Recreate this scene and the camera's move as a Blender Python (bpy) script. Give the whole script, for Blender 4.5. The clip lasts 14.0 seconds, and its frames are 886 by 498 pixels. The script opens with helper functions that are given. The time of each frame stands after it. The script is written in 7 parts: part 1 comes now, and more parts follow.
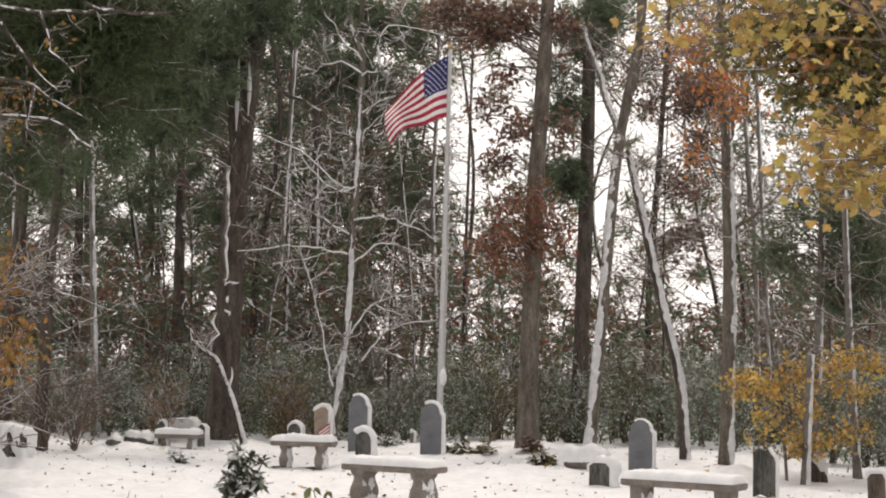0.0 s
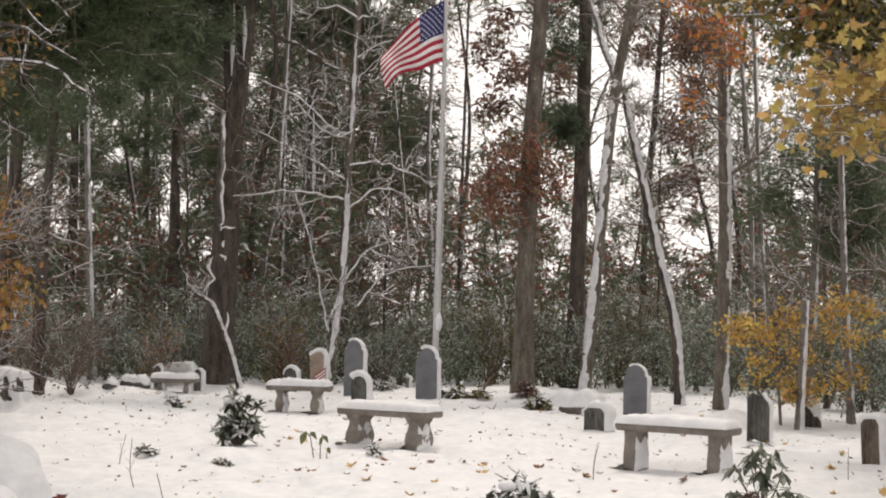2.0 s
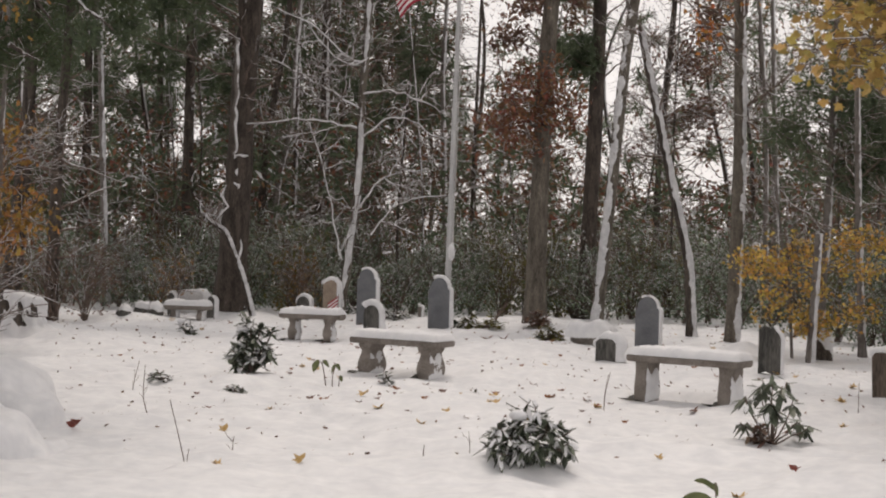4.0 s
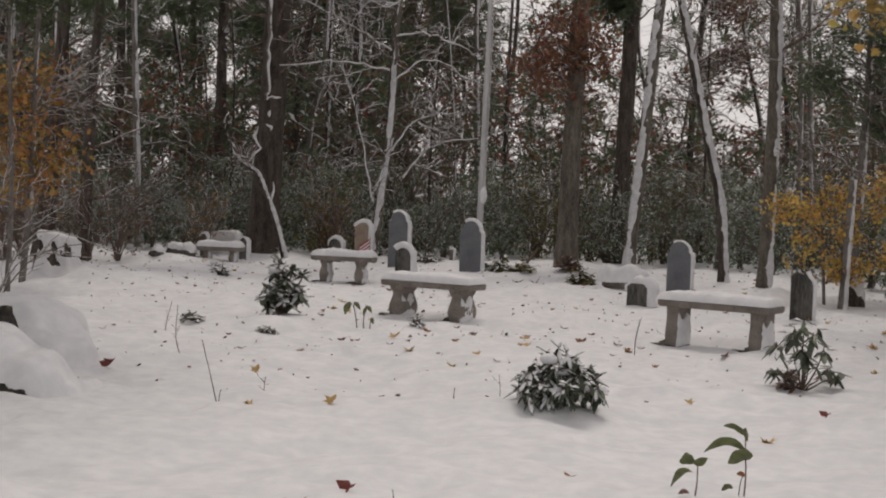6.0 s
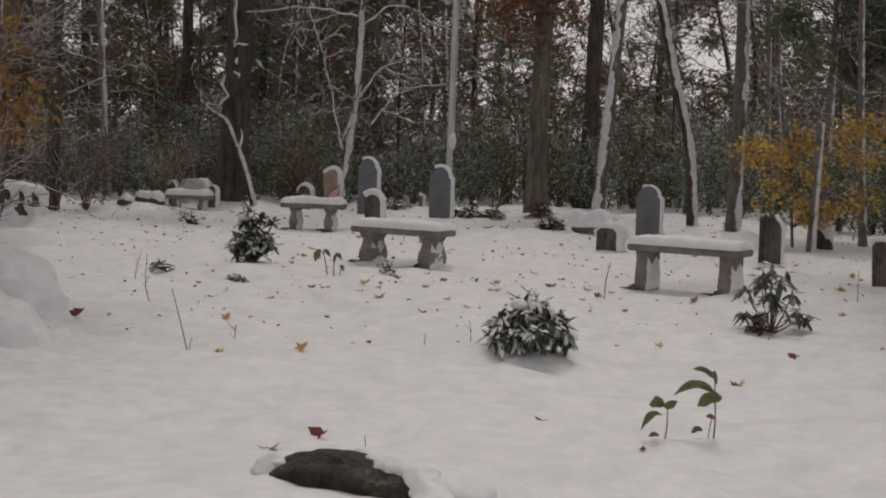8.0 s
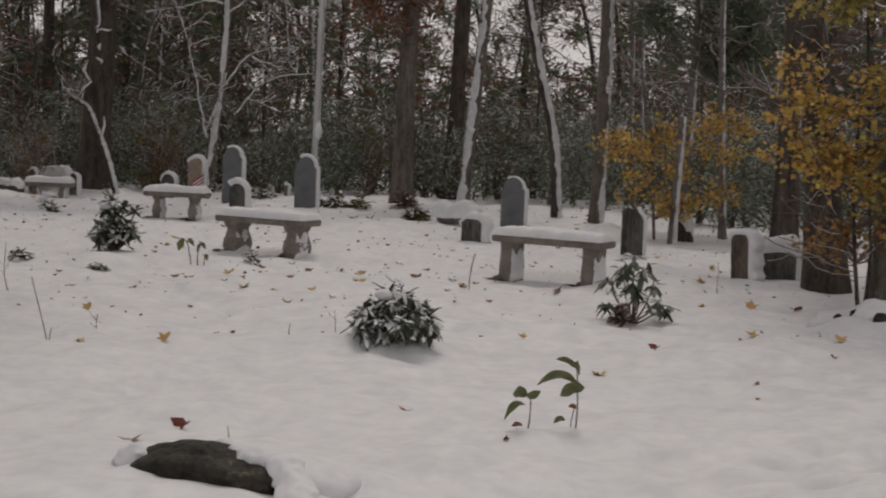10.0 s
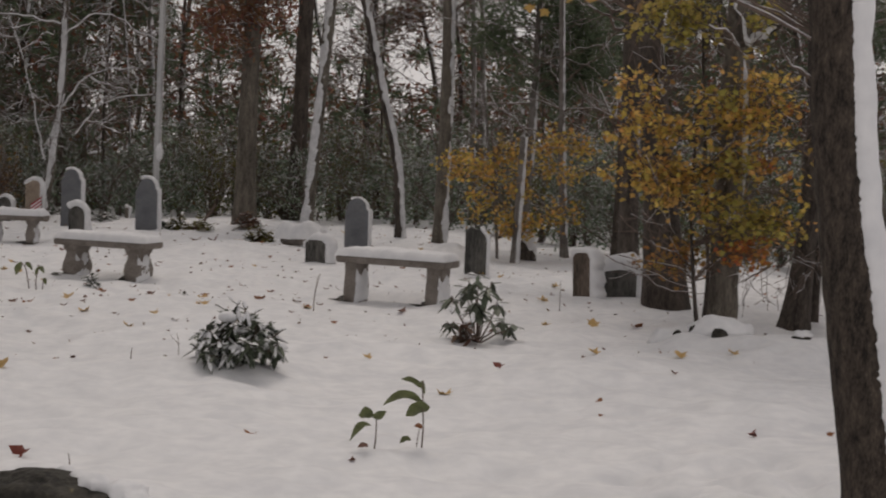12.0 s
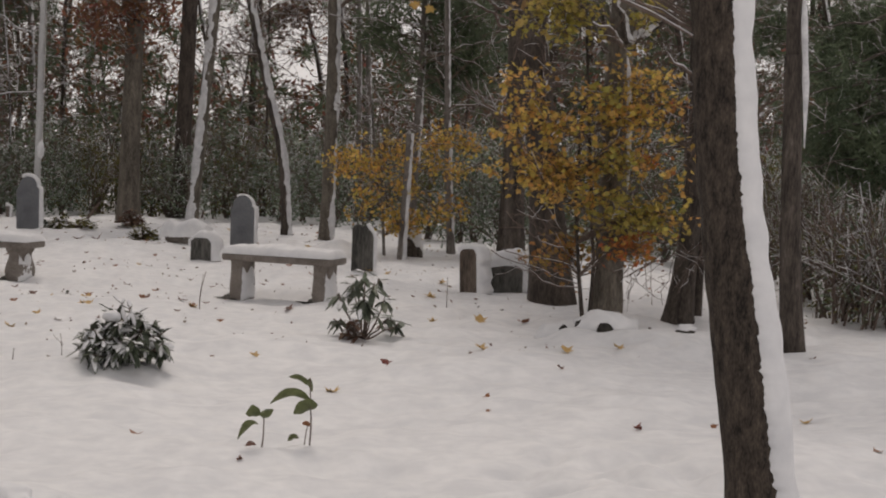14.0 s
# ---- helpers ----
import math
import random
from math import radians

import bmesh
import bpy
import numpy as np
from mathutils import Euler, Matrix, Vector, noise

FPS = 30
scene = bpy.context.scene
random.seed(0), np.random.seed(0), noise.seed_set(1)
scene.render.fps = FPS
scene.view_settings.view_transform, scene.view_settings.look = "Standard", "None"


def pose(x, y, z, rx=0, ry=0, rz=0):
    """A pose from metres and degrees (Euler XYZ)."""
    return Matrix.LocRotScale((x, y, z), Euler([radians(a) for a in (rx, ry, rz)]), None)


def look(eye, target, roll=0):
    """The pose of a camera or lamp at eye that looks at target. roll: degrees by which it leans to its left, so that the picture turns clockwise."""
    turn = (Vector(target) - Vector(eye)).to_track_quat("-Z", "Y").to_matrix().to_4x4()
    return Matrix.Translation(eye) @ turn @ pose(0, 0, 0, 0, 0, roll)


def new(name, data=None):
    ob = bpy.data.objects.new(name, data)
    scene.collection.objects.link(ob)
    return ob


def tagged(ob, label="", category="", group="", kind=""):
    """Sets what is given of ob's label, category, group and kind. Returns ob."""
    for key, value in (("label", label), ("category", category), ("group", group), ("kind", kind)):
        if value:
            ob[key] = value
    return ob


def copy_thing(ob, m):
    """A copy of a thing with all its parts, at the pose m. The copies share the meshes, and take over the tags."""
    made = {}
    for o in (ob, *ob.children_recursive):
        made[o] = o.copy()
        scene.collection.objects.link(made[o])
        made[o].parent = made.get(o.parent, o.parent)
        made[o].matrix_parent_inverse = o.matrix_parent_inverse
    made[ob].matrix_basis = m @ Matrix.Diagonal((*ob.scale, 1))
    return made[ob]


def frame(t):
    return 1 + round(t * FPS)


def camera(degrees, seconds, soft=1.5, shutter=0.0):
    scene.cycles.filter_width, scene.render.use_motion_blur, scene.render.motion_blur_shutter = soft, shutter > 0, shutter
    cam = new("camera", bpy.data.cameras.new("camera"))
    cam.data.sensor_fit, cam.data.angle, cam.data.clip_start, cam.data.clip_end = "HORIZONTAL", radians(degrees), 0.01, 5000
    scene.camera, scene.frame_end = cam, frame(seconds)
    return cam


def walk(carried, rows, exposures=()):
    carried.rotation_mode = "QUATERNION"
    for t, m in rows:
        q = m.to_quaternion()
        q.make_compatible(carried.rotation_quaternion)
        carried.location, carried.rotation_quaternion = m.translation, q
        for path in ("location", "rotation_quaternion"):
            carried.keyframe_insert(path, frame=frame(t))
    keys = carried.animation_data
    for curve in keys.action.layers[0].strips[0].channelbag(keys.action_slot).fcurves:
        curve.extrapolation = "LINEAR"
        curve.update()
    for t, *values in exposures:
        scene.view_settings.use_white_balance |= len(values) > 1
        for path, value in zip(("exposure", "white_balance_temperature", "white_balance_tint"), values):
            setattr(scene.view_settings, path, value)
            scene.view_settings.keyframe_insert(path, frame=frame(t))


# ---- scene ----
cam = camera(29.80, 14.0, soft=2.0, shutter=0.5)
PATH = [
    (0.0, pose(0, 0, 1.6, 93.40, -0.80, 0.00)),
    (0.5, pose(0, 0, 1.6, 93.00, -0.89, -0.11)),
    (1.0, pose(0, 0, 1.6, 92.40, -0.89, -0.23)),
    (1.5, pose(0, 0, 1.6, 91.93, -0.69, -0.18)),
    (2.0, pose(0, 0, 1.6, 91.52, -0.90, -0.15)),
    (2.5, pose(0, 0, 1.6, 90.85, -1.07, -0.07)),
    (3.0, pose(0, 0, 1.6, 90.19, -0.99, -0.00)),
    (3.2, pose(0, 0, 1.6, 89.98, -1.14, 0.00)),
    (5.3, pose(0, 0, 1.6, 87.70, -1.78, 0.68)),
    (5.5, pose(0, 0, 1.6, 87.52, -1.74, 0.91)),
    (6.0, pose(0, 0, 1.6, 87.11, -1.86, 1.41)),
    (6.5, pose(0, 0, 1.6, 86.66, -1.96, 1.58)),
    (7.0, pose(0, 0, 1.6, 86.17, -2.15, 1.49)),
    (7.2, pose(0, 0, 1.6, 85.95, -2.00, 1.37)),
    (9.3, pose(0, 0, 1.6, 84.96, -1.76, -2.37)),
    (9.5, pose(0, 0, 1.6, 84.99, -1.96, -2.91)),
    (10.0, pose(0, 0, 1.6, 85.10, -2.16, -4.25)),
    (10.5, pose(0, 0, 1.6, 85.33, -2.33, -5.64)),
    (11.0, pose(0, 0, 1.6, 85.66, -2.38, -6.92)),
    (11.5, pose(0, 0, 1.6, 85.84, -2.07, -8.35)),
    (12.0, pose(0, 0, 1.6, 86.00, -2.01, -9.64)),
    (12.5, pose(0, 0, 1.6, 86.06, -2.04, -10.97)),
    (13.0, pose(0, 0, 1.6, 86.02, -1.89, -12.12)),
    (13.5, pose(0, 0, 1.6, 86.04, -1.92, -13.08)),
    (14.0, pose(0, 0, 1.6, 86.02, -1.91, -13.55)),
]
EXPOSURES = [(0.0, 0.19, 7200, 13), (1.5, 0.14, 7200, 13), (3.2, -0.13, 7150, 14), (5.3, -0.63, 7050, 15), (7.2, -0.88, 7000, 15), (9.3, -1.07, 7000, 15), (12.5, -0.97, 7050, 15), (14.0, -0.78, 7100, 15)]
walk(cam, PATH, EXPOSURES)

# ---- light: an overcast autumn day ----
world = bpy.data.worlds.new("world")
scene.world = world
world.use_nodes = True
wn, wl = world.node_tree.nodes, world.node_tree.links
sky = wn.new("ShaderNodeTexSky")
sky.sky_type, sky.sun_disc = "NISHITA", False
sky.sun_elevation, sky.sun_rotation = radians(57), radians(6)
grey = wn.new("ShaderNodeHueSaturation")
grey.inputs["Saturation"].default_value = 0.12
veil = wn.new("ShaderNodeMixRGB")
veil.inputs["Fac"].default_value = 0.75
veil.inputs["Color2"].default_value = (9.6, 9.7, 10.0, 1)
wl.new(sky.outputs["Color"], grey.inputs["Color"])
wl.new(grey.outputs["Color"], veil.inputs["Color1"])
wl.new(veil.outputs["Color"], wn["Background"].inputs["Color"])
wn["Background"].inputs["Strength"].default_value = 0.13
sun = new("sun", bpy.data.lights.new("sun", "SUN"))
sun.data.energy, sun.data.angle, sun.data.color = 1.5, radians(16), (1.0, 0.96, 0.9)
sun.matrix_world = look((1, 24, 16), (0, 14, 0))


# ---- materials ----
def mat(name, c1, c2, scale=6.0, rough=0.8, bump=0.3, grain=40.0, stretch=(1, 1, 1), metal=0.0, third=None, spread=0.0, thin=0.0, relief=0.02):
    """A surface of two colours in patches and grain, with relief; third: sparse spots; spread: change from piece to piece; thin: light let through."""
    m = bpy.data.materials.new(name)
    m.use_nodes = True
    n, l = m.node_tree.nodes, m.node_tree.links
    b = n["Principled BSDF"]
    b.inputs["Roughness"].default_value, b.inputs["Metallic"].default_value = rough, metal
    b.inputs["Specular IOR Level"].default_value = 0.3
    co, mp = n.new("ShaderNodeTexCoord"), n.new("ShaderNodeMapping")
    mp.inputs["Scale"].default_value = stretch
    l.new(co.outputs["Object"], mp.inputs["Vector"])
    big, small = n.new("ShaderNodeTexNoise"), n.new("ShaderNodeTexNoise")
    big.inputs["Scale"].default_value, big.inputs["Detail"].default_value = scale, 5
    small.inputs["Scale"].default_value, small.inputs["Detail"].default_value = grain, 6
    for q in (big, small):
        l.new(mp.outputs["Vector"], q.inputs["Vector"])
    add = n.new("ShaderNodeMath")
    add.operation = "MULTIPLY_ADD"
    add.inputs[1].default_value = 0.45
    l.new(small.outputs["Fac"], add.inputs[0])
    half = n.new("ShaderNodeMath")
    half.operation = "MULTIPLY"
    half.inputs[1].default_value = 0.55
    l.new(big.outputs["Fac"], half.inputs[0])
    l.new(half.outputs["Value"], add.inputs[2])
    ramp = n.new("ShaderNodeValToRGB")
    e = ramp.color_ramp.elements
    e[0].position, e[0].color = 0.38, (*c1, 1)
    e[1].position, e[1].color = 0.62, (*c2, 1)
    if third:
        q = e.new(0.70)
        q.color = (*third, 1)
    l.new(add.outputs["Value"], ramp.inputs["Fac"])
    out = ramp.outputs["Color"]
    if spread:
        geo, hs, mr = n.new("ShaderNodeNewGeometry"), n.new("ShaderNodeHueSaturation"), n.new("ShaderNodeMapRange")
        mr.inputs["To Min"].default_value, mr.inputs["To Max"].default_value = 1 - spread, 1 + spread
        l.new(geo.outputs["Random Per Island"], mr.inputs["Value"])
        l.new(mr.outputs["Result"], hs.inputs["Value"])
        wrap, hr = n.new("ShaderNodeMath"), n.new("ShaderNodeMapRange")
        wrap.operation = "PINGPONG"
        wrap.inputs[1].default_value = 0.093
        l.new(geo.outputs["Random Per Island"], wrap.inputs[0])
        hr.inputs["From Max"].default_value = 0.093
        hr.inputs["To Min"].default_value, hr.inputs["To Max"].default_value = 0.5 - 0.05 * spread, 0.5 + 0.09 * spread
        l.new(wrap.outputs["Value"], hr.inputs["Value"])
        l.new(hr.outputs["Result"], hs.inputs["Hue"])
        l.new(out, hs.inputs["Color"])
        out = hs.outputs["Color"]
    l.new(out, b.inputs["Base Color"])
    if bump:
        bp = n.new("ShaderNodeBump")
        bp.inputs["Strength"].default_value, bp.inputs["Distance"].default_value = bump, relief
        l.new(add.outputs["Value"], bp.inputs["Height"])
        l.new(bp.outputs["Normal"], b.inputs["Normal"])
    if thin:
        tr, mix = n.new("ShaderNodeBsdfTranslucent"), n.new("ShaderNodeMixShader")
        mix.inputs["Fac"].default_value = thin
        l.new(out, tr.inputs["Color"])
        l.new(b.outputs["BSDF"], mix.inputs[1])
        l.new(tr.outputs["BSDF"], mix.inputs[2])
        l.new(mix.outputs["Shader"], n["Material Output"].inputs["Surface"])
    return m


SNOW = mat("snow", (0.63, 0.635, 0.655), (0.75, 0.75, 0.76), 3.4, 0.7, 0.22, 11, relief=0.04)
SNOW_CRUST = mat("snow_on_wood", (0.50, 0.50, 0.52), (0.72, 0.72, 0.73), 9, 0.8, 0.4, 60)
BARK = mat("bark_grey_brown", (0.026, 0.021, 0.018), (0.105, 0.087, 0.074), 5, 0.95, 0.9, 26, (3, 3, 0.7), third=(0.17, 0.15, 0.13))
BARK_OAK = mat("bark_grey_oak", (0.06, 0.052, 0.043), (0.18, 0.158, 0.132), 4, 0.95, 0.9, 24, (3, 3, 0.8), third=(0.26, 0.24, 0.21))
BARK_NEAR = mat("furrowed_bark", (0.016, 0.0125, 0.0105), (0.085, 0.067, 0.053), 7, 0.95, 1.0, 30, (5, 5, 1.7), third=(0.125, 0.106, 0.088))
BARK_PINE = mat("bark_pine", (0.03, 0.0245, 0.021), (0.105, 0.085, 0.072), 4, 0.95, 0.9, 22, (3, 3, 0.8), third=(0.16, 0.135, 0.118))
BARK_PALE = mat("bark_pale", (0.09, 0.078, 0.07), (0.22, 0.20, 0.185), 5, 0.9, 0.6, 30, (2, 2, 0.6))
TWIG = mat("twig", (0.085, 0.064, 0.054), (0.19, 0.142, 0.118), 9, 0.9, 0.2, 40)
NEEDLES = mat("pine_needles", (0.068, 0.094, 0.057), (0.15, 0.185, 0.108), 2.0, 0.6, 0, 30, spread=0.22, thin=0.15)
# the same needles darkened: shade on the near boughs is put into the colour
NEEDLES_SHADED = mat("shaded_pine_needles", (0.034, 0.05, 0.022), (0.082, 0.108, 0.046), 2.0, 0.6, 0, 30, spread=0.25, thin=0.12)
LAUREL = mat("evergreen_leaves", (0.082, 0.115, 0.074), (0.19, 0.24, 0.155), 2.5, 0.45, 0, 30, spread=0.45, thin=0.12)
DEEP_GREEN = mat("glossy_leaves", (0.055, 0.066, 0.046), (0.125, 0.143, 0.10), 8, 0.4, 0.2, 50, spread=0.35, thin=0.1)
FRESH_GREEN = mat("broad_seedling_leaves", (0.068, 0.082, 0.034), (0.14, 0.16, 0.070), 8, 0.4, 0.2, 50, spread=0.3, thin=0.15)
YELLOW = mat("yellow_maple_leaves", (0.29, 0.185, 0.058), (0.46, 0.325, 0.12), 3, 0.6, 0, 50, spread=0.35, thin=0.4)
ORANGE = mat("orange_leaves", (0.48, 0.28, 0.078), (0.70, 0.47, 0.155), 3, 0.6, 0, 50, spread=0.4, thin=0.5)
FLAME = mat("red_orange_leaves", (0.36, 0.125, 0.045), (0.56, 0.22, 0.075), 3, 0.6, 0, 50, spread=0.35, thin=0.45)
PALE_LEAF = mat("faded_yellow_leaf", (0.40, 0.25, 0.09), (0.58, 0.40, 0.18), 9, 0.7, 0.3, 50)
GILT = mat("gilt_ball", (0.30, 0.19, 0.07), (0.42, 0.28, 0.11), 8, 0.4, 0.1, 40, metal=0.6)
RUSSET = mat("russet_oak_leaves", (0.14, 0.056, 0.037), (0.29, 0.13, 0.082), 3, 0.7, 0, 50, spread=0.4, thin=0.3)
MAROON = mat("dry_brown_leaves", (0.10, 0.065, 0.052), (0.25, 0.14, 0.105), 3, 0.7, 0, 50, spread=0.4, thin=0.3)
OLIVE = mat("olive_leaves", (0.085, 0.08, 0.028), (0.20, 0.17, 0.058), 3, 0.7, 0, 50, spread=0.4, thin=0.3)
LIME = mat("yellow_green_leaves", (0.29, 0.225, 0.055), (0.48, 0.385, 0.115), 3, 0.6, 0, 50, spread=0.3, thin=0.4)
AMBER = mat("amber_leaves", (0.25, 0.125, 0.045), (0.46, 0.25, 0.085), 3, 0.7, 0, 50, spread=0.4, thin=0.3)
RED_LEAF = mat("red_leaf", (0.11, 0.026, 0.018), (0.22, 0.055, 0.038), 9, 0.6, 0.3, 50)
BROWN_LEAF = mat("brown_leaf", (0.16, 0.06, 0.025), (0.30, 0.13, 0.06), 9, 0.7, 0.3, 50)
GRANITE = mat("grey_slate", (0.11, 0.115, 0.125), (0.165, 0.17, 0.18), 5, 0.75, 0.25, 90)
CONCRETE = mat("bench_stone", (0.14, 0.12, 0.105), (0.27, 0.24, 0.215), 6, 0.9, 0.5, 70)
FROSTED = mat("stone_plastered_with_snow", (0.46, 0.45, 0.45), (0.70, 0.70, 0.70), 7, 0.9, 0.5, 40)
TAN_STONE = mat("tan_stone", (0.20, 0.155, 0.12), (0.34, 0.275, 0.22), 6, 0.9, 0.4, 70)
DARK_STONE = mat("weathered_dark_stone", (0.03, 0.03, 0.028), (0.13, 0.125, 0.115), 4, 0.95, 0.7, 30, (2, 2, 0.4))
BROWN_STONE = mat("brown_weathered_stone", (0.045, 0.034, 0.027), (0.155, 0.122, 0.098), 4, 0.95, 0.7, 30, (2, 2, 0.5))
ROCK = mat("wet_rock", (0.011, 0.0105, 0.009), (0.048, 0.043, 0.034), 7, 0.75, 1.0, 30, third=(0.16, 0.14, 0.08), relief=0.04)
CARVED = mat("carved_slate", (0.10, 0.108, 0.12), (0.16, 0.168, 0.18), 5, 0.8, 0.2, 90)
METAL = mat("painted_pole", (0.40, 0.40, 0.41), (0.52, 0.52, 0.52), 3, 0.4, 0.05, 40, metal=0.2)
WHITE_PAINT = mat("white_cloth", (0.66, 0.64, 0.64), (0.78, 0.76, 0.75), 4, 0.8, 0.1, 60, thin=0.2)
RED_CLOTH = mat("red_cloth", (0.30, 0.018, 0.04), (0.40, 0.035, 0.065), 4, 0.8, 0.1, 60, thin=0.2)
BLUE_CLOTH = mat("blue_cloth", (0.02, 0.025, 0.10), (0.035, 0.04, 0.15), 4, 0.8, 0.1, 60, thin=0.1)


# ---- mesh helpers ----
FINE = {"branchwork", "twigwork", "foliage", "snow_lining", "snow_dusting", "undergrowth"}


def part(name, V, F, material, parent=None, label="", smooth=False):
    """One mesh object out of vertex and face arrays (faces all triangles or all quads, or a list of mixed ones)."""
    me = bpy.data.meshes.new(name)
    V = np.asarray(V, dtype=np.float32)
    if isinstance(F, list):
        me.from_pydata([tuple(map(float, v)) for v in V], [], F)
    else:
        F = np.asarray(F, dtype=np.int32)
        k = F.shape[1]
        me.vertices.add(len(V))
        me.vertices.foreach_set("co", V.ravel())
        me.loops.add(F.size)
        me.loops.foreach_set("vertex_index", F.ravel())
        me.polygons.add(len(F))
        me.polygons.foreach_set("loop_start", np.arange(0, F.size, k, dtype=np.int32))
    me.update(calc_edges=True)
    if smooth:
        me.polygons.foreach_set("use_smooth", np.ones(len(me.polygons), dtype=bool))
    me.materials.append(material)
    ob = new(name, me)
    if parent:
        ob.parent = parent
    if label:
        tagged(ob, label)
    if name in FINE:
        tagged(ob, kind="stuff")
    return ob


def bm_part(name, bm, material, parent=None, label="", smooth=False):
    me = bpy.data.meshes.new(name)
    bmesh.ops.recalc_face_normals(bm, faces=bm.faces[:])
    bm.to_mesh(me)
    bm.free()
    if smooth:
        me.polygons.foreach_set("use_smooth", np.ones(len(me.polygons), dtype=bool))
    me.materials.append(material)
    ob = new(name, me)
    if parent:
        ob.parent = parent
    if label:
        tagged(ob, label)
    return ob


def empty(name, m, label, category, group="", kind=""):
    ob = new(name)
    ob.matrix_basis = m
    ob.empty_display_size = 0.2
    return tagged(ob, label, category, group, kind)


def unit(a):
    return a / np.maximum(np.linalg.norm(a, axis=-1, keepdims=True), 1e-9)


def tubes(P, R, k):
    """Tubes round polylines P (b, n, 3) of radii R (b, n), k-sided."""
    b, n = R.shape
    T = unit(np.gradient(P, axis=1))
    ref = np.eye(3)[np.abs(T).max(axis=1).argmin(axis=1)][:, None]
    u = unit(np.cross(T, ref))
    v = np.cross(T, u)
    a = np.linspace(0, 2 * np.pi, k, endpoint=False)
    ring = P[:, :, None] + R[:, :, None, None] * (np.cos(a)[:, None] * u[:, :, None] + np.sin(a)[:, None] * v[:, :, None])
    i = np.arange(b * n * k).reshape(b, n, k)
    q = np.stack([i[:, :-1], np.roll(i, -1, 2)[:, :-1], np.roll(i, -1, 2)[:, 1:], i[:, 1:]], -1)
    return ring.reshape(-1, 3), q.reshape(-1, 4)


def join(parts):
    V, F, o = [], [], 0
    for v, f in parts:
        V.append(v), F.append(f + o)
        o += len(v)
    return np.concatenate(V), np.concatenate(F)


def smooth_line(pts, n):
    """n points on a smooth line through pts."""
    p = np.asarray(pts, float)
    p = np.vstack([2 * p[0] - p[1], p, 2 * p[-1] - p[-2]])
    m = len(p) - 3
    s = np.linspace(0, m, n)
    i = np.minimum(s.astype(int), m - 1)
    t = (s - i)[:, None]
    a, b, c, d = p[i], p[i + 1], p[i + 2], p[i + 3]
    return 0.5 * (2 * b + (c - a) * t + (2 * a - 5 * b + 4 * c - d) * t ** 2 + (3 * b - a - 3 * c + d) * t ** 3)


def sprout(P, R, count, length, rng, angle=(40, 75), up=0.15, start=0.15, rad=0.5, n=5, wob=0.12, rmin=0.003):
    """count side branches off the polylines P."""
    b, m = R.shape
    w = np.linalg.norm(P[:, -1] - P[:, 0], axis=1)
    i = rng.choice(b, count, p=w / w.sum())
    s = rng.uniform(start, 0.97, count) * (m - 1)
    j = np.minimum(s.astype(int), m - 2)
    f = (s - j)[:, None]
    base = P[i, j] * (1 - f) + P[i, j + 1] * f
    r0 = (R[i, j] * (1 - f[:, 0]) + R[i, j + 1] * f[:, 0]) * rad
    t = unit(P[i, j + 1] - P[i, j])
    perp = unit(np.cross(t, rng.normal(size=(count, 3))))
    a = np.radians(rng.uniform(*angle, count))[:, None]
    way = unit(t * np.cos(a) + perp * np.sin(a) + np.array([0, 0, up]))
    L = (rng.uniform(0.5, 1.0, count) * length * (1.1 - 0.6 * s / (m - 1)))[:, None, None]
    tau = np.linspace(0, 1, n)[None, :, None]
    bend = rng.normal(size=(count, 1, 3)) * 0.25 + np.array([0, 0, up])
    Q = base[:, None] + L * (way[:, None] * tau + bend * tau ** 2 * 0.5)
    Q[:, 1:] += rng.normal(size=(count, n - 1, 3)) * wob * L / n
    return Q, np.maximum(r0[:, None] * np.linspace(1, 0.25, n), rmin)


def shade_of_snow(P, R, keep, rng, thick=0.65):
    """Lines of snow that lie along branches."""
    pick = rng.random(len(P)) < keep
    P, R = P[pick], R[pick]
    r = R * thick + 0.001
    Q = P + (R * 0.7 + 0.002)[..., None] * np.array([0.45, -0.15, 0.85])
    return Q, r * rng.uniform(0.55, 1.15, r.shape)


def scatter(tv, tf, pos, size, rng, flat=0.0):
    """Copies of a small leaf shape at pos, turned at random (flat: how far they lie level)."""
    c = len(pos)
    z = unit(rng.normal(size=(c, 3)) * (1 - flat) + np.array([0, 0, 1.0]) * flat * 1.5)
    x = unit(np.cross(z, rng.normal(size=(c, 3))))
    y = np.cross(z, x)
    M = np.stack([x, y, z], 2) * np.broadcast_to(size, (c,))[:, None, None]
    V = pos[:, None] + np.einsum("cij,vj->cvi", M, tv)
    F = tf[None] + (np.arange(c) * len(tv))[:, None, None]
    return V.reshape(-1, 3), F.reshape(-1, tf.shape[1])


def fan(outline, lift=0.0):
    n = len(outline)
    v = np.array([(0, 0, 0), *[(x, y, lift * (x * x + y * y)) for x, y in outline]], float)
    return v, np.array([(0, i + 1, (i + 1) % n + 1) for i in range(n)])


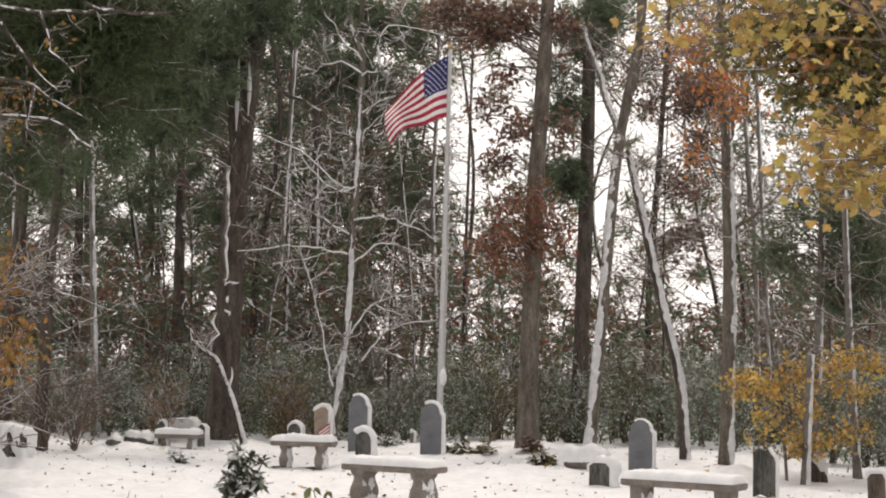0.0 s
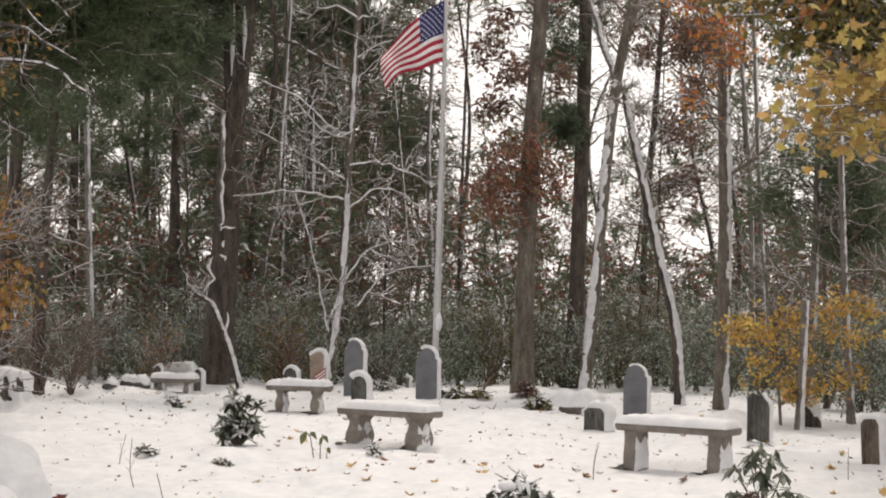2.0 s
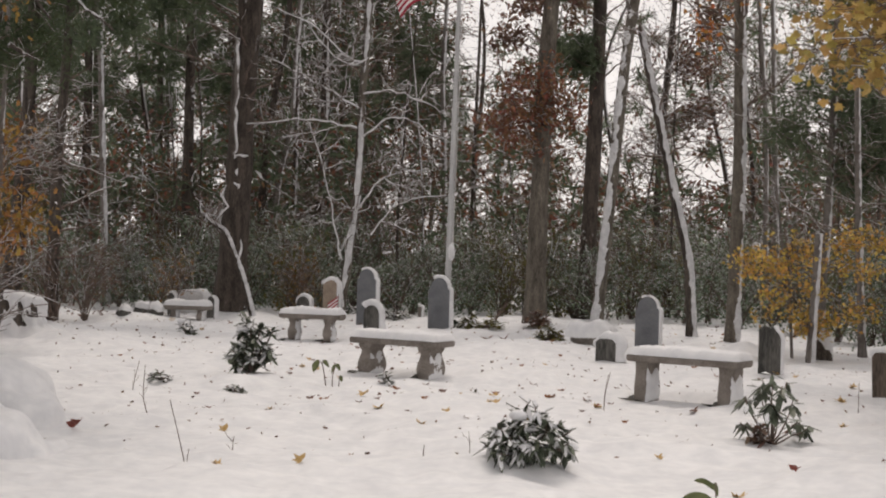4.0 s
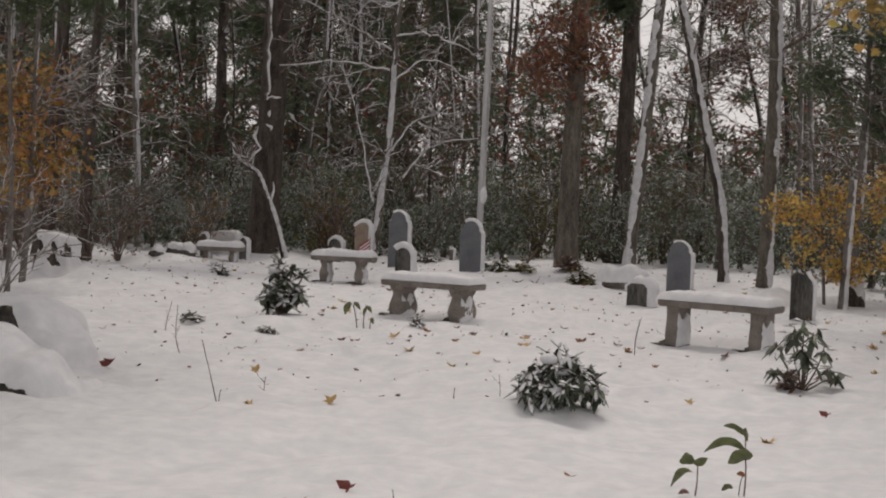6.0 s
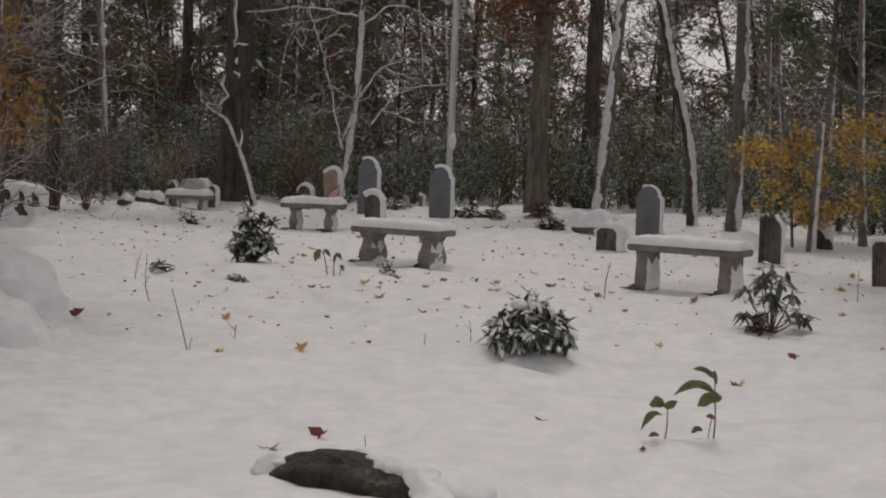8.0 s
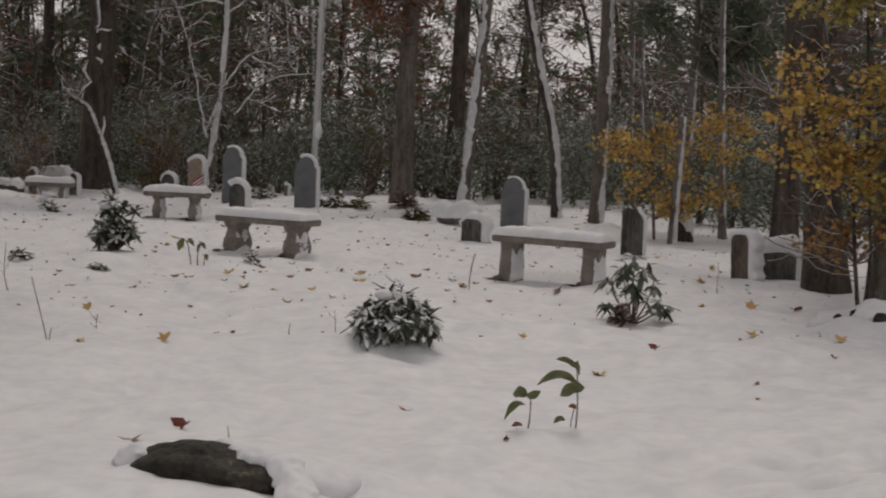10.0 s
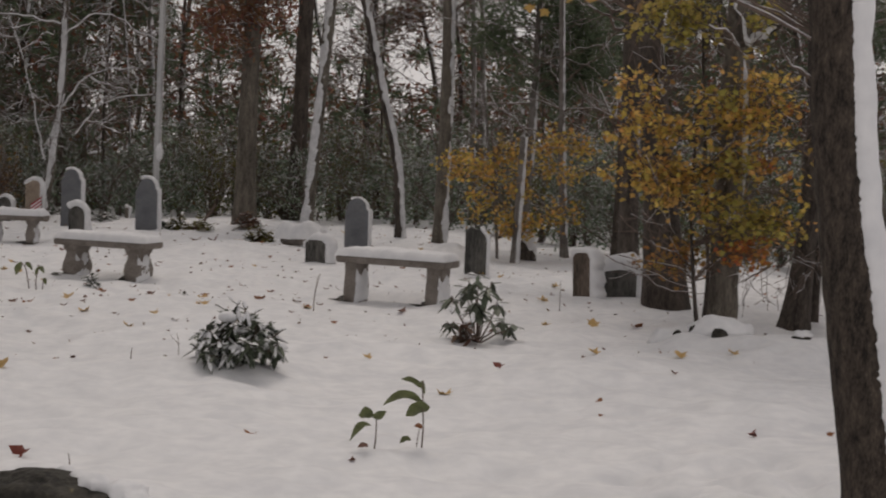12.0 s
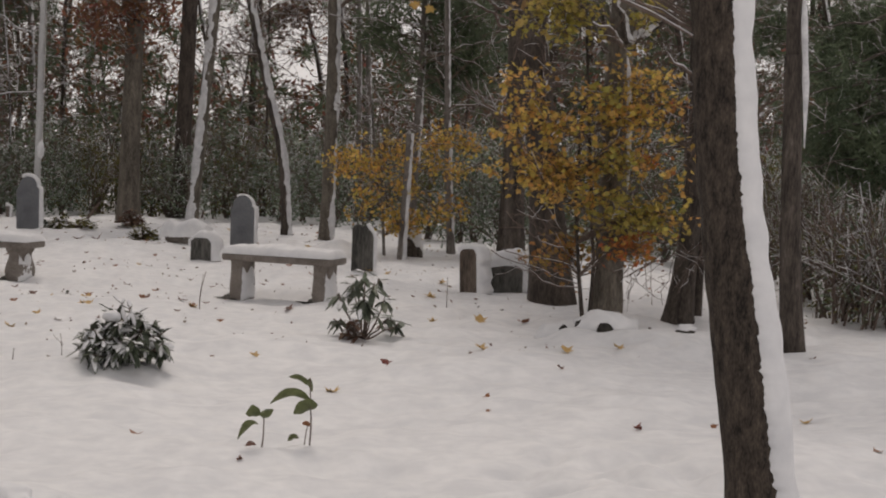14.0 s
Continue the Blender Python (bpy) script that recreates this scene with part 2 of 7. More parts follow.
# leaf shapes, about one unit long
OVAL = (np.array([(-0.5, 0, 0), (0, -0.17, 0.06), (0.5, 0, -0.08), (0, 0.17, 0.06)]), np.array([(0, 1, 3), (1, 2, 3)]))
LONG = (np.array([(-0.5, 0, 0), (-0.1, -0.12, 0.05), (0.5, 0, -0.15), (-0.1, 0.12, 0.05)]), np.array([(0, 1, 3), (1, 2, 3)]))
MAPLE = fan([(0, -0.42), (0.15, -0.22), (0.43, -0.30), (0.32, -0.07), (0.54, 0.16), (0.26, 0.20), (0.20, 0.36), (0, 0.60),
             (-0.20, 0.36), (-0.26, 0.20), (-0.54, 0.16), (-0.32, -0.07), (-0.43, -0.30), (-0.15, -0.22)], 0.4)
LOBED = fan([(0.5, 0), (0.2, 0.12), (0.15, 0.3), (-0.05, 0.14), (-0.25, 0.24), (-0.5, 0), (-0.25, -0.24), (-0.05, -0.14), (0.15, -0.3), (0.2, -0.12)], 0.2)
_a = np.random.default_rng(5)
_d = unit(_a.normal(size=(6, 3)) * np.array([1, 1, 0.6]) + np.array([0.35, 0, 0.15]))
_s = unit(np.cross(_d, _a.normal(size=(6, 3)))) * 0.06
TUFT = (np.concatenate([np.stack([-s, s, d * l]) for s, d, l in zip(_s, _d, _a.uniform(0.6, 1.0, 6))]), np.arange(18).reshape(6, 3))


# ---- the ground: one snow sheet ----
MOUNDS = [(-3.46, 12.40, 1.0, 0.06), (-5.30, 21.09, 1.5, 0.13), (4.46, 12.16, 0.7, 0.12), (4.09, 12.43, 0.4, 0.07), (4.83, 11.84, 0.4, 0.07),
          (3.76, 21.45, 0.45, 0.12), (0.56, 10.97, 0.5, 0.06), (-0.45, 7.10, 0.55, 0.05), (-4.88, 25.58, 1.2, 0.12),
          (-1.64, 10.52, 0.16, 0.05), (-2.06, 16.10, 0.3, 0.06), (1.16, 8.39, 0.3, 0.03), (5.6, 10.6, 1.3, 0.08), (2.2, 15.25, 1.7, 0.075), (3.41, 7.53, 0.9, 0.05)]


_w = np.random.default_rng(31)
WAVES = [(2 * np.pi / lam * np.cos(a), 2 * np.pi / lam * np.sin(a), _w.uniform(0, 6.3), amp / 3.2)
         for lam0, amp in ((3.4, 0.042), (1.5, 0.022), (0.75, 0.013), (0.42, 0.011), (0.27, 0.006))
         for lam, a in zip(lam0 * _w.uniform(0.75, 1.3, 7), _w.uniform(0, np.pi, 7))]


def lumps(x, y):
    return sum(amp * np.sin(kx * x + ky * y + ph) for kx, ky, ph, amp in WAVES)


HOLE = (-0.36, 6.77)


_t = np.random.default_rng(33)
TRODDEN = [(x, y, r, h) for x, y, r, h in zip(_t.uniform(0.6, 3.4, 30), _t.uniform(6.2, 8.3, 30), _t.uniform(0.10, 0.22, 30), _t.uniform(-0.04, 0.02, 30))]
TRODDEN += [(x, y, r, h) for x, y, r, h in zip(_t.uniform(2.0, 3.1, 60), _t.normal(7.3, 0.32, 60), _t.uniform(0.09, 0.15, 60), _t.uniform(-0.075, 0.035, 60))]

# small pits and crumbs in the snow
_n = 1100
_y = 7.5 + 17.5 * _t.random(_n) ** 0.8
DIMPLES = np.stack([_y * np.tan(np.radians(_t.uniform(-16, 27, _n))), _y, _t.uniform(0.09, 0.20, _n), _t.uniform(-0.07, 0.035, _n) * np.where(_y < 12, 0.55, 1.0)], 1)


def gz(x, y):
    x, y = np.asarray(x, float), np.asarray(y, float)
    z = lumps(x, y)
    for mx, my, r, h in MOUNDS + TRODDEN:
        z = z + h * np.exp(-((x - mx) ** 2 + (y - my) ** 2) / (0.5 * r * r))
    if z.size > 2000:
        for mx, my, r, h in DIMPLES:
            near = (np.abs(x - mx) < 2 * r) & (np.abs(y - my) < 2 * r)
            z[near] += h * np.exp(-((x[near] - mx) ** 2 + (y[near] - my) ** 2) / (0.5 * r * r))
    else:
        d = ((x[..., None] - DIMPLES[:, 0]) ** 2 + (y[..., None] - DIMPLES[:, 1]) ** 2) / (0.5 * DIMPLES[:, 2] ** 2)
        z = z + (DIMPLES[:, 3] * np.exp(-d)).sum(-1)
    return z - 0.035 * np.maximum(y - 28, 0) * (1 / (1 + np.exp((y - 60) / 8))) - 1.1 * (y > 58)


def grid_lines(fine0, fine1, step, far0, far1):
    mid = np.arange(fine0, fine1, step)
    up = [fine1]
    while up[-1] < far1:
        up.append(up[-1] + (up[-1] - (up[-2] if len(up) > 1 else up[-1] - step)) * 1.18)
    dn = [fine0]
    while dn[-1] > far0:
        dn.append(dn[-1] - ((dn[-2] if len(dn) > 1 else dn[-1] + step) - dn[-1]) * 1.18)
    return np.concatenate([dn[:0:-1], mid, up])


xs, ys = grid_lines(-6.5, 8.5, 0.05, -900, 900), np.concatenate([grid_lines(6, 13, 0.04, -900, 12.99)[:-1], grid_lines(13, 28, 0.07, 12.99, 1500)[1:]])
gx, gy = np.meshgrid(xs, ys)
idx = np.arange(gx.size).reshape(gx.shape)
ground = part("ground", np.stack([gx, gy, gz(gx, gy)], -1).reshape(-1, 3),
              np.stack([idx[:-1, :-1], idx[:-1, 1:], idx[1:, 1:], idx[1:, :-1]], -1).reshape(-1, 4), SNOW, smooth=True)
tagged(ground, "soft uneven fresh snow over the clearing", "snow ground", kind="structure")


# ---- trees ----
def drift(n, m, rng):
    """Smooth noise of unit size over n steps, m steps wide."""
    win = np.hanning(m + 2)[1:-1]
    return np.convolve(rng.normal(size=n + 2 * m), win / np.sqrt((win ** 2).sum()), "same")[m:m + n]


def bare_trunk(tree, pts, r0, r1, bark, rng, snow=0.7, k=14, step=0.25, flare=0.35, ridge=0.0, label="", name="trunk", snow_top=99.0, side=(0.86, -0.5)):
    """A trunk along pts with bark, a flared foot and a strip of driven snow on one side."""
    pts = np.asarray(pts, float)
    n = max(6, int(np.linalg.norm(np.diff(pts, axis=0), axis=1).sum() / step))
    P = smooth_line(pts, n)[None]
    t = np.linspace(0, 1, n)
    R = r0 + (r1 - r0) * t
    R = (R * (1 + flare * np.exp(-(P[0, :, 2] - P[0, 0, 2]) / (2.2 * r0 + 0.05))) * (1 + 0.025 * drift(n, max(3, int(0.5 / step)), rng)))[None]
    if bark is SNOW_CRUST:
        R = R * np.sin(np.pi * np.clip(t, 0.03, 0.97)) ** 0.6 * (1 + 0.18 * rng.normal(size=n))
    V, F = tubes(P, R, k)
    if ridge:
        W = V.reshape(n, k, 3)
        a = np.arange(k) / k * 2 * np.pi
        zz = W[..., 2]
        amp = ridge * (np.abs(np.sin(a * 9 + np.sin(zz * 5 + a * 2) * 1.4)) - 0.5 + 0.12 * np.sin(zz * 23 + a * 5 + np.sin(zz * 11 + a * 3) * 2))
        V = (W + unit(W - P[0][:, None]) * amp[..., None]).reshape(-1, 3)
    part(name, V, F, bark, tree, label, smooth=True)
    if snow:
        nf = min(n * 4, 400) if k > 9 else n
        Pf = np.stack([np.interp(np.linspace(0, n - 1, nf), np.arange(n), P[0, :, c]) for c in range(3)], 1)[None]
        Rf = np.interp(np.linspace(0, n - 1, nf), np.arange(n), R[0])[None]
        noise_of = lambda m: np.convolve(rng.normal(size=nf + 60), np.hanning(m + 2)[1:-1] / np.sqrt((np.hanning(m + 2) ** 2).sum()), "same")[30:-30]
        bump = np.clip(0.60 + noise_of(23) * 0.08 + noise_of(5) * 0.08 + (snow - 0.7) * 0.8, 0.05, 0.82) * (Pf[0, :, 2] < snow_top)
        Q = Pf + (Rf * 0.48)[..., None] * np.array([side[0], side[1], 0.25 * (snow > 0.8)])
        V, F = tubes(Q, np.maximum(Rf * bump, 0.002), 9)
        V = V + rng.normal(size=V.shape) * np.repeat(Rf[0], 9)[:, None] * 0.07
        part("snow", V, F, SNOW_CRUST, tree, "wind-driven snow on one side of the trunk", smooth=True)
    return P, R


def limbs_to(P, R, ends, rng, sag=0.12, r=0.02, n=7):
    """Limbs from the trunk line P to the points ends."""
    base = P[0]
    run = np.linalg.norm(ends[:, None, :2] - base[None, :, :2], axis=2)
    want = ends[:, 2:3] - 0.25 * run
    i = np.argmin(np.abs(base[None, :, 2] - want) + 0.15 * run, axis=1)
    s = base[i]
    tau = np.linspace(0, 1, n)[None, :, None]
    L = np.linalg.norm(ends - s, axis=1)[:, None, None]
    Q = s[:, None] * (1 - tau) + ends[:, None] * tau + np.array([0, 0, 1.0]) * L * sag * np.sin(tau * np.pi)
    Q[:, 1:-1] += rng.normal(size=(len(ends), n - 2, 3)) * 0.03 * L
    rr = np.minimum(R[0][i] * 0.6, r * (0.6 + L[:, 0, 0] * 0.25))
    return Q, rr[:, None] * np.linspace(1, 0.3, n)


def in_blobs(blobs, count, rng):
    B = np.asarray(blobs, float)
    w = B[:, 3] ** 2 * B[:, 4]
    i = rng.choice(len(B), count, p=w / w.sum())
    d = unit(rng.normal(size=(count, 3))) * (rng.random((count, 1)) ** 0.4)
    return B[i, :3] + d * np.stack([B[i, 3], B[i, 3], B[i, 4]], 1)


def crown(tree, P, R, blobs, rng, ends=30, twigs=120, twig_len=0.5, leaves=2500, size=0.1, shape=OVAL, leaf=RUSSET, snow=0.15, name="foliage", spread=0.12, flat=0.2, label="", wood=TWIG, limb_snow=0.5, limb_r=0.016):
    """Limbs that reach into the blobs, twigs on them, leaves along the twigs, and some snow on both."""
    Q, S = limbs_to(P, R, in_blobs(blobs, ends, rng), rng, r=limb_r)
    T1, R1 = sprout(Q, S, twigs, twig_len, rng, start=0.45, up=0.1, n=4)
    part("branchwork", *join([tubes(Q, S, 4), tubes(T1, R1, 3)]), wood, tree)
    if limb_snow:
        a, b = shade_of_snow(Q, S, limb_snow, rng), shade_of_snow(T1, R1, limb_snow, rng)
        part("snow_lining", *join([tubes(*a, 4), tubes(*b, 3)]), SNOW_CRUST, tree, "snow lying along the limbs")
    if leaves:
        i = rng.integers(0, len(T1), leaves)
        f = rng.uniform(0.2, 1.0, (leaves, 1)) * (T1.shape[1] - 1)
        j = np.minimum(f.astype(int), T1.shape[1] - 2)[:, 0]
        f = f - j[:, None]
        pos = T1[i, j] * (1 - f) + T1[i, j + 1] * f + rng.normal(size=(leaves, 3)) * spread
        part(name, *scatter(*shape, pos, rng.uniform(0.6, 1.15, leaves) * size, rng, flat), leaf, tree, label)
        m = int(leaves * snow)
        if m:
            p = pos[:m] + np.array([0, 0, 0.02]) + rng.normal(size=(m, 3)) * spread * 0.3
            part("snow_dusting", *scatter(*OVAL, p, rng.uniform(0.4, 1.0, m) * size * (0.45 if shape is TUFT else 0.8), rng, 0.55), SNOW_CRUST, tree, "snow caught in the foliage")


def bare_branches(tree, P, R, rng, n1=26, l1=1.8, n2=110, l2=0.8, n3=260, l3=0.35, start=0.2, snow=0.6, up=0.12, wood=TWIG, thick=0.7, angle=(55, 90), rmin=0.003, limbs=True, nseg=(8, 5, 3)):
    a = sprout(P, np.minimum(R, 0.09), n1, l1, rng, angle, up, start, 0.27, nseg[0], 0.16, rmin=rmin * 1.5)
    b = sprout(*a, n2, l2, rng, (30, 70), up * 0.5, 0.15, 0.55, nseg[1], 0.13, rmin=rmin)
    c = sprout(*b, n3, l3, rng, (25, 65), 0.05, 0.1, 0.6, nseg[2], 0.1, rmin=rmin * 0.75)
    if limbs:
        for i in range(n1):
            part("limb", *tubes(a[0][i:i + 1], a[1][i:i + 1], 6), wood, tree, smooth=True)
        part("branchwork", *join([tubes(*b, 3), tubes(*c, 3)]), wood, tree)
    else:
        part("branchwork", *join([tubes(*a, 4), tubes(*b, 3), tubes(*c, 3)]), wood, tree)
    if snow:
        part("snow_lining", *join([tubes(*shade_of_snow(*q, snow, rng, thick), 3) for q in (a, b, c)]), SNOW_CRUST, tree, "snow lying along bare branches")


def tree_at(name, pts, label, category="tree", group=""):
    """An empty at the foot of the tree; returns it and the points taken from it."""
    p = np.asarray(pts, float)
    b = np.array([p[0, 0], p[0, 1], float(gz(p[0, 0], p[0, 1]))])
    return empty(name, pose(*b), label, category, group), p - b, b


def off(blobs, b):
    return [(x - b[0], y - b[1], z - b[2], r, q) for x, y, z, r, q in blobs]


def extend(p, top):
    """Carries a trunk on upwards to the height top."""
    d = p[-1] - p[-2]
    d = d / max(d[2], 0.1)
    d[:2] = np.clip(d[:2], -0.12, 0.12)
    return np.vstack([p, p[-1] + d * max(top - p[-1, 2], 0.3)]) if p[-1, 2] < top else p


def std_tree(seed, pts, r, label, name="tree", bark=BARK, top=13.0, snow=0.7, branches=None, crowns=(), taper=0.55, category="tree", group="", **kw):
    rng = np.random.default_rng(seed)
    t, p, b = tree_at(name, pts, label, category, group)
    p = extend(p, top) if top else p
    P, R = bare_trunk(t, p, r, r * taper, bark, rng, snow, **kw)
    if branches is not None:
        bare_branches(t, P, R, rng, **branches)
    for c in crowns:
        c = dict(c)
        crown(t, P, R, off(c.pop("blobs"), b), rng, **c)
    return t, P, R, rng, b


PINE = dict(shape=TUFT, leaf=NEEDLES, name="foliage", size=0.19, spread=0.10, flat=0.1, snow=0.10, twig_len=0.7)
THIN = dict(n1=16, l1=1.5, n2=80, l2=0.7, n3=170, l3=0.35)

# left edge
std_tree(1, [(-6.80, 25.61, -0.10), (-6.71, 25.64, 1.12), (-6.58, 25.67, 2.87), (-6.55, 25.68, 3.74)], 0.153, "tall dark pine trunk with broken lower branches", "pine_tree", BARK, snow=0.2, branches=dict(THIN, start=0.25),
         crowns=[dict(PINE, blobs=[(-7.23, 28.08, 6.84, 1.28, 0.89), (-7.00, 28.14, 5.01, 0.89, 0.89), (-7.23, 28.09, 3.37, 0.59, 0.59)], ends=30, twigs=170, leaves=2600)])
std_tree(2, [(-6.03, 25.09, -0.10), (-6.00, 25.09, 1.15), (-5.96, 25.10, 2.43), (-5.90, 25.12, 3.46)], 0.105, "slender dark pine trunk at the edge of the clearing", "pine_tree", BARK, snow=0.3, branches=dict(THIN, start=0.15),
         crowns=[dict(PINE, blobs=[(-5.73, 25.16, 4.23, 1.05, 0.88), (-5.44, 25.22, 5.80, 1.14, 0.88), (-6.24, 25.03, 5.24, 0.96, 0.79), (-4.71, 25.37, 6.36, 0.96, 0.61)], ends=46, twigs=300, leaves=5200)])
std_tree(3, [(-6.28, 30.36, -0.10), (-6.31, 30.35, 0.65), (-6.44, 30.32, 3.84)], 0.074, "thin pale trunk with snow along its whole length", bark=BARK_PALE, snow=0.85, branches=dict(THIN, start=0.3), top=8)
std_tree(4, [(-5.18, 32.59, -0.10), (-5.18, 32.59, 0.71), (-5.19, 32.59, 3.36), (-5.18, 32.59, 5.15)], 0.134, "straight dark pine trunk streaked with snow", "pine_tree", BARK, snow=0.45, branches=dict(THIN, n1=22, start=0.15),
         crowns=[dict(PINE, blobs=[(-5.33, 32.57, 5.70, 1.12, 1.01), (-6.06, 32.44, 4.67, 0.90, 0.67), (-4.83, 32.64, 7.74, 1.34, 0.78)], ends=36, twigs=220, leaves=4200)])
NEAR_PINE = std_tree(45, [(-4.83, 14.20, -0.10), (-4.82, 14.21, 2.58), (-4.79, 14.21, 4.53)], 0.15, "near pine whose heavy boughs hang into the clearing", "pine_tree", BARK_PINE, snow=0.3, branches=dict(n1=18, l1=4.0, n2=50, l2=1.2, n3=70, l3=0.5, start=0.5, up=0.02, snow=0.4),
         # the first three blobs are unseen boughs, added to dim the snow at left
         crowns=[dict(PINE, blobs=[(-4.87, 14.19, 5.61, 1.12, 0.46), (-3.88, 14.49, 5.92, 1.02, 0.36), (-4.50, 14.31, 5.20, 0.81, 0.25), (-3.40, 14.61, 4.08, 0.46, 0.20), (-2.54, 14.78, 4.22, 0.66, 0.25), (-2.04, 14.86, 4.40, 0.41, 0.23), (-3.24, 14.65, 3.28, 0.51, 0.25), (-2.62, 14.77, 3.61, 0.46, 0.20), (-3.61, 14.56, 2.97, 0.41, 0.15), (-2.79, 14.74, 4.52, 0.71, 0.15), (-2.33, 14.82, 3.82, 0.31, 0.15)], ends=84, twigs=620, leaves=17000, leaf=NEEDLES_SHADED, size=0.105, snow=0.005, limb_r=0.008, limb_snow=0.15),
                 dict(blobs=[(-3.17, 14.0, 4.02, 0.14, 0.05), (-2.70, 14.0, 3.60, 0.16, 0.06), (-3.50, 14.0, 3.78, 0.14, 0.10), (-3.68, 14.0, 3.44, 0.18, 0.12)], ends=14, twigs=60, leaves=300, size=0.07, leaf=AMBER, shape=LOBED, name="foliage", snow=0.0, limb_r=0.005),
                 # unseen crown high overhead, added to shade the left of the clearing
                 dict(PINE, blobs=[(-4.6, 14.0, 8.2, 2.2, 0.9), (-4.2, 15.5, 9.6, 2.4, 0.9), (-4.9, 12.8, 7.4, 1.8, 0.7), (-3.4, 13.4, 8.6, 1.8, 0.6), (-4.5, 18.0, 8.6, 2.4, 0.9), (-5.6, 20.6, 8.8, 2.4, 0.9), (-3.0, 16.8, 9.6, 2.2, 0.8)], ends=90, twigs=460, leaves=5600, leaf=NEEDLES_SHADED, size=0.30, limb_snow=0)])
# the large forked pine behind the stone seats
BIG_PINE = std_tree(5, [(-3.64, 27.26, -0.10), (-3.51, 27.27, 2.07), (-3.46, 27.28, 3.74), (-3.35, 27.30, 5.15), (-3.20, 27.32, 6.75), (-3.11, 27.33, 7.70)], 0.233, "big reddish pine trunk with patches of snow", "pine_tree", BARK_PINE, snow=0.12, taper=0.6, k=18,
         branches=dict(n1=16, l1=2.4, n2=50, l2=0.9, n3=90, l3=0.4, start=0.25, up=0.05),
         crowns=[dict(PINE, blobs=[(-4.21, 26.67, 6.15, 1.10, 0.73), (-3.42, 26.78, 6.92, 1.01, 0.55), (-4.90, 26.55, 5.39, 0.82, 0.55), (-2.32, 26.90, 6.87, 0.82, 0.64)], ends=46, twigs=320, leaves=6200)])
std_tree(7, [(-3.14, 26.82, -0.10), (-3.33, 26.79, 0.60), (-3.51, 26.77, 1.08), (-3.64, 26.76, 1.37), (-3.78, 26.74, 1.47), (-3.97, 26.72, 1.62)], 0.055, "bent sapling bowed over under a thick coat of snow", "bent_sapling", BARK, snow=1.0, top=0, flare=0.1, taper=0.7, step=0.06, side=(0.7, -0.6),
         branches=dict(n1=6, l1=0.7, n2=14, l2=0.4, n3=20, l3=0.2, start=0.7, snow=1.0, up=0.5, rmin=0.007))
std_tree(8, [(-3.78, 33.79, -0.10), (-3.66, 33.80, 1.05), (-3.52, 33.82, 2.42), (-3.32, 33.84, 3.46), (-3.25, 33.85, 4.85)], 0.069, "thin grey sapling with snow on its twigs", bark=BARK_PALE, snow=0.8, top=8, branches=dict(THIN))
std_tree(9, [(-3.41, 35.84, -0.10), (-3.41, 35.84, 1.26), (-3.39, 35.84, 3.21), (-3.38, 35.84, 5.41)], 0.061, "thin grey sapling with snow on its twigs", bark=BARK, snow=0.8, top=9, branches=dict(THIN))
# the branching snow-covered tree in the middle
MIDDLE = std_tree(10, [(-1.80, 26.94, -0.10), (-1.68, 26.95, 0.81), (-1.57, 26.95, 1.72), (-1.50, 26.96, 2.82), (-1.50, 26.96, 3.56), (-1.44, 26.96, 4.39), (-1.41, 26.96, 5.41), (-1.38, 26.97, 6.24), (-1.57, 26.95, 6.80), (-1.67, 26.95, 7.45)], 0.070, "many-branched bare tree with every limb lined with snow", bark=BARK_OAK, snow=0.85, top=9.0, taper=0.6, k=10, side=(-0.1, -0.9),
         branches=dict(n1=10, l1=1.6, n2=44, l2=0.7, n3=80, l3=0.35, start=0.2, snow=0.9, up=0.1, thick=0.9, rmin=0.004))
std_tree(11, [(-0.08, 37.00, -0.10), (-0.23, 37.00, 3.43), (-0.28, 37.00, 4.82), (-0.23, 37.00, 6.47), (-0.20, 37.00, 7.87)], 0.063, "thin pale trunk among pine boughs far back in the woods", bark=BARK_PALE, snow=0.8, top=11, branches=dict(n1=16, l1=1.4, n2=60, l2=0.7, n3=100, l3=0.35, start=0.4),
         crowns=[dict(PINE, blobs=[(-2.56, 36.91, 8.84, 0.88, 0.31), (-1.29, 36.98, 8.61, 1.00, 0.38), (-0.41, 37.00, 9.08, 0.75, 0.31), (-1.24, 36.98, 5.69, 0.75, 0.50), (-0.85, 36.99, 4.68, 0.75, 0.38), (-2.91, 36.89, 7.56, 0.75, 0.38), (0.49, 37.00, 8.51, 0.63, 0.38), (-2.15, 36.94, 7.07, 0.63, 0.31)], ends=50, twigs=340, leaves=5200, size=0.22)])
std_tree(12, [(0.40, 35.00, -0.10), (0.42, 35.00, 1.80), (0.44, 35.00, 3.22), (0.48, 35.00, 5.01)], 0.048, "thin dark sapling with bare twigs", bark=BARK, snow=0.5, top=9, branches=dict(n1=20, l1=1.4, n2=90, l2=0.7, n3=200, l3=0.35, start=0.3))
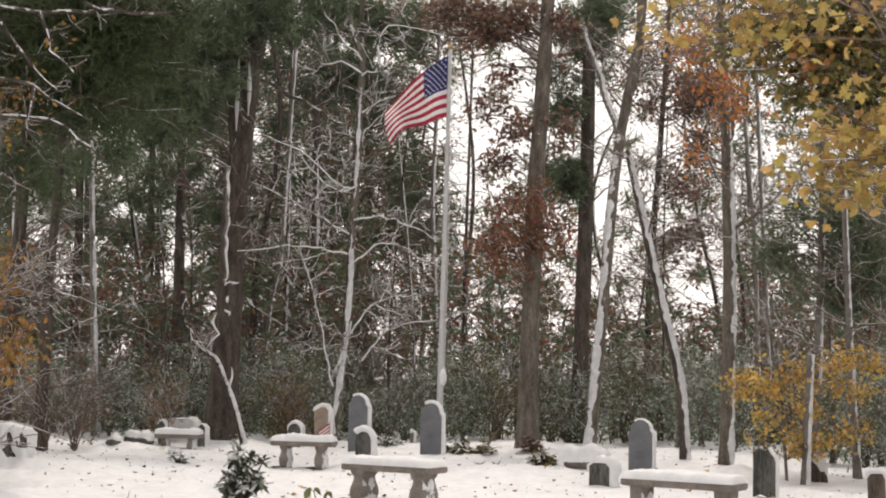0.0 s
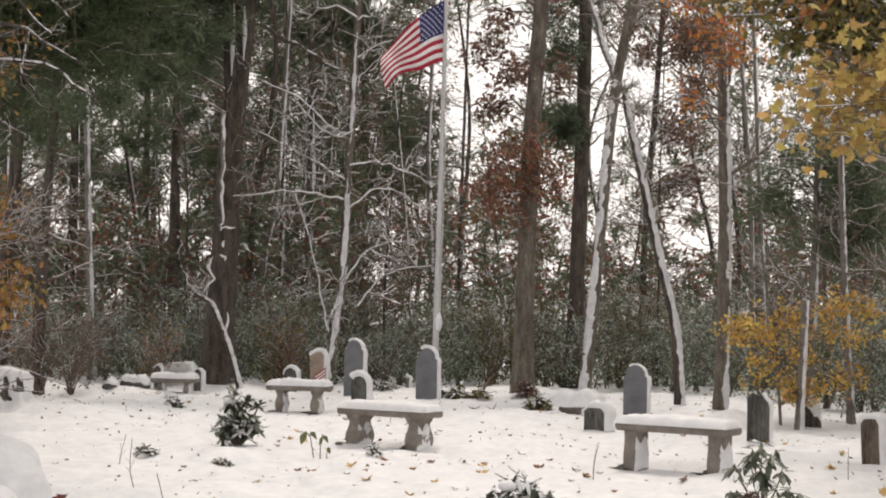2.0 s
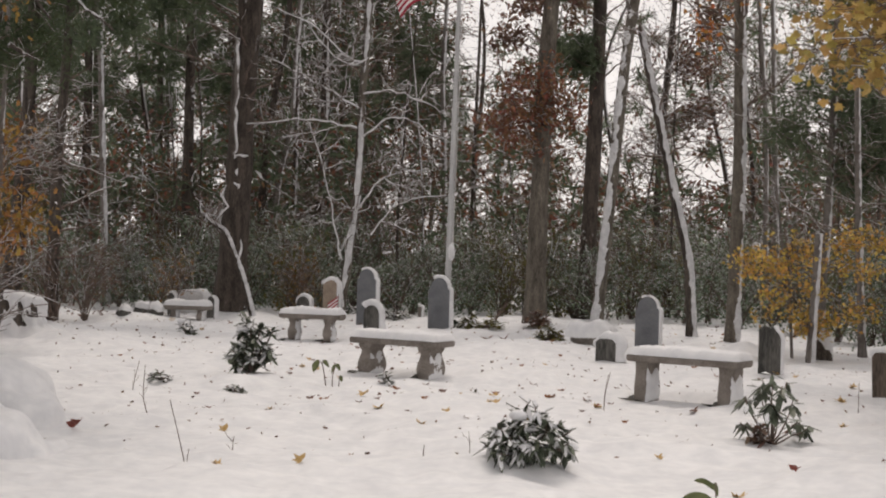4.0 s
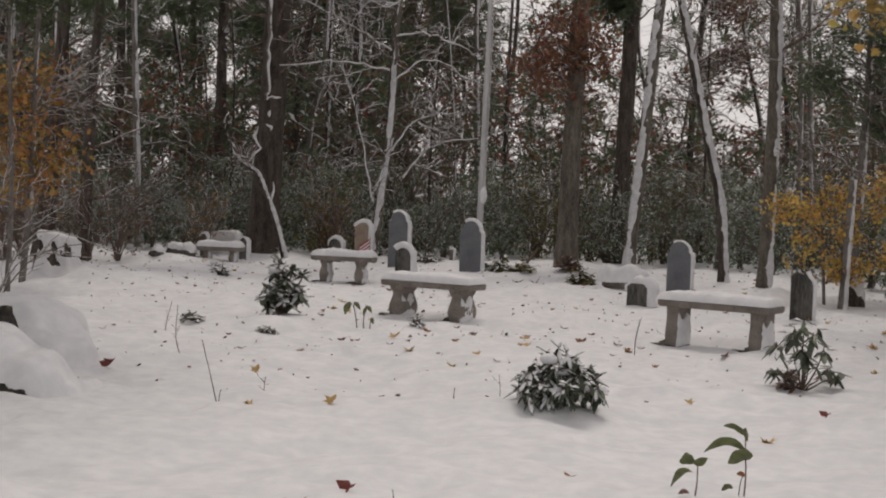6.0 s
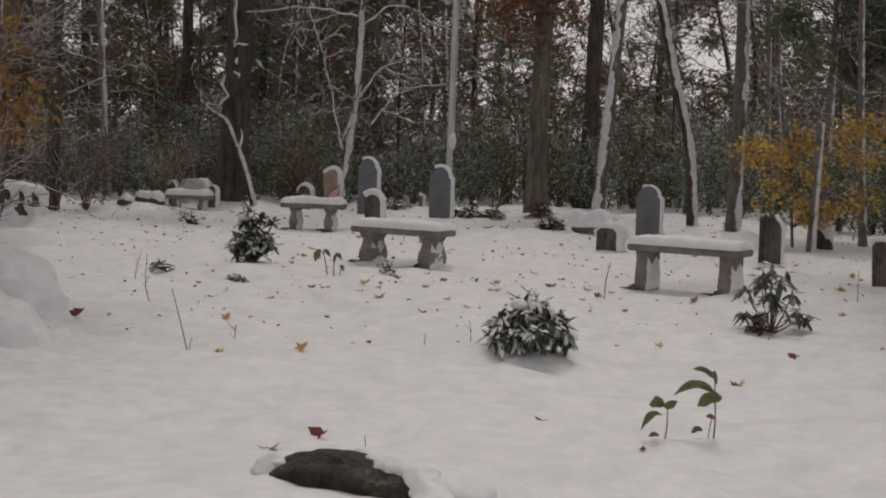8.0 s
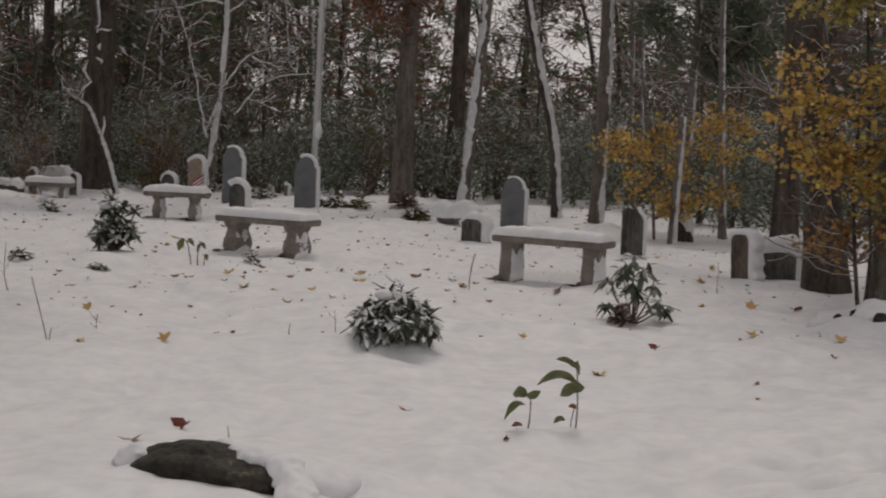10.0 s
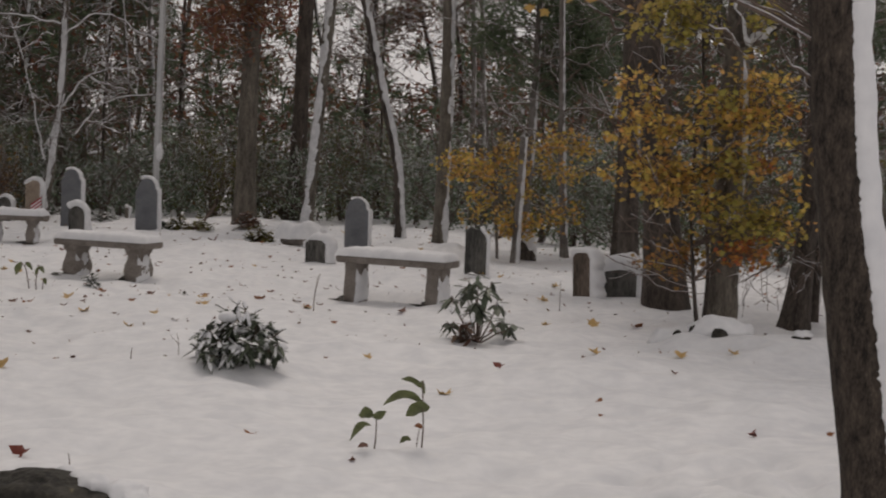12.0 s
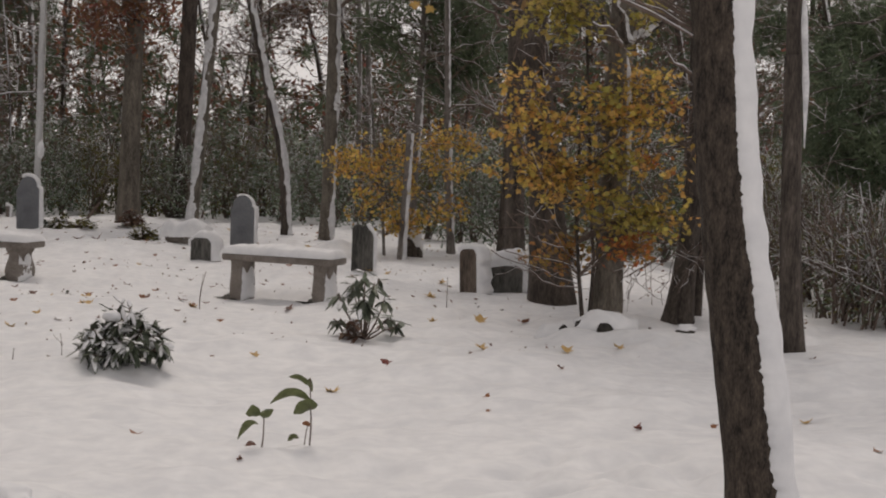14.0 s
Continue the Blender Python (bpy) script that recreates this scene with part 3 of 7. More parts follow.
# right of the pole
std_tree(13, [(1.38, 26.96, -0.10), (1.40, 26.96, 1.77), (1.47, 26.96, 4.15), (1.58, 26.95, 6.10), (1.64, 26.95, 7.31)], 0.165, "tall grey oak trunk with russet leaves still hanging", "oak_tree", BARK_OAK, snow=0.15, k=18, branches=dict(THIN, n1=16, start=0.6),
         crowns=[dict(blobs=[(1.15, 26.47, 3.56, 0.90, 0.40), (0.66, 26.49, 3.19, 0.54, 0.27), (1.56, 26.45, 3.20, 0.54, 0.36), (1.28, 26.47, 4.01, 0.54, 0.22), (1.03, 26.48, 2.84, 0.63, 0.18), (0.65, 26.49, 3.82, 0.36, 0.27)], ends=50, twigs=320, leaves=1800, size=0.1, leaf=RUSSET, shape=LOBED, name="foliage", snow=0.05),
                 dict(blobs=[(0.45, 27.00, 6.74, 0.55, 0.32), (0.82, 26.99, 6.09, 0.37, 0.23), (0.74, 26.99, 5.63, 0.37, 0.18), (1.02, 26.98, 5.16, 0.46, 0.23), (1.84, 26.94, 6.10, 0.23, 0.46), (1.84, 26.94, 5.17, 0.37, 0.37), (1.09, 26.98, 7.03, 0.55, 0.27), (0.46, 27.00, 5.34, 0.27, 0.14), (0.84, 26.99, 4.61, 0.37, 0.18), (-0.11, 27.00, 7.01, 0.37, 0.27), (1.92, 26.93, 6.84, 0.27, 0.27)], ends=60, twigs=420, twig_len=0.4, leaves=3300, size=0.12, spread=0.09, leaf=MAROON, shape=LOBED, name="foliage", snow=0.1)])
std_tree(14, [(2.38, 29.40, -0.10), (2.40, 29.40, 0.60), (2.49, 29.39, 3.79), (2.53, 29.39, 6.62), (2.55, 29.39, 7.84)], 0.160, "straight dark pine trunk", "pine_tree", BARK_PINE, snow=0.1, k=16, branches=dict(THIN, start=0.4),
         crowns=[dict(PINE, blobs=[(2.03, 29.43, 4.49, 0.60, 0.30), (2.70, 29.38, 6.62, 0.50, 0.40), (2.30, 29.41, 7.23, 0.70, 0.30), (2.21, 29.42, 5.81, 0.45, 0.25), (2.87, 29.36, 4.90, 0.35, 0.25), (2.11, 29.42, 6.51, 0.40, 0.25), (2.70, 29.38, 7.53, 0.60, 0.25)], ends=40, twigs=240, leaves=3600)])
LEANER = std_tree(15, [(2.35, 26.70, -0.10), (2.53, 26.68, 2.05), (2.71, 26.67, 4.23), (2.87, 26.65, 5.42), (3.09, 26.63, 6.52), (3.17, 26.62, 7.54)], 0.093, "leaning grey trunk coated with snow on one side", bark=BARK_OAK, snow=0.82, taper=0.75, snow_top=5.1, side=(-0.45, -0.72), branches=dict(THIN, n1=16, start=0.5))
std_tree(17, [(3.55, 24.34, -0.10), (3.48, 24.35, 1.04), (3.24, 24.39, 2.11), (2.96, 24.43, 3.35), (2.75, 24.46, 4.27), (2.70, 24.47, 4.56)], 0.078, "curving trunk with a bright line of snow", bark=BARK, snow=1.0, top=0, taper=0.6, side=(0.55, -0.75), branches=dict(THIN, n1=14, l1=1.3, start=0.45, snow=0.95))
std_tree(18, [(4.13, 33.75, -0.10), (4.14, 33.75, 0.82), (4.17, 33.74, 2.99), (4.34, 33.72, 5.40), (4.46, 33.71, 7.26)], 0.081, "slim dark trunk with dry brown leaves", bark=BARK, snow=0.3, branches=dict(n1=24, l1=1.6, n2=110, l2=0.8, n3=240, l3=0.35, start=0.3),
         crowns=[dict(blobs=[(4.84, 33.65, 4.94, 0.92, 0.58), (5.05, 33.62, 6.67, 1.04, 0.46), (4.51, 33.70, 3.79, 0.69, 0.35), (4.15, 33.75, 6.68, 0.46, 0.46), (5.28, 33.59, 5.75, 0.58, 0.29), (4.48, 33.70, 7.72, 0.69, 0.35), (5.18, 33.60, 3.91, 0.58, 0.29), (3.58, 33.81, 7.38, 0.46, 0.35)], ends=60, twigs=420, twig_len=0.45, leaves=4200, size=0.12, leaf=MAROON, shape=LOBED, name="foliage", snow=0.2)])
std_tree(19, [(3.93, 23.17, -0.10), (3.97, 23.16, 2.10), (3.94, 23.17, 4.15), (3.86, 23.18, 6.06), (3.84, 23.18, 6.71)], 0.096, "straight trunk with snow down one side", bark=BARK_OAK, snow=0.80, taper=0.6, branches=dict(n1=20, l1=1.6, n2=90, l2=0.8, n3=200, l3=0.35, start=0.3),
         crowns=[dict(blobs=[(3.78, 21.67, 4.95, 0.34, 0.22), (3.41, 21.73, 5.26, 0.26, 0.22), (3.19, 21.77, 5.56, 0.30, 0.30), (3.06, 21.79, 4.21, 0.30, 0.11)], ends=16, twigs=120, leaves=560, size=0.075, leaf=FLAME, shape=MAPLE, name="foliage", snow=0.03)])
std_tree(20, [(5.58, 29.48, -0.10), (5.55, 29.48, 1.84), (5.50, 29.49, 3.64), (5.37, 29.52, 5.25)], 0.051, "thin pale snow-streaked stem", bark=BARK_PALE, snow=0.75, top=9, branches=dict(THIN))
std_tree(21, [(5.78, 29.44, -0.10), (5.71, 29.45, 2.24), (5.60, 29.47, 4.85)], 0.056, "thin pale snow-streaked stem", bark=BARK_PALE, snow=0.75, top=9, branches=dict(THIN))
std_tree(22, [(4.47, 20.62, -0.10), (4.51, 20.61, 0.87), (4.54, 20.61, 1.58)], 0.050, "broken-off grey snag with snow on its side", "tree_snag", BARK_PALE, snow=0.9, top=0, taper=0.9, flare=0.15)
std_tree(23, [(5.08, 22.94, -0.10), (5.15, 22.93, 1.49), (5.19, 22.92, 2.73), (5.21, 22.92, 3.90)], 0.064, "slim pine trunk with drooping green boughs", "pine_tree", BARK_PALE, snow=0.7, top=10, branches=dict(THIN, n1=26, l1=1.7, start=0.25, up=-0.05),
         crowns=[dict({**PINE, "size": 0.16}, blobs=[(5.02, 22.96, 3.20, 0.80, 0.48), (5.61, 22.82, 3.66, 0.72, 0.48), (5.54, 22.84, 2.42, 0.72, 0.40), (4.80, 23.00, 2.81, 0.48, 0.32), (5.98, 22.73, 2.96, 0.64, 0.56)], ends=44, twigs=300, leaves=2700)])
std_tree(24, [(5.43, 21.84, -0.05), (5.35, 21.85, 1.20), (5.30, 21.87, 2.53), (5.27, 21.88, 3.43)], 0.053, "slim trunk crusted with snow", bark=BARK_PALE, snow=0.8, top=10, branches=dict(THIN, n1=22, l1=1.5, start=0.2))

# right side of the clearing
std_tree(30, [(5.85, 20.69, -0.10), (5.88, 20.68, 1.53), (5.89, 20.68, 2.90)], 0.095, "dark trunk with a thin white streak", bark=BARK, snow=0.5, branches=dict(THIN, n1=10, snow=0.3, start=0.2),
         # crown out of view, added only to shade the snow under the trees
         crowns=[dict(blobs=[(5.4, 20.2, 8.6, 2.2, 0.9), (4.4, 18.6, 9.2, 2.0, 0.9), (6.9, 19.0, 8.0, 2.2, 0.9), (4.6, 16.6, 8.8, 1.9, 0.8)], ends=60, twigs=300, twig_len=0.7, leaves=3600, size=0.22, leaf=AMBER, shape=OVAL, name="foliage", snow=0.03)])
std_tree(31, [(4.82, 15.26, -0.10), (4.71, 15.29, 1.12), (4.59, 15.33, 2.25), (4.54, 15.34, 3.00)], 0.179, "thick dark maple trunk with a flared foot", "maple_tree", BARK_PINE, snow=0.35, k=24, flare=0.45, branches=dict(THIN, n1=10, snow=0.3, start=0.55),
         # unseen leaves above the view, added to darken ground and trunks below
         crowns=[dict(blobs=[(4.6, 15.3, 6.0, 2.0, 0.8), (5.6, 16.6, 7.4, 2.2, 0.9), (4.2, 13.9, 7.6, 2.0, 0.9), (5.4, 18.4, 6.4, 1.8, 0.8)], ends=60, twigs=320, twig_len=0.6, leaves=3800, size=0.17, leaf=AMBER, shape=OVAL, name="foliage", snow=0.03)])
FORKED = std_tree(32, [(4.71, 13.40, -0.10), (4.73, 13.39, 0.86), (4.73, 13.39, 1.82), (4.74, 13.38, 2.49), (4.75, 13.38, 2.91)], 0.125, "stout maple trunk dividing into two snowy limbs", "maple_tree", BARK_OAK, snow=0.4, k=22, taper=0.75, flare=0.2, branches=dict(THIN, n1=8, snow=0.3, start=0.55),
         crowns=[dict(blobs=[(3.79, 13.10, 2.52, 0.14, 0.06), (3.70, 13.10, 2.40, 0.08, 0.06), (3.91, 13.10, 2.64, 0.12, 0.06), (4.92, 13.10, 2.43, 0.09, 0.06), (4.88, 13.10, 2.64, 0.13, 0.06), (3.53, 13.10, 2.63, 0.10, 0.06), (4.35, 13.10, 2.48, 0.09, 0.06), (4.10, 13.10, 2.67, 0.10, 0.06)], ends=24, twigs=110, twig_len=0.24, leaves=620, size=0.058, leaf=LIME, shape=MAPLE, name="foliage", snow=0.0, limb_snow=0.1, spread=0.05, flat=0.4, limb_r=0.006)])
std_tree(34, [(5.57, 13.93, -0.10), (5.65, 13.90, 0.85), (5.66, 13.89, 1.61), (5.64, 13.90, 2.55)], 0.102, "dark twin trunk with a flared root", bark=BARK, snow=0.15, k=18, flare=0.7, branches=dict(THIN, n1=10, snow=0.3, start=0.4),
         # another unseen crown, put here for its shade
         crowns=[dict(blobs=[(5.8, 13.8, 5.6, 1.9, 0.8), (6.6, 14.8, 7.0, 2.0, 0.9), (5.4, 12.2, 6.6, 1.7, 0.8)], ends=50, twigs=260, twig_len=0.6, leaves=2800, size=0.17, leaf=AMBER, shape=OVAL, name="foliage", snow=0.03)])
std_tree(35, [(5.83, 14.14, -0.10), (5.85, 14.14, 0.74), (5.83, 14.14, 1.86)], 0.052, "slim dark trunk beside a thicker one", bark=BARK, snow=0.2, branches=dict(THIN, n1=10, snow=0.3, start=0.4))
STRAIGHT = std_tree(36, [(5.59, 11.60, -0.10), (5.53, 11.60, 0.82), (5.50, 11.60, 1.63), (5.48, 11.60, 2.26), (5.47, 11.60, 2.77)], 0.089, "straight dark trunk with an icicle-like strip of snow", bark=BARK, snow=0.0, k=18, flare=0.3)
PATH_PINE = std_tree(43, [(9.00, 15.59, -0.13), (8.91, 15.64, 1.98), (8.83, 15.68, 3.71)], 0.14, "green pine whose boughs droop over the path", "pine_tree", BARK_PINE, snow=0.3, branches=dict(THIN, start=0.1, n1=30, l1=2.2, up=-0.05),
         crowns=[dict(PINE, blobs=[(7.95, 15.59, 2.69, 0.59, 0.08), (8.11, 15.51, 2.35, 0.65, 0.10), (7.93, 15.60, 2.03, 0.53, 0.08), (8.23, 15.44, 1.87, 0.53, 0.11), (8.00, 15.57, 1.63, 0.48, 0.08), (8.25, 15.43, 1.38, 0.48, 0.10), (7.91, 15.61, 1.31, 0.30, 0.06), (7.71, 15.71, 2.40, 0.24, 0.07), (7.30, 14.7, 2.20, 0.40, 0.05), (7.35, 14.7, 1.85, 0.40, 0.05), (7.45, 14.7, 1.52, 0.36, 0.05)], ends=70, twigs=480, leaves=10500, size=0.13, limb_r=0.008, limb_snow=0.5)])
std_tree(44, [(5.43, 18.73, -0.10), (5.37, 18.75, 2.41), (5.32, 18.76, 4.98)], 0.12, "oak sapling with mixed olive and orange leaves", "oak_tree", BARK, snow=0.3, branches=dict(THIN, n1=24, l1=1.8, start=0.2),
         crowns=[dict(blobs=[(3.85, 19.12, 4.96, 0.73, 0.46), (4.60, 18.95, 4.61, 0.66, 0.53), (3.54, 19.18, 5.30, 0.53, 0.33), (4.47, 18.98, 5.40, 0.79, 0.33), (4.96, 18.86, 5.00, 0.53, 0.53)], ends=46, twigs=320, leaves=3400, size=0.13, leaf=OLIVE, shape=LOBED, name="foliage", snow=0.05, limb_r=0.01),
                 dict(blobs=[(3.66, 19.15, 4.83, 0.60, 0.33), (4.47, 18.98, 4.94, 0.60, 0.40), (3.22, 19.23, 5.30, 0.40, 0.26), (4.96, 18.86, 4.47, 0.40, 0.40)], ends=30, twigs=200, leaves=480, size=0.11, leaf=AMBER, shape=MAPLE, name="foliage", snow=0.05, limb_r=0.01)])
std_tree(37, [(4.48, 13.27, -0.10), (4.41, 13.29, 0.53), (4.37, 13.30, 1.19), (4.41, 13.29, 1.90)], 0.019, "young maple with orange and yellow autumn leaves", "young_maple", BARK, snow=0.3, top=0, flare=0.1,
         branches=dict(n1=20, l1=1.0, n2=60, l2=0.5, n3=80, l3=0.25, start=0.2, snow=0.25),
         crowns=[dict(blobs=[(3.99, 13.21, 1.86, 0.21, 0.04), (3.68, 13.30, 1.92, 0.14, 0.06), (4.20, 13.15, 1.73, 0.28, 0.05), (4.03, 13.20, 1.61, 0.19, 0.04), (4.46, 13.06, 1.95, 0.21, 0.05), (4.57, 13.02, 1.81, 0.23, 0.05), (4.38, 13.09, 1.64, 0.28, 0.05), (4.22, 13.14, 1.27, 0.28, 0.06), (3.90, 13.24, 1.32, 0.21, 0.06), (4.48, 13.05, 1.39, 0.23, 0.05), (4.04, 13.19, 1.14, 0.19, 0.05), (4.27, 13.12, 1.01, 0.23, 0.04), (3.64, 13.31, 1.25, 0.12, 0.06), (3.77, 13.27, 1.81, 0.19, 0.05), (3.71, 13.29, 1.60, 0.14, 0.04), (3.59, 13.33, 1.97, 0.09, 0.04)], ends=50, twigs=260, leaves=1450, twig_len=0.34, size=0.058, leaf=ORANGE, shape=MAPLE, name="foliage", snow=0.0, limb_snow=0.1, spread=0.05, flat=0.45, limb_r=0.006),
                 dict(blobs=[(4.89, 12.80, 2.08, 0.21, 0.04), (5.05, 12.74, 1.92, 0.16, 0.05), (4.82, 12.83, 1.82, 0.23, 0.04), (4.99, 12.76, 1.69, 0.21, 0.05), (5.10, 12.71, 1.51, 0.14, 0.06), (4.83, 12.82, 1.50, 0.23, 0.04), (4.96, 12.77, 1.32, 0.23, 0.05), (5.12, 12.71, 1.14, 0.14, 0.06), (4.84, 12.82, 1.18, 0.19, 0.04), (5.10, 12.71, 0.98, 0.14, 0.05), (4.68, 12.88, 2.05, 0.14, 0.04)], ends=34, twigs=170, leaves=850, twig_len=0.30, size=0.058, leaf=ORANGE, shape=MAPLE, name="foliage", snow=0.0, limb_snow=0.1, spread=0.05, flat=0.45, limb_r=0.006),
                 dict(blobs=[(4.45, 12.85, 1.97, 0.16, 0.04), (4.53, 12.82, 1.56, 0.21, 0.04), (4.59, 12.80, 1.36, 0.18, 0.04), (4.68, 12.77, 1.04, 0.23, 0.04), (4.51, 12.83, 0.96, 0.18, 0.04), (4.86, 12.70, 0.95, 0.23, 0.04), (4.69, 12.77, 0.83, 0.21, 0.03), (5.05, 12.63, 0.92, 0.14, 0.05), (4.34, 12.89, 1.09, 0.16, 0.04)], ends=34, twigs=150, twig_len=0.22, leaves=700, size=0.058, leaf=LIME, shape=MAPLE, name="foliage", snow=0.0, limb_snow=0.1, spread=0.05, flat=0.45, limb_r=0.006),
                 dict(blobs=[(5.05, 12.85, 1.64, 0.14, 0.05), (4.94, 12.85, 1.41, 0.12, 0.05), (5.12, 12.85, 1.92, 0.12, 0.05), (4.83, 12.85, 0.71, 0.16, 0.05), (5.02, 12.85, 0.76, 0.12, 0.05)], ends=12, twigs=60, twig_len=0.24, leaves=260, size=0.056, leaf=FLAME, shape=MAPLE, name="foliage", snow=0.0, limb_snow=0.1, spread=0.05, flat=0.4, limb_r=0.006),
                 dict(blobs=[(4.27, 13.86, 0.50, 0.30, 0.06), (5.05, 13.59, 0.61, 0.25, 0.05), (4.41, 13.81, 0.63, 0.20, 0.06), (4.03, 13.93, 0.54, 0.15, 0.04), (5.23, 13.52, 0.72, 0.20, 0.05)], ends=18, twigs=80, twig_len=0.2, leaves=420, size=0.056, leaf=AMBER, shape=MAPLE, name="foliage", snow=0.0, limb_snow=0.1, spread=0.05, limb_r=0.007)])
std_tree(38, [(4.53, 13.35, -0.10), (4.56, 13.34, 0.48), (4.53, 13.35, 0.96)], 0.019, "bare thin sapling stem beside a maple", "sapling", BARK, snow=0.1, top=3, flare=0.1)
# orange understorey maple
std_tree(39, [(4.35, 21.06, -0.10), (4.29, 21.07, 0.78), (4.20, 21.09, 1.35)], 0.022, "multi-stemmed shrub with bright orange-yellow leaves", "autumn_shrub", BARK_PALE, snow=0, top=2.2, flare=0,
         branches=dict(n1=14, l1=1.2, n2=60, l2=0.5, n3=60, l3=0.25, start=0.05, up=0.6, snow=0.4),
         crowns=[dict(blobs=[(4.22, 20.88, 1.38, 0.43, 0.09), (3.87, 20.94, 1.20, 0.36, 0.07), (4.55, 20.81, 1.28, 0.43, 0.09), (3.60, 20.99, 1.06, 0.25, 0.06), (4.28, 20.86, 1.07, 0.43, 0.07), (4.89, 20.73, 1.15, 0.43, 0.09), (4.01, 20.92, 0.82, 0.36, 0.07), (4.62, 20.79, 0.90, 0.43, 0.07), (5.28, 20.63, 1.09, 0.36, 0.09), (5.02, 20.70, 1.43, 0.36, 0.07), (4.35, 20.85, 0.61, 0.43, 0.07), (4.89, 20.73, 0.56, 0.36, 0.07), (5.28, 20.63, 0.60, 0.29, 0.09), (4.01, 20.92, 0.47, 0.22, 0.06), (5.41, 20.60, 1.51, 0.29, 0.07), (4.62, 20.79, 0.38, 0.36, 0.06)], ends=70, twigs=460, leaves=2500, twig_len=0.28, size=0.056, leaf=ORANGE, shape=MAPLE, name="foliage", snow=0.03, limb_snow=0.35, spread=0.05, flat=0.4, limb_r=0.006)])
# left: saplings with dull orange leaves
std_tree(40, [(-5.62, 20.23, -0.10), (-5.53, 20.26, 1.16), (-5.51, 20.26, 2.26), (-5.49, 20.27, 2.95)], 0.043, "pale birch stem with dull orange leaves", "birch_sapling", BARK_PALE, snow=0.55, top=6, flare=0.1, branches=dict(THIN),
         crowns=[dict(blobs=[(-5.48, 20.27, 2.47, 0.29, 0.21), (-5.80, 20.18, 2.18, 0.36, 0.29), (-5.47, 20.27, 1.92, 0.36, 0.21), (-5.72, 20.20, 1.64, 0.36, 0.21), (-5.27, 20.33, 1.45, 0.29, 0.14), (-5.65, 20.23, 1.16, 0.36, 0.14)], ends=30, twigs=200, leaves=1200, size=0.11, leaf=AMBER, shape=LOBED, name="foliage", snow=0.05, limb_r=0.008)])
std_tree(41, [(-5.51, 19.23, -0.10), (-5.48, 19.24, 1.04), (-5.51, 19.23, 2.22)], 0.034, "pale birch stem with snow on it", "birch_sapling", BARK_PALE, snow=0.5, top=6, flare=0.1, branches=dict(THIN))

# limbs and stems of those trees that can be told apart
def limb_of(made, pts, r, bark, snow, seed, label="", twigs=None, taper=0.6, side=(0.5, -0.6)):
    t, P, R, _, b = made
    rng = np.random.default_rng(seed)
    pts = smooth_line(pts, 3 * len(pts))
    pts[1:-1] += rng.normal(size=(len(pts) - 2, 3)) * (0.0 if bark is SNOW_CRUST else 0.018)
    L = bare_trunk(t, pts - b, r, r * taper, bark, rng, snow, k=10, step=0.12, flare=0, name="limb", label=label, side=side)
    if twigs:
        bare_branches(t, *L, rng, **twigs)


limb_of(BIG_PINE, [(-3.47, 26.47, 2.56), (-3.49, 26.47, 2.66), (-3.47, 26.47, 2.93), (-3.46, 26.47, 3.38), (-3.47, 26.47, 3.91), (-3.46, 26.47, 4.44)], 0.020, BARK_PALE, 0.9, 61, "dead stem wrapped in snow against the trunk", taper=2.0)
limb_of(BIG_PINE, [(-3.36, 27.20, 3.90), (-3.40, 27.20, 4.40), (-3.45, 27.20, 5.13), (-3.53, 27.20, 6.25), (-3.59, 27.20, 7.29), (-3.64, 27.20, 8.6)], 0.13, BARK_PINE, 0, 53, "second stem of the forked trunk", taper=0.8)
limb_of(BIG_PINE, [(-3.40, 26.98, 6.26), (-3.41, 26.98, 5.75), (-3.42, 26.98, 5.08)], 0.045, SNOW_CRUST, 0, 54, "strip of snow frozen to the trunk")
limb_of(BIG_PINE, [(-3.23, 26.98, 6.22), (-3.22, 26.98, 5.75), (-3.23, 26.98, 5.33)], 0.035, SNOW_CRUST, 0, 55, "strip of snow frozen to the trunk")
limb_of(BIG_PINE, [(-3.48, 26.42, 2.54), (-3.42, 26.43, 2.60), (-3.33, 26.44, 2.58), (-3.25, 26.45, 2.59)], 0.027, SNOW_CRUST, 0, 59, "snow on a broken stub")
limb_of(BIG_PINE, [(-3.60, 26.46, 2.12), (-3.64, 26.45, 2.01), (-3.69, 26.44, 1.89), (-3.60, 26.46, 1.85), (-3.55, 26.46, 1.79), (-3.63, 26.45, 1.71), (-3.71, 26.44, 1.61), (-3.76, 26.43, 1.51)], 0.020, SNOW_CRUST, 0, 60, "crooked twig coated in snow")
limb_of(BIG_PINE, [(-4.00, 26.40, 1.86), (-3.98, 26.40, 1.68), (-3.87, 26.42, 1.65), (-3.73, 26.44, 1.61)], 0.016, SNOW_CRUST, 0, 58, "crooked twig coated in snow")
limb_of(BIG_PINE, [(-3.43, 26.53, 2.38), (-3.45, 26.53, 2.33), (-3.44, 26.53, 2.27)], 0.023, SNOW_CRUST, 0, 62, "patch of snow stuck to the trunk", taper=0.8)
limb_of(BIG_PINE, [(-3.49, 26.52, 2.16), (-3.45, 26.53, 2.13), (-3.40, 26.53, 2.11), (-3.42, 26.53, 2.06)], 0.023, SNOW_CRUST, 0, 63, "patch of snow stuck to the trunk", taper=0.8)
limb_of(BIG_PINE, [(-3.36, 26.54, 1.25), (-3.34, 26.54, 1.12), (-3.37, 26.54, 1.00), (-3.38, 26.54, 0.91)], 0.023, SNOW_CRUST, 0, 57, "patch of snow stuck to the trunk", taper=0.8)
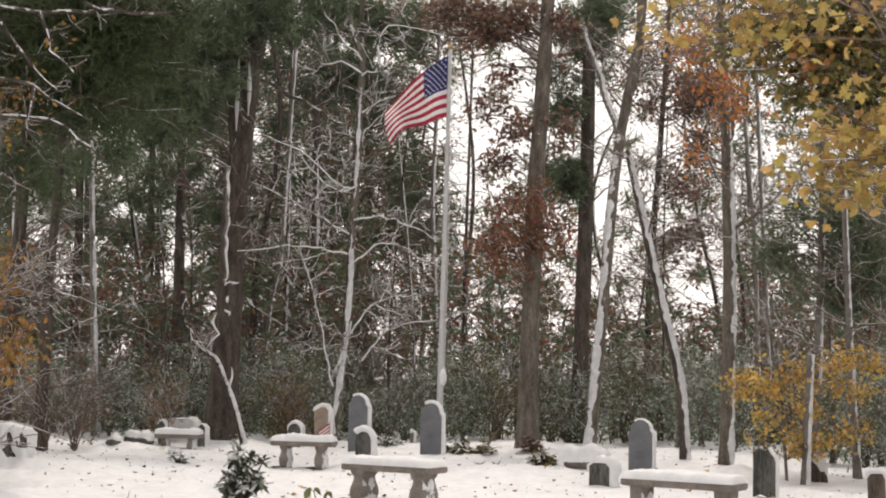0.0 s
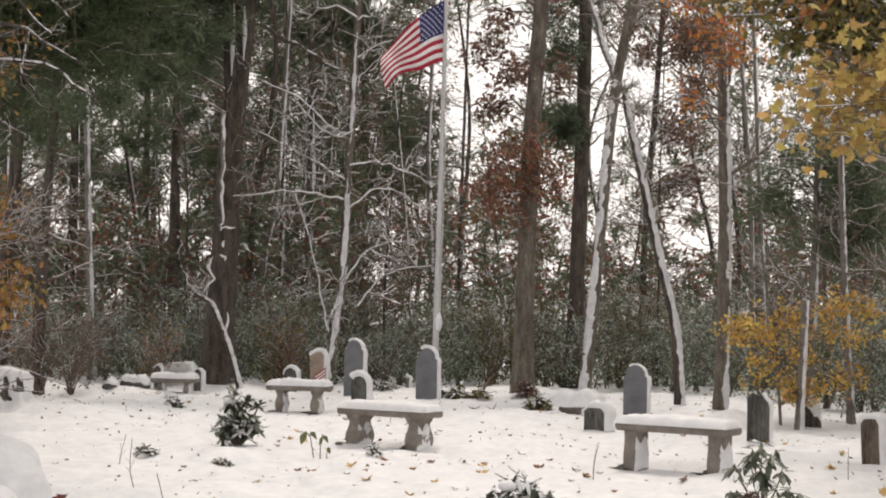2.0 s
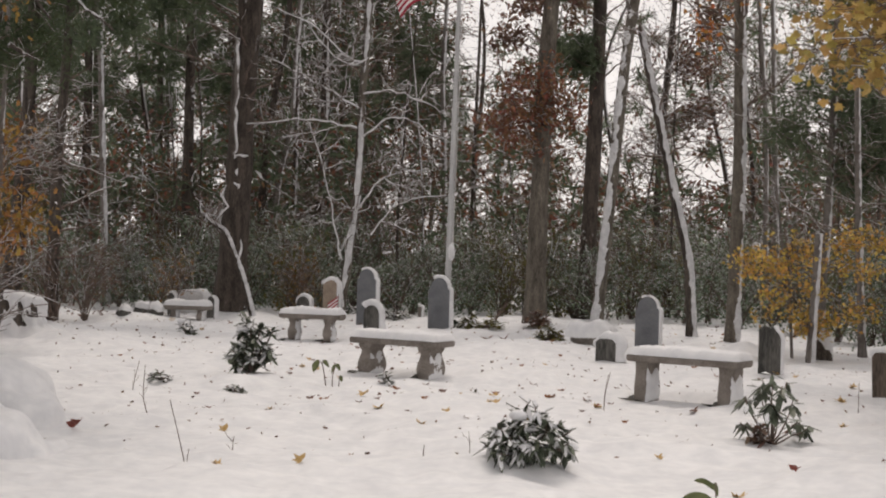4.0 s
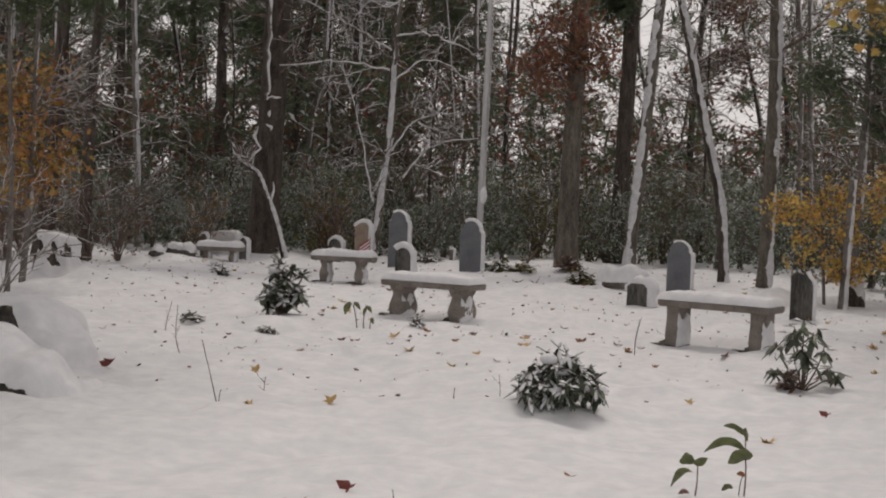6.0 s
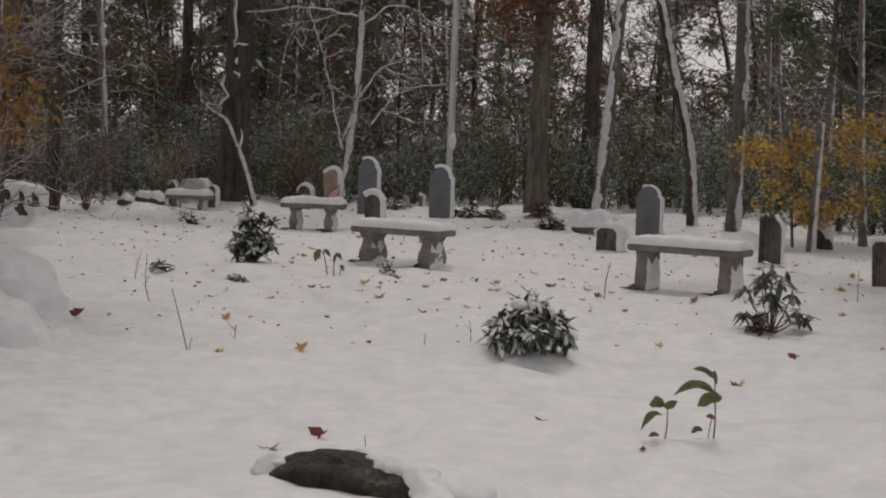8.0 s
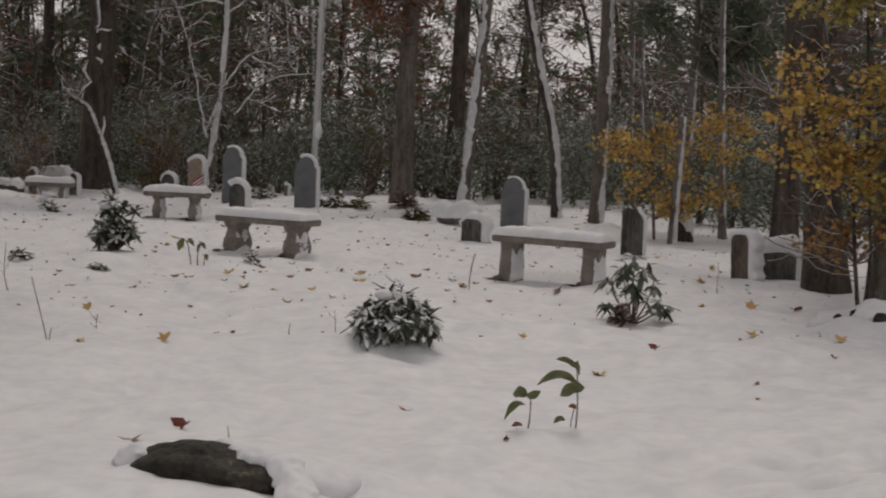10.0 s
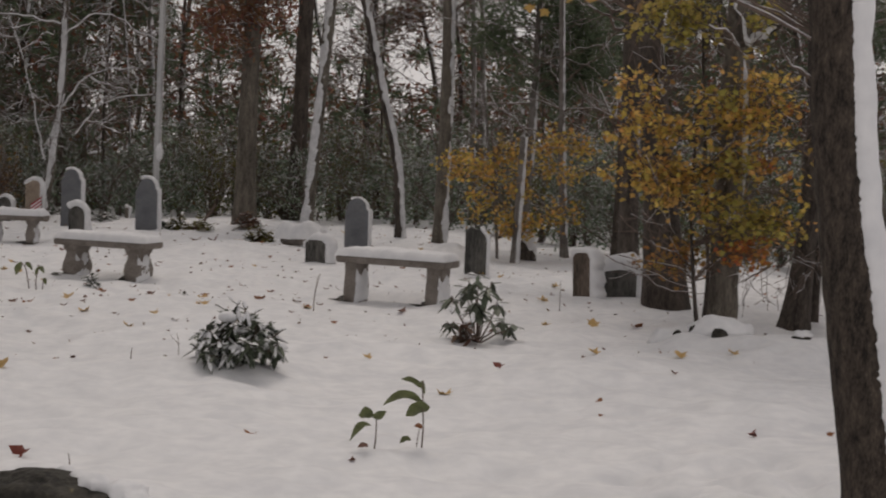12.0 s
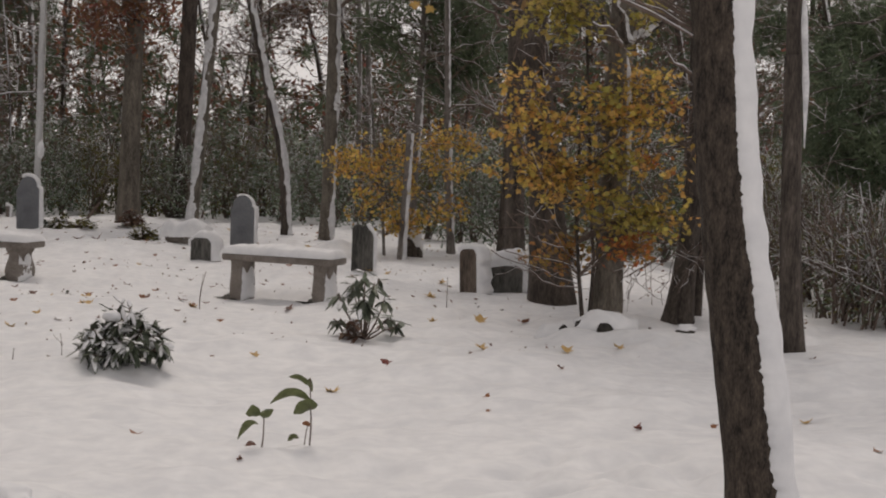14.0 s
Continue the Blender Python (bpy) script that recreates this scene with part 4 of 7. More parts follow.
limb_of(BIG_PINE, [(-2.97, 26.43, 5.86), (-2.54, 26.48, 5.64), (-2.08, 26.53, 5.38), (-1.63, 26.58, 5.15)], 0.036, BARK, 0.9, 68, "", dict(n1=5, l1=0.8, n2=14, l2=0.4, n3=14, l3=0.2, start=0.2), side=(0.1, -0.3))
limb_of(LEANER, [(2.82, 26.75, 5.02), (2.63, 26.77, 5.57), (2.45, 26.79, 6.13), (2.30, 26.81, 6.56), (2.13, 26.82, 6.87)], 0.055, BARK_PALE, 1.0, 64, "limb lined with bright snow", dict(n1=8, l1=0.9, n2=24, l2=0.5, n3=30, l3=0.25, start=0.35))
limb_of(FORKED, [(4.75, 13.38, 2.32), (4.86, 13.34, 2.45), (4.99, 13.30, 2.54), (5.14, 13.24, 2.68), (5.30, 13.19, 2.93)], 0.049, BARK, 1.0, 65, "heavy limb topped with snow", side=(-0.1, -0.75))
limb_of(FORKED, [(4.77, 13.27, 2.41), (4.73, 13.28, 2.57), (4.66, 13.31, 2.76), (4.63, 13.32, 2.95)], 0.038, BARK, 1.0, 66, "heavy limb topped with snow", side=(0.6, -0.8))
limb_of(FORKED, [(4.72, 13.02, 1.17), (4.72, 13.02, 1.45), (4.71, 13.02, 1.82), (4.70, 13.03, 2.14), (4.68, 13.04, 2.28)], 0.021, SNOW_CRUST, 0, 69, "strip of snow frozen to the trunk", taper=1.3)
limb_of(STRAIGHT, [(5.54, 11.47, 1.58), (5.53, 11.47, 2.01), (5.50, 11.47, 2.43), (5.48, 11.47, 2.76)], 0.022, SNOW_CRUST, 0, 67, "strip of snow frozen to the trunk", taper=1.5)

for i, pts in enumerate([
        [(-1.49, 26.66, 2.90), (-1.15, 26.68, 3.18), (-0.79, 26.70, 3.26), (-0.42, 26.72, 3.05), (0.04, 26.74, 2.83)],
        [(-1.30, 26.67, 1.37), (-1.03, 26.68, 1.73), (-0.76, 26.69, 1.93), (-0.04, 26.73, 2.05)],
        [(-1.53, 26.66, 3.40), (-1.97, 26.63, 3.66), (-2.42, 26.60, 3.88), (-3.06, 26.57, 4.19)],
        [(-1.48, 26.66, 4.13), (-1.80, 26.64, 4.26), (-2.17, 26.62, 4.62), (-2.90, 26.58, 4.97)],
        [(-1.43, 26.66, 4.17), (-1.70, 26.65, 4.08), (-2.07, 26.63, 4.34), (-2.35, 26.61, 4.70)],
        [(-1.46, 26.66, 3.63), (-0.97, 26.69, 3.68), (-0.52, 26.71, 3.53), (-0.11, 26.73, 3.33)],
        [(-1.55, 26.65, 3.08), (-2.05, 26.63, 3.16), (-2.59, 26.59, 3.18), (-3.31, 26.55, 3.10)],
        [(-1.37, 26.66, 5.96), (-1.10, 26.68, 6.11), (-1.09, 26.68, 6.57), (-0.84, 26.69, 6.80), (-0.02, 26.73, 6.64)],
        [(-1.38, 26.66, 6.01), (-1.65, 26.65, 6.18), (-1.92, 26.64, 6.13), (-2.05, 26.63, 6.16)],
        [(-1.36, 26.67, 5.36), (-1.09, 26.68, 5.55), (-0.82, 26.69, 5.65)],
        [(-1.47, 26.66, 2.00), (-1.66, 26.65, 1.36), (-1.79, 26.64, 1.09)],
        [(-1.56, 26.65, 1.72), (-1.31, 26.67, 2.09), (-1.04, 26.68, 2.32), (-0.41, 26.72, 2.46)],
        [(-1.38, 26.66, 6.21), (-1.75, 26.65, 6.64), (-1.98, 26.63, 7.01), (-2.13, 26.63, 7.37)],
        [(-1.74, 26.64, 0.96), (-1.88, 26.63, 1.54), (-2.03, 26.62, 2.26), (-2.32, 26.61, 3.16)],
]):
    limb_of(MIDDLE, pts, 0.020, BARK_PALE, 0.95, 70 + i, "", dict(n1=8, l1=0.9, n2=26, l2=0.5, n3=26, l3=0.25, start=0.15, snow=0.85, thick=1.1, limbs=False, rmin=0.005), taper=0.5, side=(0.05, -0.8))

for i, pts in enumerate([
        [(-3.81, 13.68, 4.39), (-3.28, 13.83, 4.35), (-2.83, 13.95, 4.43), (-2.33, 14.09, 4.39)],
        [(-3.72, 13.70, 4.25), (-3.58, 13.74, 4.07), (-3.44, 13.78, 3.84), (-3.26, 13.83, 3.71)],
        [(-3.71, 13.71, 3.78), (-3.44, 13.78, 3.72), (-3.22, 13.84, 3.59), (-2.99, 13.90, 3.46)],
        [(-3.70, 13.71, 3.47), (-3.39, 13.79, 3.46), (-3.12, 13.87, 3.36), (-2.87, 13.93, 3.14)],
        [(-3.44, 13.78, 3.74), (-3.48, 13.77, 3.41), (-3.36, 13.80, 3.20)],
        [(-3.41, 13.78, 4.36), (-3.32, 13.81, 4.08), (-3.13, 13.85, 3.86)],
        [(-3.68, 13.71, 2.98), (-3.55, 13.75, 2.91), (-3.48, 13.77, 2.88)],
        [(-3.06, 13.87, 4.46), (-2.73, 13.94, 4.38), (-2.37, 14.02, 4.42)],
]):
    limb_of(NEAR_PINE, pts, 0.019, BARK, 0.95, 90 + i, "", dict(n1=4, l1=0.4, n2=6, l2=0.2, n3=5, l3=0.1, start=0.3, snow=0.6, thick=0.6, limbs=False, rmin=0.0015), taper=0.5, side=(0.1, -0.35))

for i, (z0, z1, x1) in enumerate(((2.95, 2.62, 6.75), (2.55, 2.28, 6.95), (2.30, 2.06, 6.85), (1.95, 1.72, 7.10), (1.62, 1.38, 6.95), (2.10, 1.90, 7.3))):
    limb_of(PATH_PINE, [(8.90, 15.60, z0), (8.25, 15.05, z0 + 0.03), (7.60, 14.65, (z0 + z1) / 2), (x1, 14.40, z1)], 0.016, BARK, 0.7, 110 + i, "", dict(n1=6, l1=0.6, n2=14, l2=0.35, n3=10, l3=0.15, start=0.2, snow=0.7, thick=0.7, limbs=False, rmin=0.002), taper=0.5, side=(0.1, -0.35))

# the foreground maple, its limbs reaching out over the clearing
t_near, P_near, R_near, rng_near, b_near = std_tree(50, [(2.91, 6.25, -0.10), (2.86, 6.28, 0.34), (2.80, 6.31, 0.80), (2.74, 6.34, 1.26), (2.69, 6.36, 1.72), (2.66, 6.37, 2.18), (2.63, 6.39, 2.63)], 0.119, "near maple trunk in furrowed bark with a thick ridge of snow", "maple_tree", BARK_NEAR,
         snow=0, k=72, step=0.03, flare=0.05, ridge=0.0035, taper=0.8, top=7.0,
         crowns=[dict(blobs=[(1.62, 7.42, 2.59, 0.23, 0.05), (1.79, 7.39, 2.46, 0.23, 0.08), (1.43, 7.46, 2.49, 0.14, 0.05), (1.53, 7.45, 2.38, 0.15, 0.05), (1.89, 7.36, 2.37, 0.15, 0.12), (1.71, 7.41, 2.36, 0.10, 0.05), (1.89, 7.36, 2.98, 0.10, 0.06), (1.96, 7.34, 2.62, 0.15, 0.15), (1.60, 7.43, 2.42, 0.15, 0.05), (1.93, 7.35, 2.87, 0.13, 0.08)], ends=26, twigs=110, twig_len=0.3, leaves=820, size=0.062, leaf=YELLOW, shape=MAPLE, name="foliage", snow=0.0, limb_snow=0.15, spread=0.07, flat=0.4, limb_r=0.005),
                 dict(blobs=[(0.99, 8.34, 3.29, 0.13, 0.09), (1.14, 8.32, 3.17, 0.10, 0.10), (1.11, 8.33, 3.03, 0.06, 0.04), (0.83, 8.36, 3.23, 0.07, 0.04)], ends=9, twigs=40, twig_len=0.25, leaves=260, size=0.066, leaf=YELLOW, shape=MAPLE, name="foliage", snow=0.0, limb_snow=0.2, spread=0.08, flat=0.15, limb_r=0.005)])


def snow_ridge(tree, P, R, rng):
    """The thick ridge of snow driven against the near trunk, ragged where it meets the bark."""
    n, k = P.shape[1], 28
    a = np.linspace(-0.62, 0.98, k)
    ph = np.radians(-38)
    z = P[0, :, 2]
    soft = lambda m: np.convolve(rng.normal(size=n + 80), np.hanning(m + 2)[1:-1] / np.sqrt((np.hanning(m + 2) ** 2).sum()), "same")[40:-40]
    rag = 0.055 * drift(n, 1, rng) + 0.05 * drift(n, 3, rng) + 0.09 * drift(n, 50, rng)
    big = 1 + 0.10 * np.sin(z * 2.6 + 0.5) + 0.05 * drift(n, 26, rng) + 0.008 * drift(n, 9, rng)
    A = ph + a[None] * (1.05 + rag[:, None] * (a[None] < 0))
    prof = np.cos(np.clip((a - 0.2) / 0.78, -1, 1) * np.pi / 2) ** 0.55
    rr = R[0][:, None] * (0.95 + 0.52 * prof[None] * big[:, None])
    V = P[0][:, None] + np.stack([np.cos(A) * rr, np.sin(A) * rr, np.zeros_like(rr)], -1)
    i = np.arange(n * k).reshape(n, k)
    F = np.stack([i[:-1, :-1], i[:-1, 1:], i[1:, 1:], i[1:, :-1]], -1).reshape(-1, 4)
    part("snow", V.reshape(-1, 3), F, SNOW, tree, "thick ridge of wind-packed snow", smooth=True)


snow_ridge(t_near, P_near, R_near, rng_near)

# ---- the woods behind ----
def far_pine(seed):
    rng = np.random.default_rng(seed)
    t = empty("pine_tree", pose(0, 0, 0), "dark pine behind the clearing, copied unseen beside it for shade", "tree", "woods behind the clearing")
    h = 15
    P, R = bare_trunk(t, [(0, 0, -0.3), (rng.normal() * 0.1, 0, 5), (rng.normal() * 0.3, 0, h)], rng.uniform(0.10, 0.19), 0.05, BARK_PINE, rng, 0.4, k=9, step=0.6)
    bl = [(rng.normal() * 0.6, rng.normal() * 0.6, z, 1.8 - 0.06 * z, 0.5) for z in np.arange(rng.uniform(2.0, 4), 12, 1.1)]
    crown(t, P, R, bl, rng, ends=34, twigs=110, leaves=1000, **dict(PINE, size=0.30, snow=0.35))
    bare_branches(t, P, R, rng, n1=18, l1=1.6, n2=50, l2=0.8, n3=70, l3=0.4, nseg=(6, 4, 3), start=0.08, snow=0.4, up=0.0, rmin=0.004, limbs=False)
    return t


def far_bare(seed):
    rng = np.random.default_rng(seed)
    t = empty("bare_tree", pose(0, 0, 0), "leafless tree in the woods, twigs lined with snow", "tree", "woods behind the clearing")
    P, R = bare_trunk(t, [(0, 0, -0.3), (rng.normal() * 0.25, 0, 3), (rng.normal() * 0.5, 0, 7), (rng.normal() * 0.8, 0, 11)], rng.uniform(0.05, 0.10), 0.025, BARK, rng, 0.7, k=8, step=0.5)
    bare_branches(t, P, R, rng, n1=36, l1=2.4, n2=150, l2=1.1, n3=220, l3=0.55, nseg=(6, 4, 3), start=0.1, snow=0.4, rmin=0.004, limbs=False)
    return t


def sapling(seed):
    rng = np.random.default_rng(seed)
    t = empty("sapling", pose(0, 0, 0), "slender bare sapling with snow on its twigs", "tree", "saplings at the wood's edge")
    P, R = bare_trunk(t, [(0, 0, -0.2), (rng.normal() * 0.15, 0, 1.5), (rng.normal() * 0.4, 0, 3.5), (rng.normal() * 0.7, 0, 6)], rng.uniform(0.022, 0.04), 0.01, BARK, rng, 0.6, k=7, step=0.25)
    bare_branches(t, P, R, rng, n1=18, l1=1.3, n2=60, l2=0.6, n3=90, l3=0.3, nseg=(5, 4, 3), start=0.1, snow=0.35, rmin=0.004, limbs=False)
    return t


saplings = [sapling(s) for s in (221, 222, 223, 224)]
rng = np.random.default_rng(77)
pines, bares = [far_pine(s) for s in (201, 202, 203)], [far_bare(s) for s in (211, 212, 213)]


def plant_woods(protos, spots):
    for i, (x, y) in enumerate(spots):
        src = protos[i % len(protos)]
        m = pose(x, y, float(gz(x, y)), 0, 0, rng.uniform(0, 360))
        if i < len(protos):
            src.matrix_basis = m
        else:
            copy_thing(src, m)


def spots(count, y0, y1, gap, az0=-21, az1=33):
    """Places in the woods, thinner towards the bright gap in the trees."""
    out = []
    while len(out) < count:
        az, y = rng.uniform(az0, az1), rng.uniform(y0, y1)
        if -1.2 < az < 12.5 and rng.random() < gap:
            continue
        out.append((y * math.tan(radians(az)), y))
    return out


# the nine listed pines stand unseen at the left, added to shade the snow
plant_woods(pines, [p for p in spots(48, 33, 60, 0.9) if not -1.2 < math.degrees(math.atan2(*p)) < 3.2] + [(-5.2, 6.0), (-6.2, 8.8), (-7.2, 11.6), (-8.3, 14.6), (-9.6, 18.0), (-4.7, 7.6), (-5.7, 10.4), (-6.7, 13.0), (-7.6, 9.6)])
plant_woods(bares, spots(32, 30, 54, 0.55))
plant_woods(saplings, spots(28, 28.6, 38, 0.2))


# evergreen understorey
def laurel(seed, h, r, leaf=LAUREL, snow=0.70, n=1000, size=0.085, label="dark evergreen shrub dusted with snow"):
    rng = np.random.default_rng(seed)
    t = empty("evergreen_shrub", pose(0, 0, 0), label, "shrub", "understorey shrubs")
    stems = np.zeros((9, 5, 3))
    ends = np.stack([rng.normal(size=9) * r * 0.6, rng.normal(size=9) * r * 0.6, rng.uniform(0.5, 1, 9) * h], 1)
    stems = ends[:, None] * np.linspace(0, 1, 5)[None, :, None] ** np.array([1.3, 1.3, 0.9]) + rng.normal(size=(9, 5, 3)) * 0.03
    S = np.linspace(0.013, 0.005, 5)[None].repeat(9, 0)
    a = sprout(stems, S, 34, 0.7, rng, start=0.2, up=0.3, n=4, rmin=0.004)
    b = sprout(*a, 90, 0.35, rng, n=3, rmin=0.003)
    part("twigwork", *join([tubes(stems, S, 4), tubes(*a, 3), tubes(*b, 3)]), TWIG, t)
    part("snow_lining", *join([tubes(*shade_of_snow(*q, 0.5, rng, 0.8), 3) for q in (a, b)]), SNOW_CRUST, t, "snow on thin twigs")
    i = rng.integers(0, len(b[0]), n)
    pos = b[0][i, rng.integers(1, 3, n)] + rng.normal(size=(n, 3)) * 0.07
    low = rng.random(n) < 0.35
    pos[low, 2] *= rng.uniform(0.1, 0.7, low.sum())
    part("foliage", *scatter(*OVAL, pos, rng.uniform(0.7, 1.2, n) * size, rng, 0.3), leaf, t)
    m = int(n * snow)
    part("snow_dusting", *scatter(*OVAL, pos[:m] + (0, 0, 0.015), rng.uniform(0.35, 0.75, m) * size, rng, 0.5), SNOW_CRUST, t, "snow flecks on the leaves")
    return t


shrubs = [laurel(301, 1.6, 0.7), laurel(302, 2.1, 0.9, n=1100), laurel(303, 1.2, 0.6, n=700), laurel(304, 1.7, 0.8, OLIVE, 0.15, 750, label="olive-green shrub with a little snow")]
sp = []
for az in np.arange(-20, 31, 1.0):
    lim = float(np.interp(az, [6, 12, 14.5, 20, 26], [28.4, 25.8, 22.6, 20.2, 18.6]))
    for row in range(3):
        y = lim + row * 2.2 + rng.uniform(0, 1.6)
        sp.append((y * math.tan(radians(az + rng.uniform(-0.4, 0.4))), y))
order = rng.permutation(len(sp))
plant_woods(shrubs[:3], [sp[i] for i in order[:120]])
plant_woods(shrubs[3:], [sp[i] for i in order[120:]])


rusty = [laurel(305, 0.9, 0.28, AMBER, 0.05, 230, 0.07, "rust-coloured shrub still in leaf at the wood's edge")]
plant_woods(rusty, [(-2.47, 27.99), (-2.69, 28.28), (-4.41, 26.55)])


brush = [laurel(306, 1.3, 0.6, MAROON, 0.1, 420, 0.07, "dark tangled brush beside the stump")]
plant_woods(brush, [(-7.15, 22.73), (-6.85, 23.73), (-7.29, 21.52), (-6.93, 24.88), (-5.91, 24.92), (-5.54, 25.16), (-7.48, 24.84)])


# tangled far undergrowth, too fine to count
def thicket(y0, y1, count, h, az0=-22, az1=34, seed=9, snow=0.3):
    rng = np.random.default_rng(seed)
    y = rng.uniform(y0, y1, count)
    x = y * np.tan(np.radians(rng.uniform(az0, az1, count)))
    base = np.stack([x, y, gz(x, y)], 1)
    tip = base + np.stack([rng.normal(size=count) * 0.5, rng.normal(size=count) * 0.5, rng.uniform(0.5, 1, count) * h], 1)
    s = np.linspace(0, 1, 5)[None, :, None]
    P = base[:, None] * (1 - s) + tip[:, None] * s + rng.normal(size=(count, 5, 3)) * 0.06
    R = np.linspace(0.018, 0.006, 5)[None] * rng.uniform(0.5, 1.4, (count, 1))
    a = sprout(P, R, count * 4, 0.9, rng, up=0.1, start=0.1, n=4, rmin=0.005)
    ob = part("undergrowth", *join([tubes(P, R, 3), tubes(*a, 3)]), TWIG)
    tagged(ob, "tangle of bare stems and twigs between the trees", "undergrowth", kind="stuff")
    part("snow_lining", *join([tubes(*shade_of_snow(*q, snow, rng, 0.8), 3) for q in ((P, R), a)]), SNOW_CRUST, ob)


thicket(30, 46, 480, 2.6, snow=0.2)
thicket(46, 75, 420, 5.0, seed=10, snow=0.1)


# where open sky shows between the far crowns: heading, height and half-widths in degrees
SKY_GAPS = [(0.9, 7.4, 1.6, 2.6), (2.6, 8.6, 1.2, 2.2), (5.2, 7.0, 1.4, 3.4), (8.8, 2.6, 1.2, 1.7), (7.6, 6.8, 0.9, 2.4), (6.0, 2.8, 0.8, 1.2), (4.4, 1.9, 0.5, 0.9), (-5.1, 2.2, 0.8, 0.7), (-1.6, 2.6, 0.9, 0.6),
            (1.3, 1.5, 0.6, 0.4), (-12.5, 2.5, 0.8, 0.9), (-9.2, 3.0, 0.7, 0.5), (-3.6, 9.8, 0.7, 0.6), (12.2, 3.4, 0.7, 0.9)]


def far_canopy(count, tufts, seed, y0=36, y1=66, z0=1.5, z1=13.0, az0=-21, az1=33, dry=2600):
    """The far crowns, a mesh of arching twigs and needle clumps past counting."""
    rng = np.random.default_rng(seed)

    def places(n, thin):
        """Points in the far crowns; three ragged windows of open sky are left between them."""
        y = rng.uniform(y0, y1, n * 3)
        az = rng.uniform(az0, az1, n * 3)
        z = rng.uniform(z0, z1, n * 3)
        el = np.degrees(np.arctan2(z - 1.6, y))
        lump = np.sin(az * 1.9 + y) + np.sin(z * 1.1 + az * 0.7 + 2) + np.sin(y * 0.6 + z * 0.5)
        hole = np.sin(az * 4.3 + 1) + np.sin(el * 4.1 + az * 1.8) + np.sin(el * 2.7 - az * 3.1 + 2)
        rag = 0.5 * np.sin(az * 5.1 + el * 3.7) + 0.5 * np.sin(el * 6.3 - az * 2.9)
        gap = np.zeros(len(az), bool)
        for a0, e0, ra, re in SKY_GAPS:
            gap |= np.hypot((az - a0) / ra, (el - e0) / re) + 0.35 * rag < 1
        keep = np.where(gap, hole > thin + 1.5, (hole > -1.25) & (lump > -1.2))
        y, az, z = y[keep][:n], az[keep][:n], z[keep][:n]
        return np.stack([y * np.tan(np.radians(az)), y, z], 1)

    a = places(count, -0.5)
    n = len(a)
    way = unit(np.stack([rng.normal(size=n), rng.normal(size=n) * 0.4, rng.normal(size=n) * 0.45], 1)) * rng.uniform(0.5, 1.6, (n, 1))
    t = np.linspace(0, 1, 4)[None, :, None]
    P = a[:, None] + way[:, None] * t + np.array([0, 0, -0.25]) * t ** 2 + rng.normal(size=(n, 4, 3)) * 0.06
    R = np.linspace(0.010, 0.0035, 4)[None] * rng.uniform(0.6, 1.5, (n, 1))
    ob = tagged(part("undergrowth", *tubes(P, R, 3), TWIG), "mesh of far bare branches among the woods", "far branches", kind="stuff")
    part("snow_lining", *tubes(*shade_of_snow(P, R, 0.34, rng, 0.8), 3), SNOW_CRUST, ob)
    b = places(tufts, 0.45)
    part("foliage", *scatter(*TUFT, b, rng.uniform(0.25, 0.5, len(b)), rng, 0.3), NEEDLES, ob)
    f = b[: int(len(b) * 0.6)] + (0, 0, 0.08) + rng.normal(size=(int(len(b) * 0.6), 3)) * (0.25, 0.1, 0.04)
    part("snow_dusting", *scatter(*OVAL, f, rng.uniform(0.10, 0.30, len(f)), rng, 0.6), SNOW_CRUST, ob, "snow caught on the far boughs")
    c = places(dry, -0.6)
    for k, m in enumerate((MAROON, RUSSET)):
        q = (c[k::2][:, None] + rng.normal(size=(len(c[k::2]), 9, 3)) * 0.22).reshape(-1, 3)
        part("foliage", *scatter(*LOBED, q, rng.uniform(0.09, 0.16, len(q)), rng, 0.2), m, ob, "dry leaves still hanging in the far crowns")


far_canopy(11000, 16000, 12)
far_canopy(4500, 9000, 14, 58, 76, 2.0, 17.0)
far_canopy(1300, 1500, 15, 37, 48, 3.0, 11.0, -9.0, 0.2, 700)
far_canopy(2500, 4600, 13, 31, 44, 0.4, 3.6)

# brushy bank beside the path
bank = [laurel(311, 1.25, 0.7, LAUREL, 0.5, 420, 0.05, "grey twiggy shrub on the bank by the path"), laurel(312, 1.1, 0.6, OLIVE, 0.9, 300, 0.05, "low brush with snow on its twigs")]
bank_spots = []
for az in np.arange(25.2, 33, 0.55):
    for row in range(3):
        y = (12.9 if az > 26.3 else 15.5) + row * 1.5 + rng.uniform(0, 0.6)
        bank_spots.append((y * math.tan(radians(az + rng.uniform(-0.3, 0.3))), y))
plant_woods(bank, bank_spots)


# ---- stones, seats and the pole ----
def set_at(name, x, y, turn, label, category, group="", lean=0.0, sink=0.0):
    return empty(name, pose(x, y, float(gz(x, y)) - sink, 0, lean, turn), label, category, group)


def outline_shouldered(w, h, sh=0.62, arch=0.30):
    """Half-round top on two shoulders, from the left foot over the top to the right foot."""
    pts = [(-w / 2, 0), (-w / 2, h * sh), (-w / 2, h - w * 0.56)]
    r = w * 0.40
    pts += [(-w * 0.47, h - w * 0.47), (-r, h - w * 0.43)]
    pts += [(-r * math.cos(a), h - r + r * math.sin(a)) for a in np.linspace(0.12, math.pi - 0.12, 15)]
    pts += [(r, h - w * 0.43), (w * 0.47, h - w * 0.47), (w / 2, h - w * 0.56), (w / 2, h * sh), (w / 2, 0)]
    return pts


